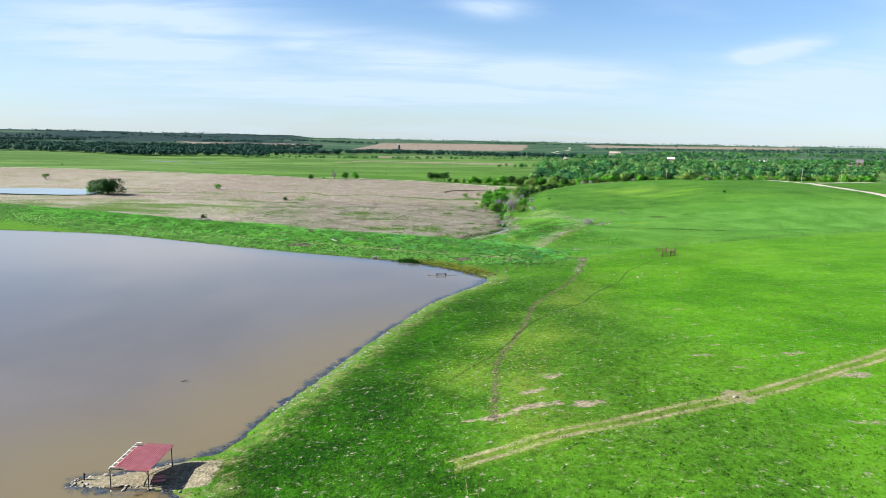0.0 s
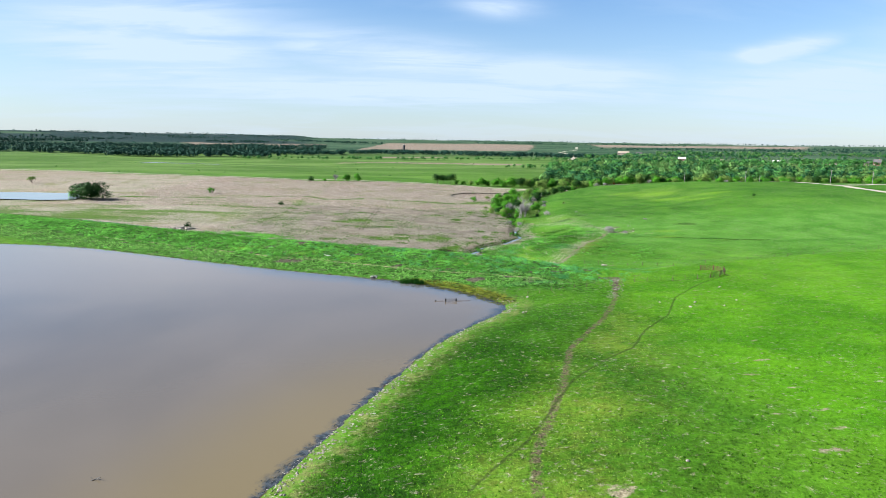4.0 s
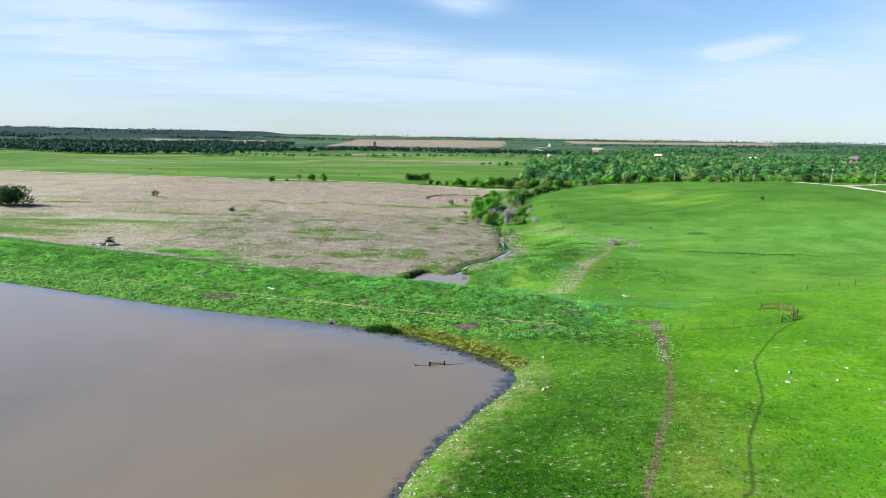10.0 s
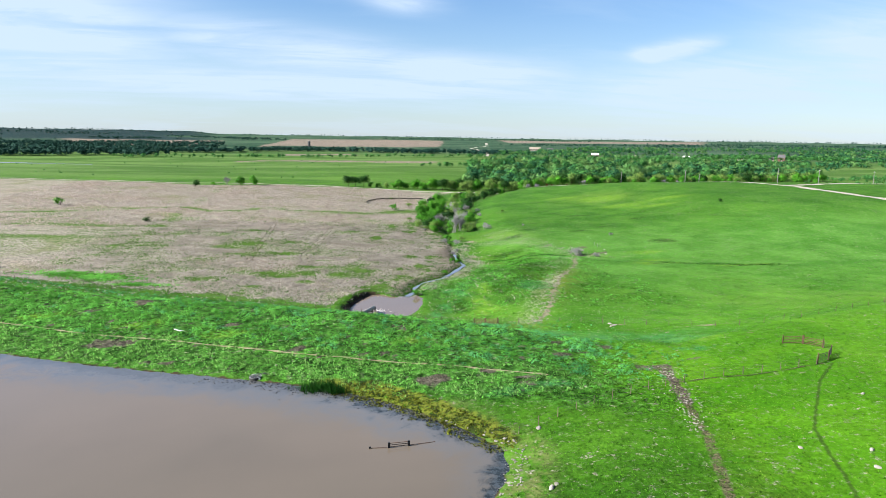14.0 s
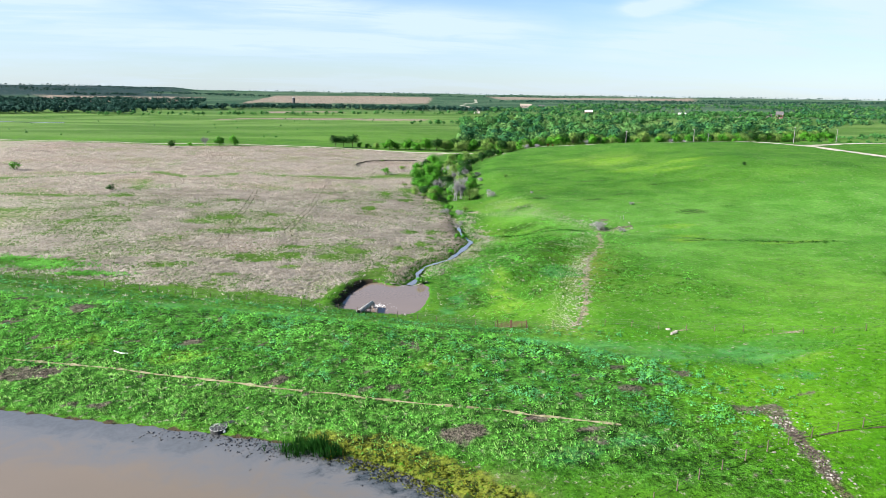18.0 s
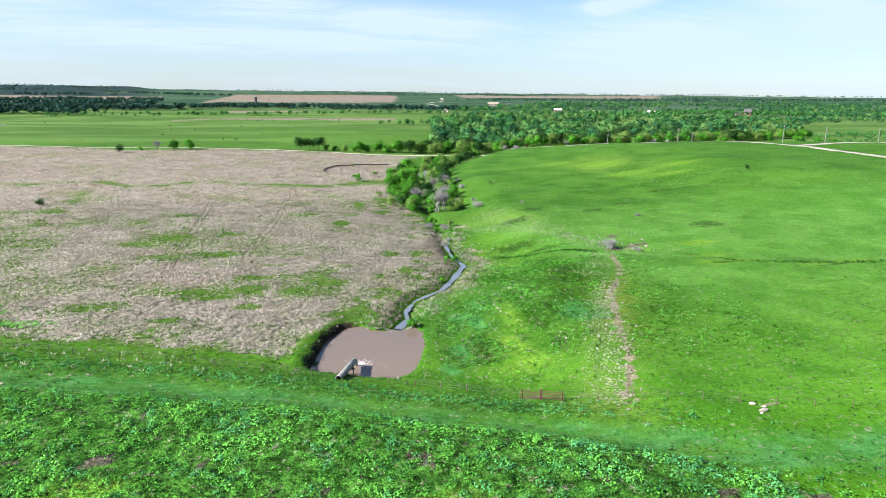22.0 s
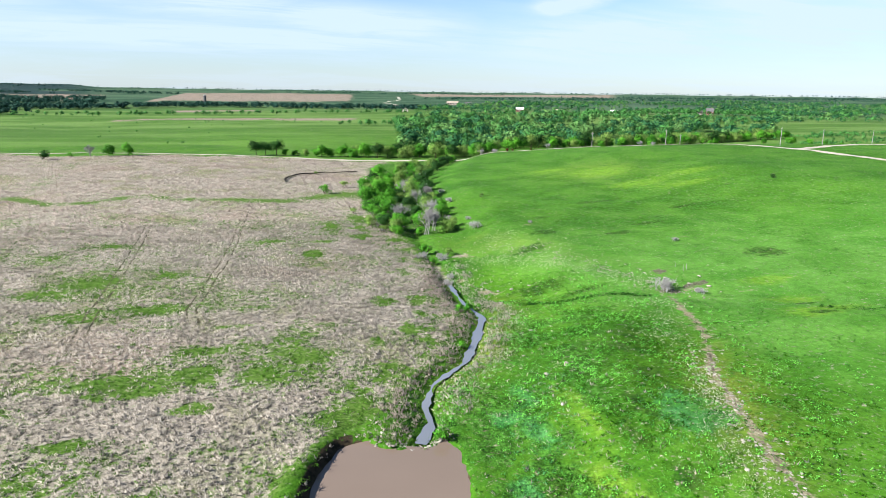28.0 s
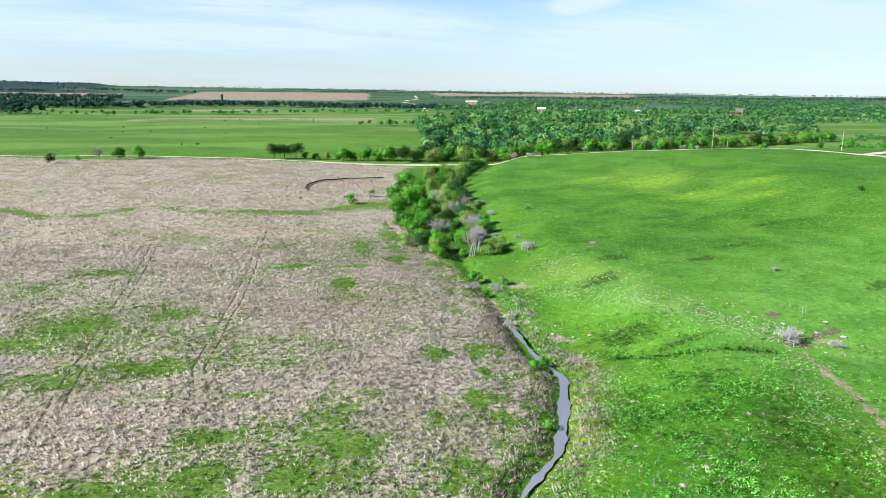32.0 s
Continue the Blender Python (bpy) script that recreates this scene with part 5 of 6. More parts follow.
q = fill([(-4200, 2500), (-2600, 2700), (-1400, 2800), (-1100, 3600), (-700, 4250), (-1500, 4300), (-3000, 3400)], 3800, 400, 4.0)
woods("wooded far ridge", q, rng.uniform(10, 15, len(q)), 16, M_FOREST_HAZY)
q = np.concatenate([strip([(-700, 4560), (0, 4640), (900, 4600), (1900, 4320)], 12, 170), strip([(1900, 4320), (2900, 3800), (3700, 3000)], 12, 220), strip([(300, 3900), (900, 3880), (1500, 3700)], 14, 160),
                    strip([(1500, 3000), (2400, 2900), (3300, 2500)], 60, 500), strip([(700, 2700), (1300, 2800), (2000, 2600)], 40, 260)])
woods("broken lines of trees along the horizon", q, rng.uniform(7, 13, len(q)), 16, M_FOREST_HAZY)
q = np.concatenate([strip([(-520, 1005), (-420, 1010), (-330, 1000)], 6, 26), rng.uniform((-500, 760), (120, 1250), (60, 2))])
woods("low bushes dotted over the pasture", q, rng.uniform(1.2, 2.6, len(q)), 40)
q = np.concatenate([strip([(430, 640), (520, 690), (640, 720)], 10, 40), strip([(560, 770), (700, 800), (900, 830)], 14, 130), rng.uniform((420, 620), (900, 800), (40, 2))])
woods("bushes and small trees on the far pasture", q, rng.uniform(3, 6, len(q)), 40)

# grass, weeds and reeds
def tufts(label, xy, size, blades, lean, wide, mat, name="grass", drop=0.05, rise=None):
    """Leaning blades round each place, all in one mesh."""
    n = len(xy)
    z = np.maximum(land(xy[:, 0], xy[:, 1]), 0.02 if name == "water_weeds" else -99.0) if rise is None else np.full(n, rise)
    t = np.repeat(np.arange(n), blades)
    m = len(t)
    s = (size if np.ndim(size) else np.full(n, size))[t] * rng.uniform(0.55, 1.25, m)
    a = rng.uniform(0, 2 * np.pi, m)
    tilt = np.radians(rng.normal(lean, 14, m))
    base = np.stack([xy[t, 0], xy[t, 1], z[t] - drop], -1) + np.stack([np.cos(a), np.sin(a), np.zeros(m)], -1) * (s * 0.25)[:, None]
    out = np.stack([np.cos(a) * np.sin(tilt), np.sin(a) * np.sin(tilt), np.cos(tilt)], -1) * s[:, None]
    side = np.stack([-np.sin(a), np.cos(a), np.zeros(m)], -1) * (s * wide)[:, None]
    v = np.stack([base + side, base - side, base + out], 1).reshape(-1, 3)
    soft = out / s[:, None] * 0.9 + np.array([0, 0, 0.7]) + 0.3 * rng.normal(size=(m, 3))
    soft /= np.linalg.norm(soft, axis=1, keepdims=True)
    up = np.cross(v.reshape(-1, 3, 3)[:, 1] - v.reshape(-1, 3, 3)[:, 0], out)[:, 2] < 0
    v = v.reshape(-1, 3, 3)
    v[up] = v[up][:, ::-1]
    return tagged(new(name, raw_mesh(name, v.reshape(-1, 3), np.arange(m * 3).reshape(-1, 3), mat, True, np.repeat(soft, 3, 0))), label, "grass", kind="stuff")


def clumps(label, xy, size, per, mat, name="weeds", leaf=1.0):
    """Leafy clumps: small cards over a low dome at each place."""
    n = len(xy)
    z = land(xy[:, 0], xy[:, 1])
    t = np.repeat(np.arange(n), per)
    d = rng.normal(size=(n * per, 3))
    d[:, 2] = np.abs(d[:, 2]) + 0.15
    d /= np.linalg.norm(d, axis=1, keepdims=True)
    s = (size if np.ndim(size) else np.full(n, size))[t]
    p = np.stack([xy[t, 0], xy[t, 1], z[t]], -1) + d * np.stack([s, s, s * 0.85], -1) * rng.uniform(0.6, 1.05, (n * per, 1))
    v, f, nn = cards(p, d + np.array([0, 0, 0.25]) + 0.22 * rng.normal(size=d.shape), s * leaf * rng.uniform(0.24, 0.5, n * per), d + np.array([0, 0, 0.3]) + 0.35 * rng.normal(size=d.shape))
    return tagged(new(name, raw_mesh(name, v, f, mat, True, nn)), label, "weeds", kind="stuff")


def sow(x0, x1, y0, y1, count, keep):
    q = rng.uniform((x0, y0), (x1, y1), (count, 2))
    k = cover(q[:, 0], q[:, 1])
    rim = np.minimum(np.minimum(q[:, 0] - x0, x1 - q[:, 0]), np.minimum(q[:, 1] - y0, y1 - q[:, 1]))
    return q[(keep(k, q) * sstep(0, 22, rim) > rng.uniform(0, 1, count)) & (k["lake"] > 0.25) & (k["pool"] > 0.3) & (k["brook"] > 1.2)]


q = sow(-190, 85, 180, 350, 170000, lambda k, q: k["lush"] * (k["crest"] > -38) * (k["crest"] < 28) * (q[:, 1] > 203) * (1 - k["soil"]) * (k["mud"] < 0.4) * (1 - k["dead"]) * (0.3 + 0.7 * (wave(q[:, 0], q[:, 1], 4.0, 9.0) > -0.35)))
kc = cover(q[:, 0], q[:, 1])
c = kc["crest"]
upper = (c > -19 + 2.5 * wave(q[:, 0], q[:, 1], 7, 1.0)) & (c < 3)
u = q[upper]
u = u[(wave(u[:, 0], u[:, 1], 2.6, 6.0) > -0.35)]
u = u[rng.uniform(0, 1, len(u)) < 0.9]
cool = wave(u[:, 0], u[:, 1], 5.5, 2.0) + 0.5 * wave(u[:, 0], u[:, 1], 2.0, 4.0) + 0.015 * (u[:, 0] - 15) + 0.7 * rng.normal(size=len(u)) > 0.35
for w, words, mat in ((u[~cool], "tall lush green weeds on the dam", M_WEED), (u[cool], "tall bluish green weeds on the dam", M_BLUE_WEED)):
    clumps(words, w, 0.20 + 0.70 * rng.uniform(0, 1, len(w)) ** 2.0, 19, mat, leaf=0.75)
back = q[c >= 3]
clumps("dark green weeds on the back of the dam", back[::2], 0.18 + 0.4 * rng.uniform(0, 1, len(back[::2])) ** 2, 12, M_BLUE_WEED)
clumps("low green weeds on the back of the dam", back[1::3], 0.15 + 0.3 * rng.uniform(0, 1, len(back[1::3])) ** 2, 8, M_WEED)
foot = q[(c < 3) & ~upper]
tufts("low olive grass on the foot of the dam", foot[::2], 0.5, 6, 48, 0.14, M_OLIVE)
clumps("low weeds on the foot of the dam", foot[1::4], 0.34, 12, M_WEED)
q = sow(26, 96, 258, 372, 76000, lambda k, q: (0.4 + 0.6 * k["lush"]) * (1 - k["soil"]) * (k["dry"] < 0.4) * sstep(0.34, 0.55, mottle(q[:, 0], q[:, 1], 4.0, 8)) * (q[:, 0] > np.interp(q[:, 1], CRY, CRX) + 2))
clumps("lush green weeds in the valley", q[::2], 0.15 + 0.42 * rng.uniform(0, 1, len(q[::2])) ** 2, 9, M_WEED)
q = q[1::2]
q = q[mottle(q[:, 0], q[:, 1], 9.0, 4) > 0.48]
clumps("dark low weeds in the valley", q, 0.14 + 0.44 * rng.uniform(0, 1, len(q)) ** 2, 8, M_TURF)
q = sow(62, 215, 250, 470, 64000, lambda k, q: 0.75 * sstep(0.44, 0.62, mottle(q[:, 0], q[:, 1], 16.0, 6, 5)) * (1 - k["soil"]) * (q[:, 0] > np.interp(q[:, 1], CRY, CRX) + 6))
clumps("scattered dark tufts on the hill pasture", q, 0.14 + 0.34 * rng.uniform(0, 1, len(q)) ** 2, 7, M_MEADOW)
q = q[mottle(q[:, 0], q[:, 1], 7.0, 12) > 0.56]
clumps("low dark weeds dotted over the hill pasture", q + rng.normal(0, 0.6, q.shape), 0.12 + 0.26 * rng.uniform(0, 1, len(q)) ** 2, 7, M_TURF)
q = sow(-100, 66, 266, 462, 140000, lambda k, q: (0.04 + 0.96 * k["dry"]) * (1 - 0.5 * k["soil"]) * (1 - k["rut"]))
tufts("pale dry grass tussocks of the hayfield", q, rng.uniform(0.28, 0.66, len(q)), 6, 50, 0.17, M_STRAW, "dry_grass")
q = sow(-210, 80, 410, 710, 40000, lambda k, q: k["dry"])
tufts("pale dry grass of the far hayfield", q, rng.uniform(0.6, 1.0, len(q)), 4, 55, 0.2, M_STRAW_PINK, "dry_grass")
q = sow(-95, 66, 266, 470, 82000, lambda k, q: (1 - k["dry"]) * (0.35 + 0.65 * sstep(0.35, 0.6, mottle(q[:, 0], q[:, 1], 2.2, 4, 3))) * (1 - k["soil"]) * (1 - k["rut"]) * (q[:, 0] < np.interp(q[:, 1], CRY, CRX)))
clumps("green growth between the dry tussocks", q, 0.16 + 0.36 * rng.uniform(0, 1, len(q)) ** 1.5, 12, M_FORB, "weeds")
q = sow(-45, 100, 40, 236, 90000, lambda k, q: (1 - k["lush"] * (q[:, 1] > 203)) * (1 - k["soil"]) * (1 - k["rut"]) * (1 - k["mud"]))
kc = cover(q[:, 0], q[:, 1])
dp = kc["deep"] > rng.uniform(0, 1, len(q))
th = (kc["worn"] * (1 + 0.5 * wave(q[:, 0], q[:, 1], 5.0, 3.0)) > rng.uniform(0.15, 1.05, len(q))) | (kc["verge"] > rng.uniform(0.45, 1.9, len(q)))
dp &= ~th
lm = ~dp & ~th & (kc["lime"] > rng.uniform(0, 1, len(q)))
tufts("thin yellowish turf beside the trails", q[th], 0.28, 5, 68, 0.22, M_THIN)
tufts("short green pasture grass", q[~dp & ~lm & ~th], 0.32, 5, 68, 0.22, M_GRASS)
tufts("short bright green pasture grass", q[lm], 0.30, 5, 68, 0.22, M_LIME)
tufts("dense dark green grass above the pond", q[dp], 0.32, 5, 66, 0.22, M_TURF)
q = sow(-100, 170, 194, 440, 100000, lambda k, q: (1 - k["lush"]) * (1 - k["soil"]) * (1 - k["dry"]) * (1 - 0.5 * k["worn"]) * (q[:, 0] > np.interp(q[:, 1], CRY, CRX) - 20 * (q[:, 1] < 290) - 60 * (q[:, 1] < 280)))
kc = cover(q[:, 0], q[:, 1])
q = q[(kc["teal"] < 0.5) & (kc["dead"] < 0.4)]
kc = cover(q[:, 0], q[:, 1])
lm = np.maximum(kc["lime"], 1.3 * kc["yellow"]) > rng.uniform(0, 1, len(q))
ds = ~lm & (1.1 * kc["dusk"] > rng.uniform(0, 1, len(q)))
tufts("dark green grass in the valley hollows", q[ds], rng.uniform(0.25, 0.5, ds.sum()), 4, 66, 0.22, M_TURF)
pl = ~lm & ~ds
tufts("short green pasture grass below the dam", q[pl], rng.uniform(0.22, 0.45, pl.sum()), 4, 68, 0.22, M_MEADOW)
tufts("short bright green grass below the dam", q[lm], rng.uniform(0.22, 0.42, lm.sum()), 4, 68, 0.22, M_MEADOW_PALE)
# reeds and drowned weeds along the water's edge
p = np.array(LAKE[16:44], float)
s = np.r_[0, np.cumsum(np.hypot(*np.diff(p, axis=0).T))]
t = rng.uniform(0, s[-1], 7000)
q = np.stack([np.interp(t, s, p[:, 0]), np.interp(t, s, p[:, 1])], -1)
edge = s[18]
inward = np.array([-0.8, 0.3]) * (t < edge)[:, None] + np.array([-0.4, -0.9]) * (t >= edge)[:, None]
keep = (t >= edge) | (rng.uniform(0, 1, len(t)) < 0.12)
keep &= (t < edge) | (q[:, 0] > rng.uniform(-22, 2, len(t)))
q, t, inward = q[keep], t[keep], inward[keep]
q2 = q + inward * (np.abs(rng.normal(0, 1, len(q))) * (0.45 + 0.55 * (t >= edge) + 0.7 * sstep(-0.4, 0.8, wave(q[:, 0], q[:, 1], 5, 2))))[:, None]
M_DROWN = leafy("drowned_weeds", (0.09, 0.10, 0.10), (0.24, 0.24, 0.25))
tufts("dark drowned weeds along the pond edge", q2, rng.uniform(0.05, 0.16, len(q2)) * (1 + 0.8 * (t >= edge)), 5, 84, 0.35, M_DROWN, "water_weeds", drop=0.0, rise=0.015)
q = np.concatenate([rng.normal((-2.2, 213.6), (1.5, 0.7), (120, 2)), rng.normal((0.6, 212.2), (1.0, 0.5), (40, 2))])
tufts("dark green reeds at the foot of the dam", q, rng.uniform(0.8, 1.5, len(q)), 9, 16, 0.05, M_REED, "reeds")

def along(line, half, count):
    """Places strewn beside a line."""
    p = np.array(line, float)
    s = np.r_[0, np.cumsum(np.hypot(*np.diff(p, axis=0).T))]
    t = rng.uniform(0, s[-1], count)
    return np.stack([np.interp(t, s, p[:, 0]), np.interp(t, s, p[:, 1])], -1) + rng.normal(0, half, (count, 2))


# dry strip on the brook's far bank, tall dead grass on the near one
q = sow(8, 74, 282, 398, 26000, lambda k, q: np.exp(-((q[:, 0] - np.interp(q[:, 1], CRY, CRX) - 4.5) / 2.6) ** 2) * sstep(300, 312, q[:, 1]) * (0.4 + 0.6 * (wave(q[:, 0], q[:, 1], 4, 8.0) > 0)))
tufts("tan dead grass on the brook bank", q, 0.6, 5, 48, 0.16, M_STRAW, "dry_grass")
q = sow(0, 74, 282, 398, 26000, lambda k, q: np.exp(-((q[:, 0] - np.interp(q[:, 1], CRY, CRX) + 4.0) / 2.4) ** 2) * sstep(292, 304, q[:, 1]))
tufts("tall brown dead grass on the brook bank", q, 0.6, 7, 38, 0.12, M_STRAW_PINK, "dry_grass")
q = sow(-4, 70, 286, 404, 15000, lambda k, q: np.exp(-((q[:, 0] - np.interp(q[:, 1], CRY, CRX) + 6.0) / 3.6) ** 2) * sstep(0.42, 0.56, mottle(q[:, 0], q[:, 1], 3.2, 3)))
clumps("bunches of bleached dead grass above the brook", q, 0.18 + 0.5 * rng.uniform(0, 1, len(q)) ** 2, 12, M_STRAW_PINK, "dry_grass")
q = sow(-4, 74, 286, 404, 9000, lambda k, q: np.exp(-((k["brook"] - 3.2) / 2.0) ** 2) * sstep(0.46, 0.6, mottle(q[:, 0], q[:, 1], 3.0, 9)))
clumps("dark weeds on the brook banks", q, 0.2 + 0.55 * rng.uniform(0, 1, len(q)) ** 2, 12, M_REED)
q = rng.normal((19.5, 301.2), (3.4, 0.9), (520, 2))
q = q[poly_dist(POOL, q[:, 0], q[:, 1], True) > 0.4]
clumps("bright green weeds on the ledge above the pool", q, 0.12 + 0.36 * rng.uniform(0, 1, len(q)) ** 2, 10, M_FORB)
q = np.concatenate([along([(28, 311), (33, 319), (39, 325)], 1.8, 420), along([(24.5, 304), (28, 312)], 1.2, 160)]) + np.array([2.6, -1.6])
clumps("fresh green weeds on the inner bank of the brook", q, 0.14 + 0.34 * rng.uniform(0, 1, len(q)) ** 2, 10, M_WEED)
q = np.concatenate([rng.normal((-67, 318), (6.5, 2.4), (900, 2)), rng.normal((-80, 324), (6, 2.2), (600, 2)), rng.normal((-54, 309.5), (5, 1.2), (350, 2))])
clumps("tall dark green weeds at the edge of the hayfield", q, 0.25 + 0.5 * rng.uniform(0, 1, len(q)) ** 2, 12, M_WEED)
q = along([(112, 321), (122, 316), (130, 312.5), (138, 310), (150, 308)], 0.9, 420)
clumps("dark brush along the hillside ditch", q, 0.16 + 0.4 * rng.uniform(0, 1, len(q)) ** 2, 10, M_REED)
q = sow(6, 74, 282, 400, 16000, lambda k, q: np.exp(-((k["brook"] - 2.0) / 1.0) ** 2))
clumps("green weeds overhanging the brook", q, 0.16 + 0.4 * rng.uniform(0, 1, len(q)) ** 2, 9, M_FORB)
# patches of pale leafy weeds and of pale forbs
def blob(n, spots):
    return np.concatenate([rng.normal((a, b), (sa, sb), (int(n * sa * sb), 2)) for a, b, sa, sb in spots])


q = blob(11.0, [(57.4, 291, 3, 4.5), (53, 287, 2.5, 3.4), (45, 307, 2, 4), (40, 300, 2, 5), (36.5, 295, 2, 5), (31, 285, 2, 4.5), (27, 277, 2, 3), (64.4, 217.5, 3, 0.9), (35, 206, 2.4, 1)])
clumps("pale bluish green weeds in the valley", q, 0.12 + 0.34 * rng.uniform(0, 1, len(q)), 8, M_SAGE)
q = np.concatenate([along([(62, 392), (70, 381), (75, 374), (80, 360), (86, 351), (93, 343)], 2.6, 2100), blob(26.0, [(77, 405, 4, 4), (77, 322, 3, 3), (71, 314, 2.5, 4), (81, 332, 3, 3)]),
                    along([(43.5, 253), (47, 261), (51, 270), (55, 280), (62, 291), (68, 303)], 1.7, 1700), along([(32, 312), (40, 322), (47, 331), (53, 341), (56, 354)], 2.0, 1400), blob(1.6, [(45, 300, 8, 14), (75, 365, 10, 16), (90, 390, 14, 18), (50, 262, 9, 5)])])
clumps("pale flowering forbs on the slopes and banks", q, 0.10 + 0.22 * rng.uniform(0, 1, len(q)), 6, M_BUD)
q = along([(59, 352), (68.5, 345.8), (76, 342), (84, 338)], 0.7, 330)
clumps("dark rushes along the drain of the valley", q, 0.2 + 0.4 * rng.uniform(0, 1, len(q)) ** 2, 11, M_REED)
q = blob(7.0, [(47, 283, 1.4, 7), (51, 294, 1.4, 6), (34.2, 281.4, 1.6, 4), (63, 312, 3.5, 4), (58.5, 303, 2.6, 2.4), (66, 318, 3, 3), (69, 327, 3, 2), (67, 357, 8, 4), (75, 350, 6, 1.2)])
clumps("dark green weeds in the valley", q, 0.2 + 0.3 * rng.uniform(0, 1, len(q)), 8, M_TURF)
# yellow-green scum in the shallows at the corner of the pond
q = np.stack([rng.uniform(0, 23, 5200), rng.uniform(189, 214, 5200)], -1)
ln = poly_dist(LAKE, q[:, 0], q[:, 1], True)
q = q[(ln < 3.2) & (ln > -2.2 - 1.4 * wave(q[:, 0], q[:, 1], 2.0, 1.0))]
M_SCUM = leafy("pond_scum", (0.12, 0.14, 0.012), (0.34, 0.38, 0.045))
tufts("yellow-green scum and weeds in the shallows", q, rng.uniform(0.15, 0.4, len(q)), 4, 66, 0.25, M_SCUM, "water_weeds", drop=0.0)


# ---- stones ----
def stone_mesh(seed):
    r = np.random.default_rng(seed)
    bm = fresh()
    bmesh.ops.create_icosphere(bm, subdivisions=2, radius=0.5)
    for v in bm.verts:
        v.co *= 1 + 0.28 * noise.noise(v.co * 1.9 + Vector((seed * 3.1, 0, 0)))
        v.co.z = v.co.z * 0.62
        v.co.x *= r.uniform(1.0, 1.02) * 1.25
    return bm_mesh("stone", bm, M_STONE)


STONES = [stone_mesh(i) for i in range(5)]


def stone(x, y, s, label, group, z=None):
    ob = new("stone", STONES[int(rng.integers(0, 5))])
    s *= 0.72
    ob.matrix_world = pose(x, y, (hgt(x, y) if z is None else z) + 0.10 * s, rng.uniform(-15, 15), rng.uniform(-15, 15), rng.uniform(0, 360)) @ Matrix.Diagonal((s, s * rng.uniform(0.7, 1.1), s * rng.uniform(0.7, 1.1), 1))
    return tagged(ob, label, "stone", group)


shore = np.array(SHORE[9:19], float)
sl = np.r_[0, np.cumsum(np.hypot(*np.diff(shore, axis=0).T))]
for i in range(110):
    t = rng.uniform(0, sl[-1])
    o = abs(rng.normal(0.7, 0.9))
    x, y = float(np.interp(t, sl, shore[:, 0])) + 0.9 * o, float(np.interp(t, sl, shore[:, 1])) - 0.35 * o
    stone(x, y, rng.uniform(0.2, 0.5), "pale limestone lying along the pond shore", "stones along the shore")
spit = np.array(SHORE[2:8], float)
sl = np.r_[0, np.cumsum(np.hypot(*np.diff(spit, axis=0).T))]
for i in range(58):
    t = rng.uniform(0, sl[-1])
    stone(float(np.interp(t, sl, spit[:, 0])) + rng.normal(0, 0.3), float(np.interp(t, sl, spit[:, 1])) + rng.normal(0, 0.25), rng.uniform(0.25, 0.62), "pale stone edging the fishing spit", "stones round the spit")
for i in range(12):
    stone(-34.5 - 3.0 * rng.uniform(0, 1), 73.3 + rng.normal(0, 0.45), rng.uniform(0.3, 0.65), "pale stone at the tip of the spit", "stones round the spit", 0.05)
for i in range(40):
    a, r = rng.uniform(0, 6.28), rng.uniform(0, 1) ** 0.6
    x, y = -104 + math.cos(a) * r * 5.0, 331 + math.sin(a) * r * 2.6
    stone(x, y, rng.uniform(1.1, 2.6), "pale broken stone in a heap", "stone heap in the hayfield", hgt(x, y) + 0.9 * (1 - r))
LOOSE = [(60.6, 245.4, 1.1), (60.2, 242.9, 1.4), (61.4, 244.2, 0.8), (59.4, 242.2, 0.7), (24, 177.7, 1.1), (24.8, 178.4, 0.7), (27.4, 193, 0.9), (61.6, 174.7, 0.9), (59.2, 171.2, 0.9), (53.9, 334, 1.0), (45.7, 310.5, 1.0), (50, 312, 0.9), (43, 300, 0.8), (47, 322, 0.7), (98, 344, 1.1),
                (103, 347, 1.0), (101, 341, 1.2), (95, 349, 0.9), (56, 366, 1.0), (59, 363, 1.1), (62, 362, 1.3), (58, 369, 0.9), (66, 361, 0.9), (19, 302.2, 0.9), (21, 302, 1.0), (23, 301.2, 0.9), (17.4, 303, 0.8), (24.6, 299.5, 0.8), (22, 299.8, 1.1), (20, 300.3, 0.7)]
LOOSE_NEAR = [                (28.5, 96.5, 0.6), (40.6, 79.3, 0.9), (66, 170, 0.7), (68, 166, 0.6), (71, 175, 0.7), (74, 190, 0.8), (55, 178, 0.7)]
for x, y, s in LOOSE + LOOSE_NEAR:
    stone(x, y, s, "pale limestone lying in the grass", "stones in the grass")
for i in range(52):
    t = rng.uniform(0, 1)
    x, y = np.interp(t, [0, 0.5, 1], [92, 84, 70]) + rng.normal(0, 5), np.interp(t, [0, 0.5, 1], [342, 375, 412]) + rng.normal(0, 4)
    stone(float(x), float(y), rng.uniform(0.3, 0.7), "small pale stone on the stony slope", "stones on the stony slope")
for i in range(25):
    t = rng.uniform(0, 1)
    x, y = np.interp(t, [0, 0.3, 0.6, 1], [44, 50, 56, 70]) + rng.normal(0, 1.4) - 1.5, np.interp(t, [0, 0.3, 0.6, 1], [251, 262, 276, 300])
    stone(float(x), float(y) + rng.normal(0, 1), rng.uniform(0.3, 0.7), "small pale stone along the gully", "stones along the gully")


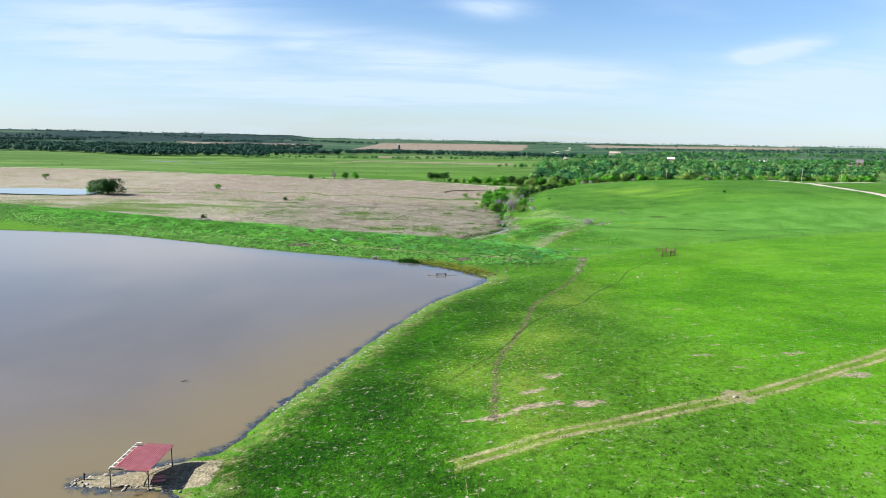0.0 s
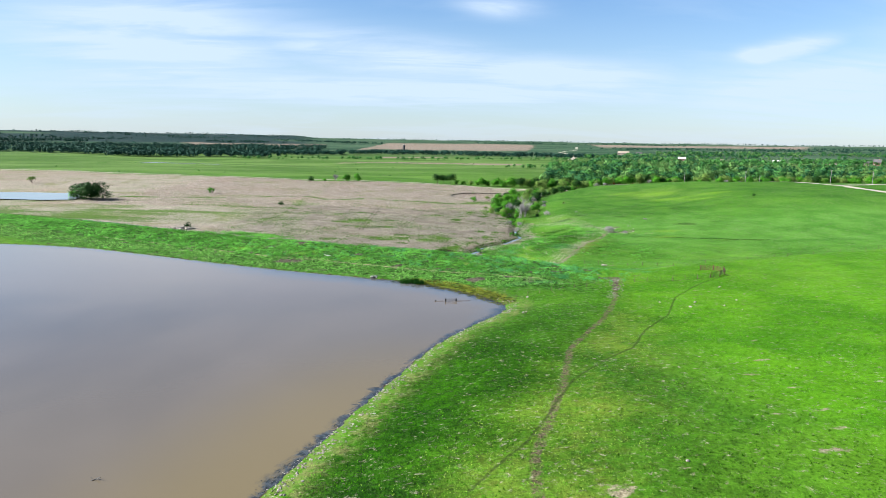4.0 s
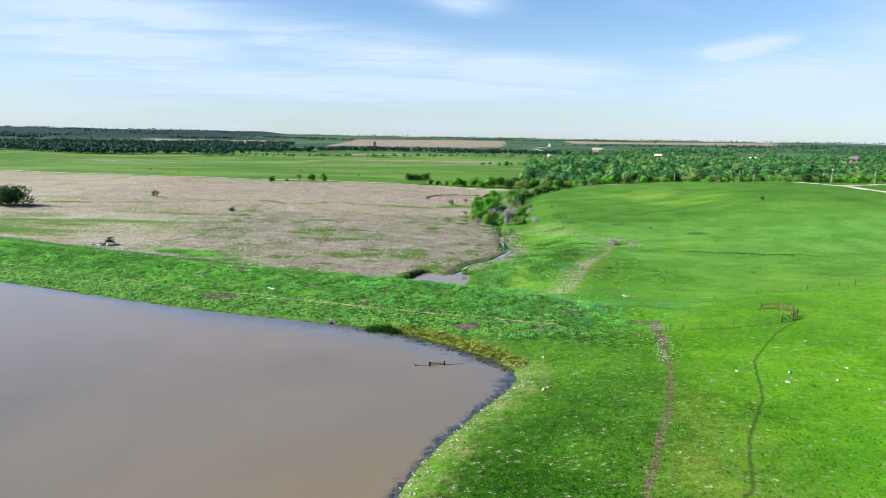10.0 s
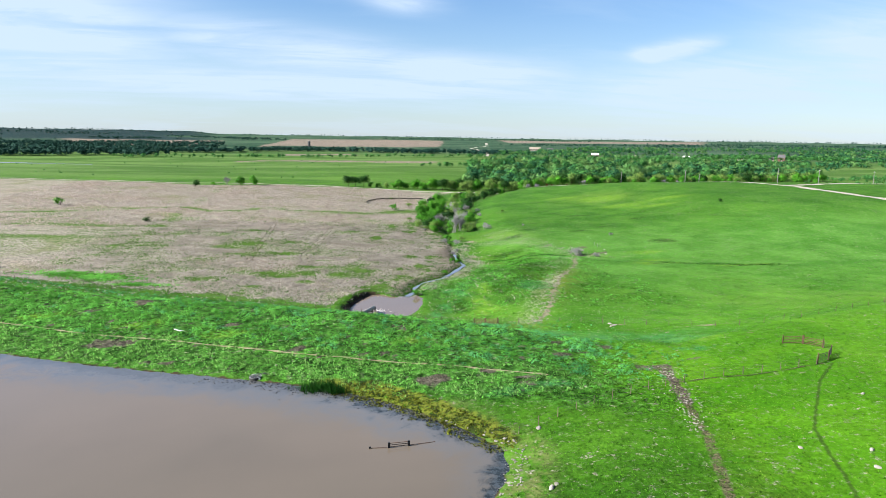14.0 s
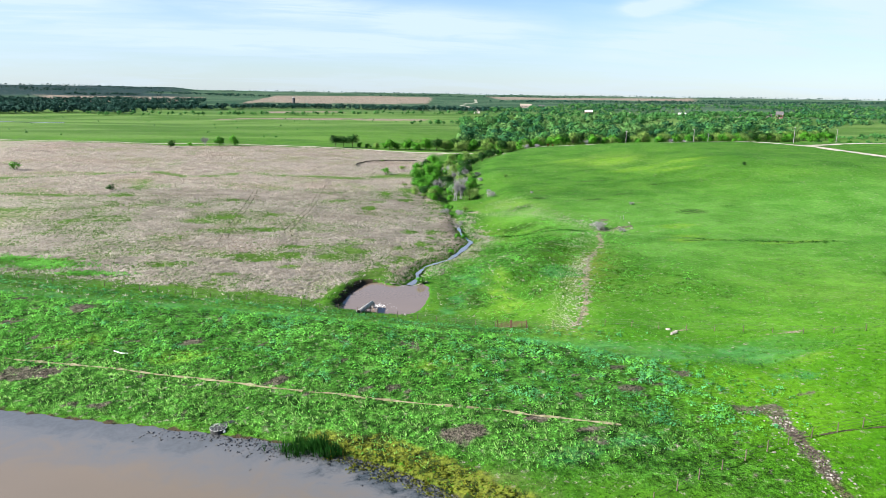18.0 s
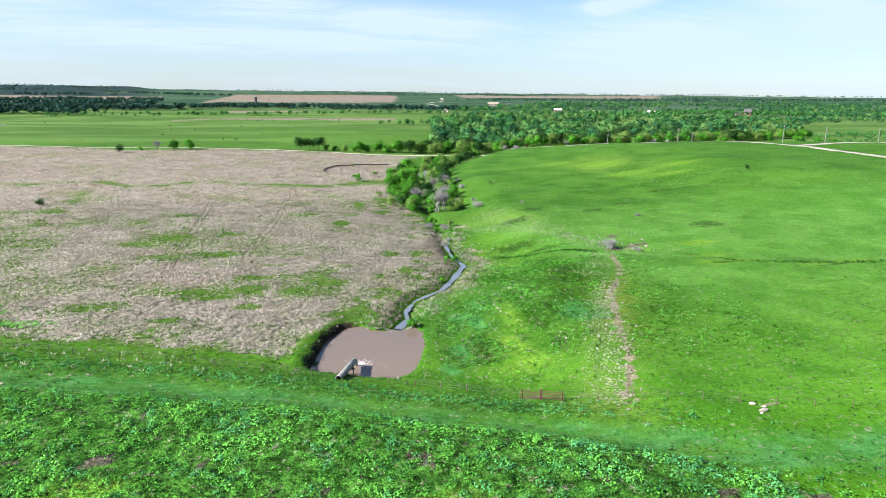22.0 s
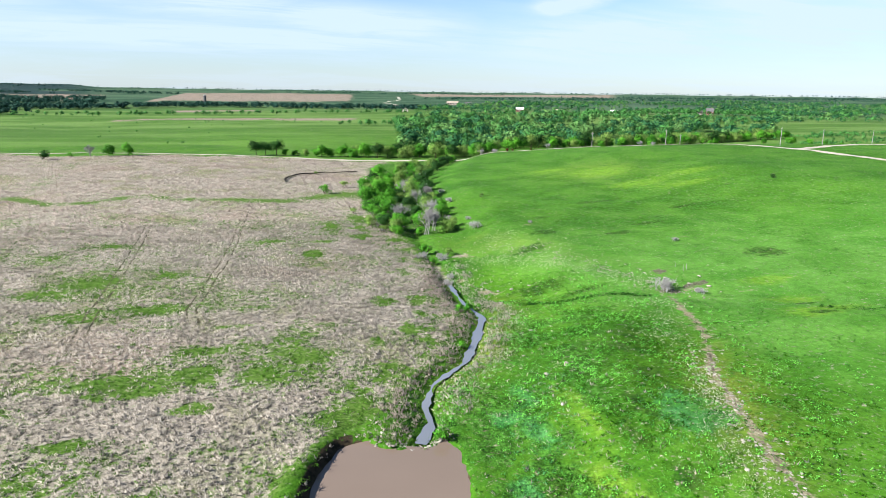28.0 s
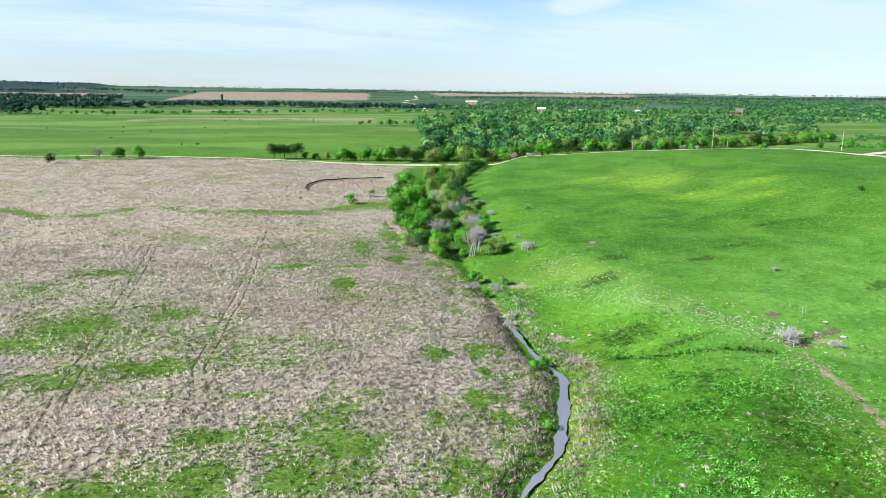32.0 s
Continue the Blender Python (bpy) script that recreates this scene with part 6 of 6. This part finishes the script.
def rubble(label, line, half, count, lo, hi, seed):
    """Many small stones strewn along a line, all in one mesh."""
    r = np.random.default_rng(seed)
    p = np.array(line, float)
    sl = np.r_[0, np.cumsum(np.hypot(*np.diff(p, axis=0).T))]
    t = r.uniform(0, sl[-1], count)
    x, y = np.interp(t, sl, p[:, 0]) + r.normal(0, half, count), np.interp(t, sl, p[:, 1]) + r.normal(0, half, count)
    ok = wave(x, y, 2.2, seed) > -0.3
    x, y = x[ok], y[ok]
    n = len(x)
    bm = fresh()
    bmesh.ops.create_icosphere(bm, subdivisions=1, radius=0.5)
    bv = np.array([v.co for v in bm.verts])
    bf = np.array([[v.index for v in f.verts] for f in bm.faces])
    bm.free()
    s = r.uniform(lo, hi, (n, 1, 1)) * r.uniform(0.7, 1.3, (n, 1, 3)) * np.array([1.2, 1.2, 0.55])
    v = bv[None] * (1 + 0.22 * r.normal(size=(n, len(bv), 1))) * s
    a = r.uniform(0, 6.28, (n, 1))
    v = np.stack([v[..., 0] * np.cos(a) - v[..., 1] * np.sin(a), v[..., 0] * np.sin(a) + v[..., 1] * np.cos(a), v[..., 2]], -1) + np.stack([x, y, land(x, y) + 0.03], -1)[:, None]
    f = bf[None] + (np.arange(n) * len(bv))[:, None, None]
    return tagged(new("rubble", raw_mesh("rubble", v.reshape(-1, 3), f.reshape(-1, 3), M_STONE)), label, "stones", kind="stuff")


rubble("pale stones and driftwood bits along the pond shore", [(x + 1.0, y - 0.4) for x, y in SHORE[9:18]], 0.9, 1100, 0.10, 0.34, 2)
rubble("pale broken stones along the gully", [(x - 1.2, y) for x, y in GULLY[:6]], 1.3, 620, 0.12, 0.42, 3)
rubble("pale broken stones on the washed slope", [(97, 337), (90, 345), (84, 358), (80, 372), (70, 400)], 3.0, 520, 0.15, 0.45, 5)
rubble("pale broken stones of the worn scar", [(54, 210), (52.4, 204), (51, 199), (50, 195), (47, 186)], 1.1, 240, 0.1, 0.32, 7)
rubble("pale gravel along the brook", [(x + 3.5, y) for x, y in CREEK[1:9]], 1.6, 420, 0.12, 0.4, 8)
rubble("pale stones on the ledge of the pool", [(15.6, 302.5), (19.3, 300), (22.6, 299), (26, 300.5)], 0.7, 150, 0.15, 0.5, 9)


# ---- shelter on the spit ----
def shelter():
    ob = thing("shelter", -30.1, 74.2, 0.15, -8, "open shelter with a faded red metal roof on dark posts", "shelter")
    w, d = 2.3, 2.75
    zf, zb = 2.3, 2.6
    for sx in (-1, 1):
        for sy in (-1, 1):
            bm = fresh()
            rod(bm, (sx * w * 0.96, sy * d * 0.94, -0.9), (sx * w * 0.96, sy * d * 0.94, (zf if sy < 0 else zb) - 0.1), 0.06, 0.06, 8)
            part("post", bm, M_DARK, ob, "dark steel post")
    for sy in (-1, 0, 1):
        bm = fresh()
        z = (zf + zb) / 2 + sy * (zb - zf) / 2
        box(bm, -w, sy * d * 0.94 - 0.05, z - 0.16, w, sy * d * 0.94 + 0.05, z - 0.05)
        part("beam", bm, M_DARK, ob)
    for i, x in enumerate(np.linspace(-w * 0.96, w * 0.96, 5)):
        bm = fresh()
        box(bm, x - 0.035, -d, -0.07, x + 0.035, d, 0.0, Matrix.Translation((0, 0, (zf + zb) / 2)) @ Matrix.Rotation(math.atan2(zb - zf, 2 * d), 4, "X"))
        part("rafter", bm, M_WHITE if i == 0 else M_DARK, ob, "white rafter" if i == 0 else "")
    for i in range(7):
        y = -d + 0.35 + i * 0.9
        bm = fresh()
        z = zf + (y + d) / (2 * d) * (zb - zf)
        box(bm, -w, y - 0.04, z - 0.01, -w + 0.62, y + 0.04, z + 0.04)
        part("purlin", bm, M_WHITE, ob, "bare white purlin end")
    # ribbed sheets, one strip of the roof is gone
    n = 6
    x0 = -w + 0.55
    for i in range(n):
        a, b = x0 + (w + 0.12 - x0) * i / n, x0 + (w + 0.12 - x0) * (i + 1) / n
        bm = fresh()
        prof = []
        for k in range(3):
            u = a + (b - a) * k / 3
            s = (b - a) / 3
            prof += [(u, 0.0), (u + s * 0.62, 0.0), (u + s * 0.72, 0.045), (u + s * 0.9, 0.045)]
        prof.append((b + 0.01, 0.0))
        lo, hi = [], []
        back = d + 0.15 if i else d - 0.5
        front = -d - 0.2 if i > 1 else -d + 0.25
        for u, h in prof:
            for side, yy in ((lo, front), (hi, back)):
                z = zf + (yy + d) / (2 * d) * (zb - zf) + 0.05 + h + 0.004 * i
                side.append(bm.verts.new((u, yy, z)))
        for k in range(len(prof) - 1):
            bm.faces.new((lo[k], lo[k + 1], hi[k + 1], hi[k]))
        r = bmesh.ops.solidify(bm, geom=bm.faces[:], thickness=0.008)
        part("roof_sheet", bm, M_ROOF, ob)
    for sx in (-1, 1):
        bm = fresh()
        rod(bm, (sx * w * 0.96, -d * 0.94, 1.75), (sx * w * 0.8, -d * 0.94, zf - 0.12), 0.03)
        part("brace", bm, M_DARK, ob)
    return ob


shelter()


def bench(x, y, rz):
    ob = thing("bench", x, y, None, rz, "small red metal bench on the spit", "bench")
    for z, dy, h in ((0.42, 0, 0.04), (0.62, 0.2, 0.08), (0.8, 0.24, 0.08)):
        bm = fresh()
        box(bm, -0.7, dy - (0.2 if h < 0.05 else 0.02), z, 0.7, dy + (0.18 if h < 0.05 else 0.02), z + h)
        part("seat" if h < 0.05 else "back_slat", bm, M_ROOF, ob)
    for sx in (-0.6, 0.6):
        bm = fresh()
        rod(bm, (sx, -0.15, -0.05), (sx, -0.15, 0.43), 0.03)
        rod(bm, (sx, 0.2, -0.05), (sx, 0.25, 0.85), 0.03)
        part("leg_frame", bm, M_DARK, ob)
    return ob


bench(-27.6, 72.4, 15)
ob = thing("stump", -36.3, 73.5, None, 0, "dark wooden stake standing on the tip of the spit", "stake")
bm = fresh()
rod(bm, (0, 0, -0.4), (0.04, 0, 0.75), 0.12, 0.08, 7)
rod(bm, (0.02, 0, 0.45), (0.3, 0.05, 0.7), 0.05, 0.03, 5)
part("stake", bm, M_DARK, ob)

# ---- in the pond ----
ob = thing("rail", 8.45, 192.3, 0, 5, "dark steel guard rail standing in the pond", "rail")
for sx in (-1.3, 1.3):
    bm = fresh()
    box(bm, sx - 0.14, -0.1, -1.5, sx + 0.14, 0.1, 0.72)
    part("post", bm, M_DARK, ob)
for z in (0.12, 0.36, 0.6):
    bm = fresh()
    rod(bm, (-1.3, 0, z), (1.3, 0, z), 0.045, 0.045, 6)
    part("rail_bar", bm, M_RUST, ob)
for sx, ln in ((-1, 2.3), (1, 3.6)):
    bm = fresh()
    rod(bm, (sx * 1.3, 0, 0.1), (sx * (1.3 + ln), 0.35, 0.03), 0.035, 0.035, 5)
    part("boom", bm, M_RUST, ob)
bm = fresh()
box(bm, -3.85, 0.25, -0.4, -3.6, 0.45, 0.22)
part("float_block", bm, M_DARK, ob)

ob = thing("trash_rack", -12.3, 219.7, 0, 20, "dark round inlet rack with white bars at the dam foot", "inlet rack")
bm = fresh()
bmesh.ops.create_cone(bm, cap_ends=True, segments=20, radius1=1.0, radius2=0.95, depth=1.4, matrix=Matrix.Translation((0, 0, -0.2)))
part("drum", bm, M_DARK, ob)
for i in range(10):
    a = i * math.pi / 5
    bm = fresh()
    rod(bm, (math.cos(a), math.sin(a), 0.45), (math.cos(a) * 0.12, math.sin(a) * 0.12, 0.9), 0.010, 0.010, 5)
    part("bar", bm, M_WHITE, ob, "white painted bar")
bm = fresh()
ring = [Vector((math.cos(k * math.pi / 10), math.sin(k * math.pi / 10), 0.5)) for k in range(21)]
for p, q in zip(ring, ring[1:]):
    rod(bm, p, q, 0.02, 0.02, 5)
part("rim", bm, M_WHITE, ob, "white painted rim")
bm = fresh()
bmesh.ops.create_uvsphere(bm, u_segments=12, v_segments=8, radius=0.18, matrix=Matrix.Translation((0.45, -0.95, 0.25)))
part("buoy", bm, M_WHITE, ob, "round white buoy", True)
bm = fresh()
box(bm, 0.6, 0.2, -0.4, 2.1, 1.1, 0.55)
bmesh.ops.bevel(bm, geom=bm.edges[:], offset=0.12, segments=2, affect="EDGES")
part("intake_box", bm, M_DARK, ob)

ob = thing("snag", -35.9, 105.1, 0.0, 20, "dark broken branch poking out of the pond", "branch")
bm = fresh()
rod(bm, (-0.7, 0, -0.1), (0.5, 0.1, 0.25), 0.07, 0.05, 6)
rod(bm, (0.1, 0.05, 0.1), (0.6, -0.35, 0.4), 0.05, 0.02, 5)
rod(bm, (-0.2, 0.02, 0.05), (-0.5, 0.4, 0.3), 0.04, 0.02, 5)
part("wood", bm, M_DARK, ob)

# ---- outlet pipe ----
ob = thing("outlet_pipe", 8.6, 274.6, -3.6, 0, "grey steel outlet pipe spilling into the pool", "pipe")
A, B = Vector((-0.8, -2.2, 0.15)), Vector((2.75, 7.2, -1.05))
d = (B - A).normalized()
bm = fresh()
q = d.to_track_quat("Z", "Y")
bmesh.ops.create_cone(bm, cap_ends=False, segments=20, radius1=0.5, radius2=0.5, depth=(B - A).length, matrix=Matrix.LocRotScale((A + B) / 2, q, None))
bmesh.ops.solidify(bm, geom=bm.faces[:], thickness=0.05)
part("pipe", bm, M_PIPE, ob, "", True)
for t in (0.35, 0.68, 0.985):
    c = A.lerp(B, t)
    bm = fresh()
    bmesh.ops.create_cone(bm, cap_ends=False, segments=20, radius1=0.55, radius2=0.55, depth=0.12, matrix=Matrix.LocRotScale(c, q, None))
    bmesh.ops.solidify(bm, geom=bm.faces[:], thickness=0.06)
    part("collar", bm, M_PIPE, ob)
bm = fresh()
for s in (-0.5, 0.5):
    c = A.lerp(B, 0.72)
    rod(bm, (c.x + s, c.y, c.z - 3.0), (c.x + s * 0.9, c.y, c.z - 0.1), 0.09, 0.09, 6)
box(bm, A.lerp(B, 0.72).x - 0.7, A.lerp(B, 0.72).y - 0.1, A.lerp(B, 0.72).z - 0.72, A.lerp(B, 0.72).x + 0.7, A.lerp(B, 0.72).y + 0.1, A.lerp(B, 0.72).z - 0.5)
part("trestle", bm, M_DARK, ob)
bm = fresh()
pts = [(0, B + d * t + Vector((0, 0, -1.0 * t * t))) for t in np.linspace(0.0, 1.15, 8)]
prev = None
for _, p in pts:
    rowv = [bm.verts.new(p + Vector((math.cos(k * math.pi / 4) * 0.36, 0, math.sin(k * math.pi / 4) * 0.3 - 0.1))) for k in range(8)]
    if prev:
        for k in range(8):
            bm.faces.new((prev[k], prev[(k + 1) % 8], rowv[(k + 1) % 8], rowv[k]))
    prev = rowv
part("water_jet", bm, M_FOAM, ob, "white falling water", True)
# foam where the water falls
n = 520
a, r = rng.uniform(0, 6.28, n), np.abs(rng.normal(0, 1.1, n))
fx, fy = 12.2 + np.cos(a) * r * 1.25 + 0.4, 283.6 + np.sin(a) * r
v, f, nn = cards(np.stack([fx, fy, np.full(n, POOL_Z + 0.03) + rng.uniform(0, 0.06, n)], -1), np.tile([0.0, 0, 1], (n, 1)) + 0.1 * rng.normal(size=(n, 3)), rng.uniform(0.06, 0.2, n))
tagged(new("foam", raw_mesh("foam", v, f, M_FOAM, True, nn)), "white foam on the muddy pool under the pipe", "foam", kind="stuff")


# ---- gates and fences ----
def gate_panel(name, p, q, bars, h, mat, label, group, category="gate", posts=True):
    """A barred panel between two points, with its posts."""
    p, q = Vector((*p, hgt(*p))), Vector((*q, hgt(*q)))
    ob = new(name)
    ob.matrix_world = Matrix.Translation(p)
    tagged(ob, label, category, group)
    d = q - p
    for k in range(bars):
        z = 0.2 + (h - 0.2) * k / (bars - 1)
        bm = fresh()
        n = Vector((-d.y, d.x, 0)).normalized() * 0.03
        a, b = Vector((0, 0, z)), d + Vector((0, 0, z))
        rod(bm, a, b, 0.045, 0.045, 5)
        part("bar", bm, mat, ob)
    for t in (0.33, 0.66):
        bm = fresh()
        rod(bm, d * t + Vector((0, 0, 0.15)), d * t + Vector((0, 0, h + 0.02)), 0.03, 0.03, 5)
        part("upright", bm, mat, ob)
    if posts:
        for e in (Vector((0, 0, 0)), d):
            bm = fresh()
            rod(bm, e + Vector((0, 0, -0.5)), e + Vector((0, 0, h + 0.3)), 0.1, 0.09, 7)
            part("post", bm, M_RUST, ob, "rusty steel post")
    return ob


gate_panel("gate", (33.4, 260.2), (35.6, 258.6), 6, 1.3, M_RUST, "rusty pipe gate in the fence below the dam", "gates below the dam")
gate_panel("gate", (35.75, 258.5), (38.0, 256.4), 6, 1.3, M_RUST, "rusty pipe gate in the fence below the dam", "gates below the dam")
gate_panel("gate", (77.6, 203.4), (80.6, 204.6), 6, 1.45, M_DARK, "dark pipe gate on the pasture rise", "gates on the rise")
gate_panel("gate", (80.7, 204.8), (82.8, 206.8), 6, 1.4, M_DARK, "dark pipe gate on the pasture rise", "gates on the rise")
gate_panel("gate", (79.6, 214.6), (82.6, 213.4), 5, 1.3, M_RUST, "rusty pipe gate on the pasture rise", "gates on the rise")
gate_panel("gate", (82.7, 213.3), (84.2, 210.4), 5, 1.3, M_RUST, "rusty pipe gate on the pasture rise", "gates on the rise")


def fence(line, step, label, group, h=1.15):
    """Posts and three wires along a line, on the ground."""
    p = np.array(line, float)
    s = np.r_[0, np.cumsum(np.hypot(*np.diff(p, axis=0).T))]
    n = max(2, int(s[-1] / step))
    t = np.linspace(0, s[-1], n)
    xs, ys = np.interp(t, s, p[:, 0]), np.interp(t, s, p[:, 1])
    zs = land(xs, ys)
    ob = new("fence")
    ob.matrix_world = Matrix.Translation((xs[0], ys[0], zs[0]))
    tagged(ob, label, "fence", group)
    at = [Vector((x - xs[0], y - ys[0], z - zs[0])) for x, y, z in zip(xs, ys, zs)]
    for a in at:
        bm = fresh()
        k = rng.uniform(0.95, 1.2)
        rod(bm, a + Vector((0, 0, -0.4)), a + Vector((rng.normal(0, 0.04), rng.normal(0, 0.04), h * k)), 0.08, 0.05, 6)
        part("post", bm, M_POST, ob)
    for z in (0.4, 0.75, 1.08):
        bm = fresh()
        for a, b in zip(at, at[1:]):
            rod(bm, a + Vector((0, 0, z * h)), b + Vector((0, 0, z * h)), 0.012, 0.012, 3)
        part("wire", bm, M_DARK, ob)
    return ob


fence([(-150, 333), (-90, 309), (-71, 303), (-31.6, 289.5), (-10.8, 281.5), (8, 273), (20, 269), (33.2, 260.4)], 4.0, "wire fence on weathered posts below the dam", "fences")
fence([(38.2, 256.2), (50.3, 250.7), (63.6, 244.5), (90, 232), (130, 238), (190, 246)], 4.5, "wire fence on weathered posts across the pasture", "fences")
fence([(24.5, 192.5), (38, 198), (52, 202), (64, 202.5), (77.4, 203.3)], 3.2, "wire fence on weathered posts to the gate", "fences")
fence([(84.3, 210.2), (83.2, 207.2)], 2.0, "short wire fence between the gates", "fences")
fence([(40, 668), (-34, 694), (-127, 704), (-274, 738), (-494, 830)], 9.0, "wire fence along the hayfield road", "fences")

# white stakes in the washout
for x, y in [(102.6, 355.3), (103.4, 352.2), (102.3, 351.8)]:
    ob = thing("stake", x, y, None, 0, "leaning white stake beside the washout", "stake", "white stakes")
    bm = fresh()
    rod(bm, (0, 0, -0.4), (rng.normal(0, 0.25), 0.2, 1.5), 0.05, 0.05, 6)
    part("shaft", bm, M_GREY, ob)
# bleached log on the dam
ob = thing("log", -28.6, 240.3, None, -35, "bleached fallen branch lying in the weeds", "log")
bm = fresh()
rod(bm, (-0.9, 0, 0.75), (0.5, 0.1, 0.6), 0.07, 0.1, 7)
rod(bm, (0.5, 0.1, 0.6), (1.3, 0.5, 0.55), 0.1, 0.05, 7)
part("wood", bm, M_WHITE, ob)


# ---- power line ----
def power_pole(x, y, h, words):
    ob = thing("power_pole", x, y, None, rng.uniform(0, 20), words, "pole", "power poles")
    bm = fresh()
    rod(bm, (0, 0, -1), (0, 0, h), 0.22, 0.15, 9)
    part("mast", bm, M_GREY, ob, "pale weathered mast")
    bm = fresh()
    box(bm, -1.1, -0.06, h - 0.7, 1.1, 0.06, h - 0.55)
    part("crossarm", bm, M_GREY, ob)
    for sx in (-0.95, 0, 0.95):
        bm = fresh()
        rod(bm, (sx, 0, h - 0.55 if sx else h), (sx, 0, h - 0.3 if sx else h + 0.25), 0.06, 0.05, 6)
        part("insulator", bm, M_WHITE, ob)


for x, y, h in [(243, 640, 10), (292, 624, 11), (307, 628, 8), (330, 560, 11), (366, 562, 10), (430, 580, 10)]:
    power_pole(x, y, h, "pale wooden power pole by the gravel road")


# ---- far houses ----
def house(x, y, rz, w, d, h, wall, roof, label, chimney=False, steep=0.35):
    ob = thing("house", x, y, None, rz, label, "house", "far houses")
    bm = fresh()
    box(bm, -w / 2, -d / 2, -2, w / 2, d / 2, h)
    part("wall", bm, wall, ob)
    bm = fresh()
    r = d / 2 * steep * 2
    pr = [(-d / 2 - 0.6, h - 0.25), (0, h + r), (d / 2 + 0.6, h - 0.25), (d / 2 + 0.6, h), (0, h + r + 0.3), (-d / 2 - 0.6, h)]
    a = [bm.verts.new((-w / 2 - 0.5, yy, zz)) for yy, zz in pr]
    b = [bm.verts.new((w / 2 + 0.5, yy, zz)) for yy, zz in pr]
    bm.faces.new(a)
    bm.faces.new(b[::-1])
    for k in range(6):
        bm.faces.new((a[k], b[k], b[(k + 1) % 6], a[(k + 1) % 6]))
    bmesh.ops.recalc_face_normals(bm, faces=bm.faces[:])
    roof_ob = part("roof", bm, roof, ob)
    if chimney:
        bm = fresh()
        box(bm, w * 0.2, -0.6, h, w * 0.2 + 1.1, 0.6, h + r + 1.4)
        part("chimney", bm, M_BRICKRED, roof_ob)
    n = max(2, int(w / 4))
    for i in range(n):
        u = -w / 2 + w * (i + 0.5) / n
        bm = fresh()
        box(bm, u - 0.8, -d / 2 - 0.08, h * 0.31, u + 0.8, -d / 2 + 0.06, h * 0.84)
        win = part("window", bm, M_WHITE, ob)
        bm = fresh()
        box(bm, u - 0.65, -d / 2 - 0.10, h * 0.35, u + 0.65, -d / 2 - 0.02, h * 0.8)
        part("pane", bm, M_PANE, win)
    bm = fresh()
    box(bm, -0.5, -d / 2 - 0.09, -0.2, 0.5, -d / 2 + 0.06, min(h * 0.8, 2.1))
    part("door", bm, M_WHITE, ob)
    return ob


house(634, 2120, -18, 34, 14, 6, M_TAN, M_TAN, "long tan farm building among far trees")
house(690, 2140, -18, 18, 10, 4, M_TAN, M_SHINGLE, "low tan farm building among far trees")
house(610, 1585, -20, 16, 11, 5, M_BRICKRED, M_WHITE, "brick house with a white roof among trees", True)
house(905, 1335, -35, 13, 11, 7, M_BRICKRED, M_SHINGLE, "tall brick house with a steep grey roof", True, 0.55)
house(890, 1345, -35, 9, 8, 5, M_TAN, M_SHINGLE, "tan annex beside the brick house", False, 0.4)
house(850, 1396, -30, 20, 9, 4, M_TAN, M_SHINGLE, "low tan house among far trees")
house(680, 1535, -22, 14, 9, 4, M_BRICKRED, M_TAN, "low brick house among far trees")
house(780, 1480, -25, 15, 9, 4, M_TAN, M_WHITE, "pale low house among far trees")
ob = thing("silo", -55, 2210, None, 0, "grey farm silo on the far plain", "silo")
bm = fresh()
bmesh.ops.create_cone(bm, cap_ends=True, segments=16, radius1=4, radius2=4, depth=16, matrix=Matrix.Translation((0, 0, 8)))
part("wall", bm, M_SHINGLE, ob)
bm = fresh()
bmesh.ops.create_cone(bm, cap_ends=True, segments=16, radius1=4.4, radius2=0.4, depth=3, matrix=Matrix.Translation((0, 0, 17.5)))
part("roof", bm, M_PIPE, ob)
# bank of the old pit at the field's end
v, f = ribbon([(25, 556), (26, 566), (29, 577), (35, 587), (50, 595.6), (69, 598)], 0.5, 0.9, step=1.0)
tagged(new("bank", raw_mesh("bank", v, f, plain("dark_earth", (0.03, 0.024, 0.018), (0.08, 0.06, 0.045), 2, 0.95, 0.1))), "dark cut bank of the old pit", "bank", kind="structure")
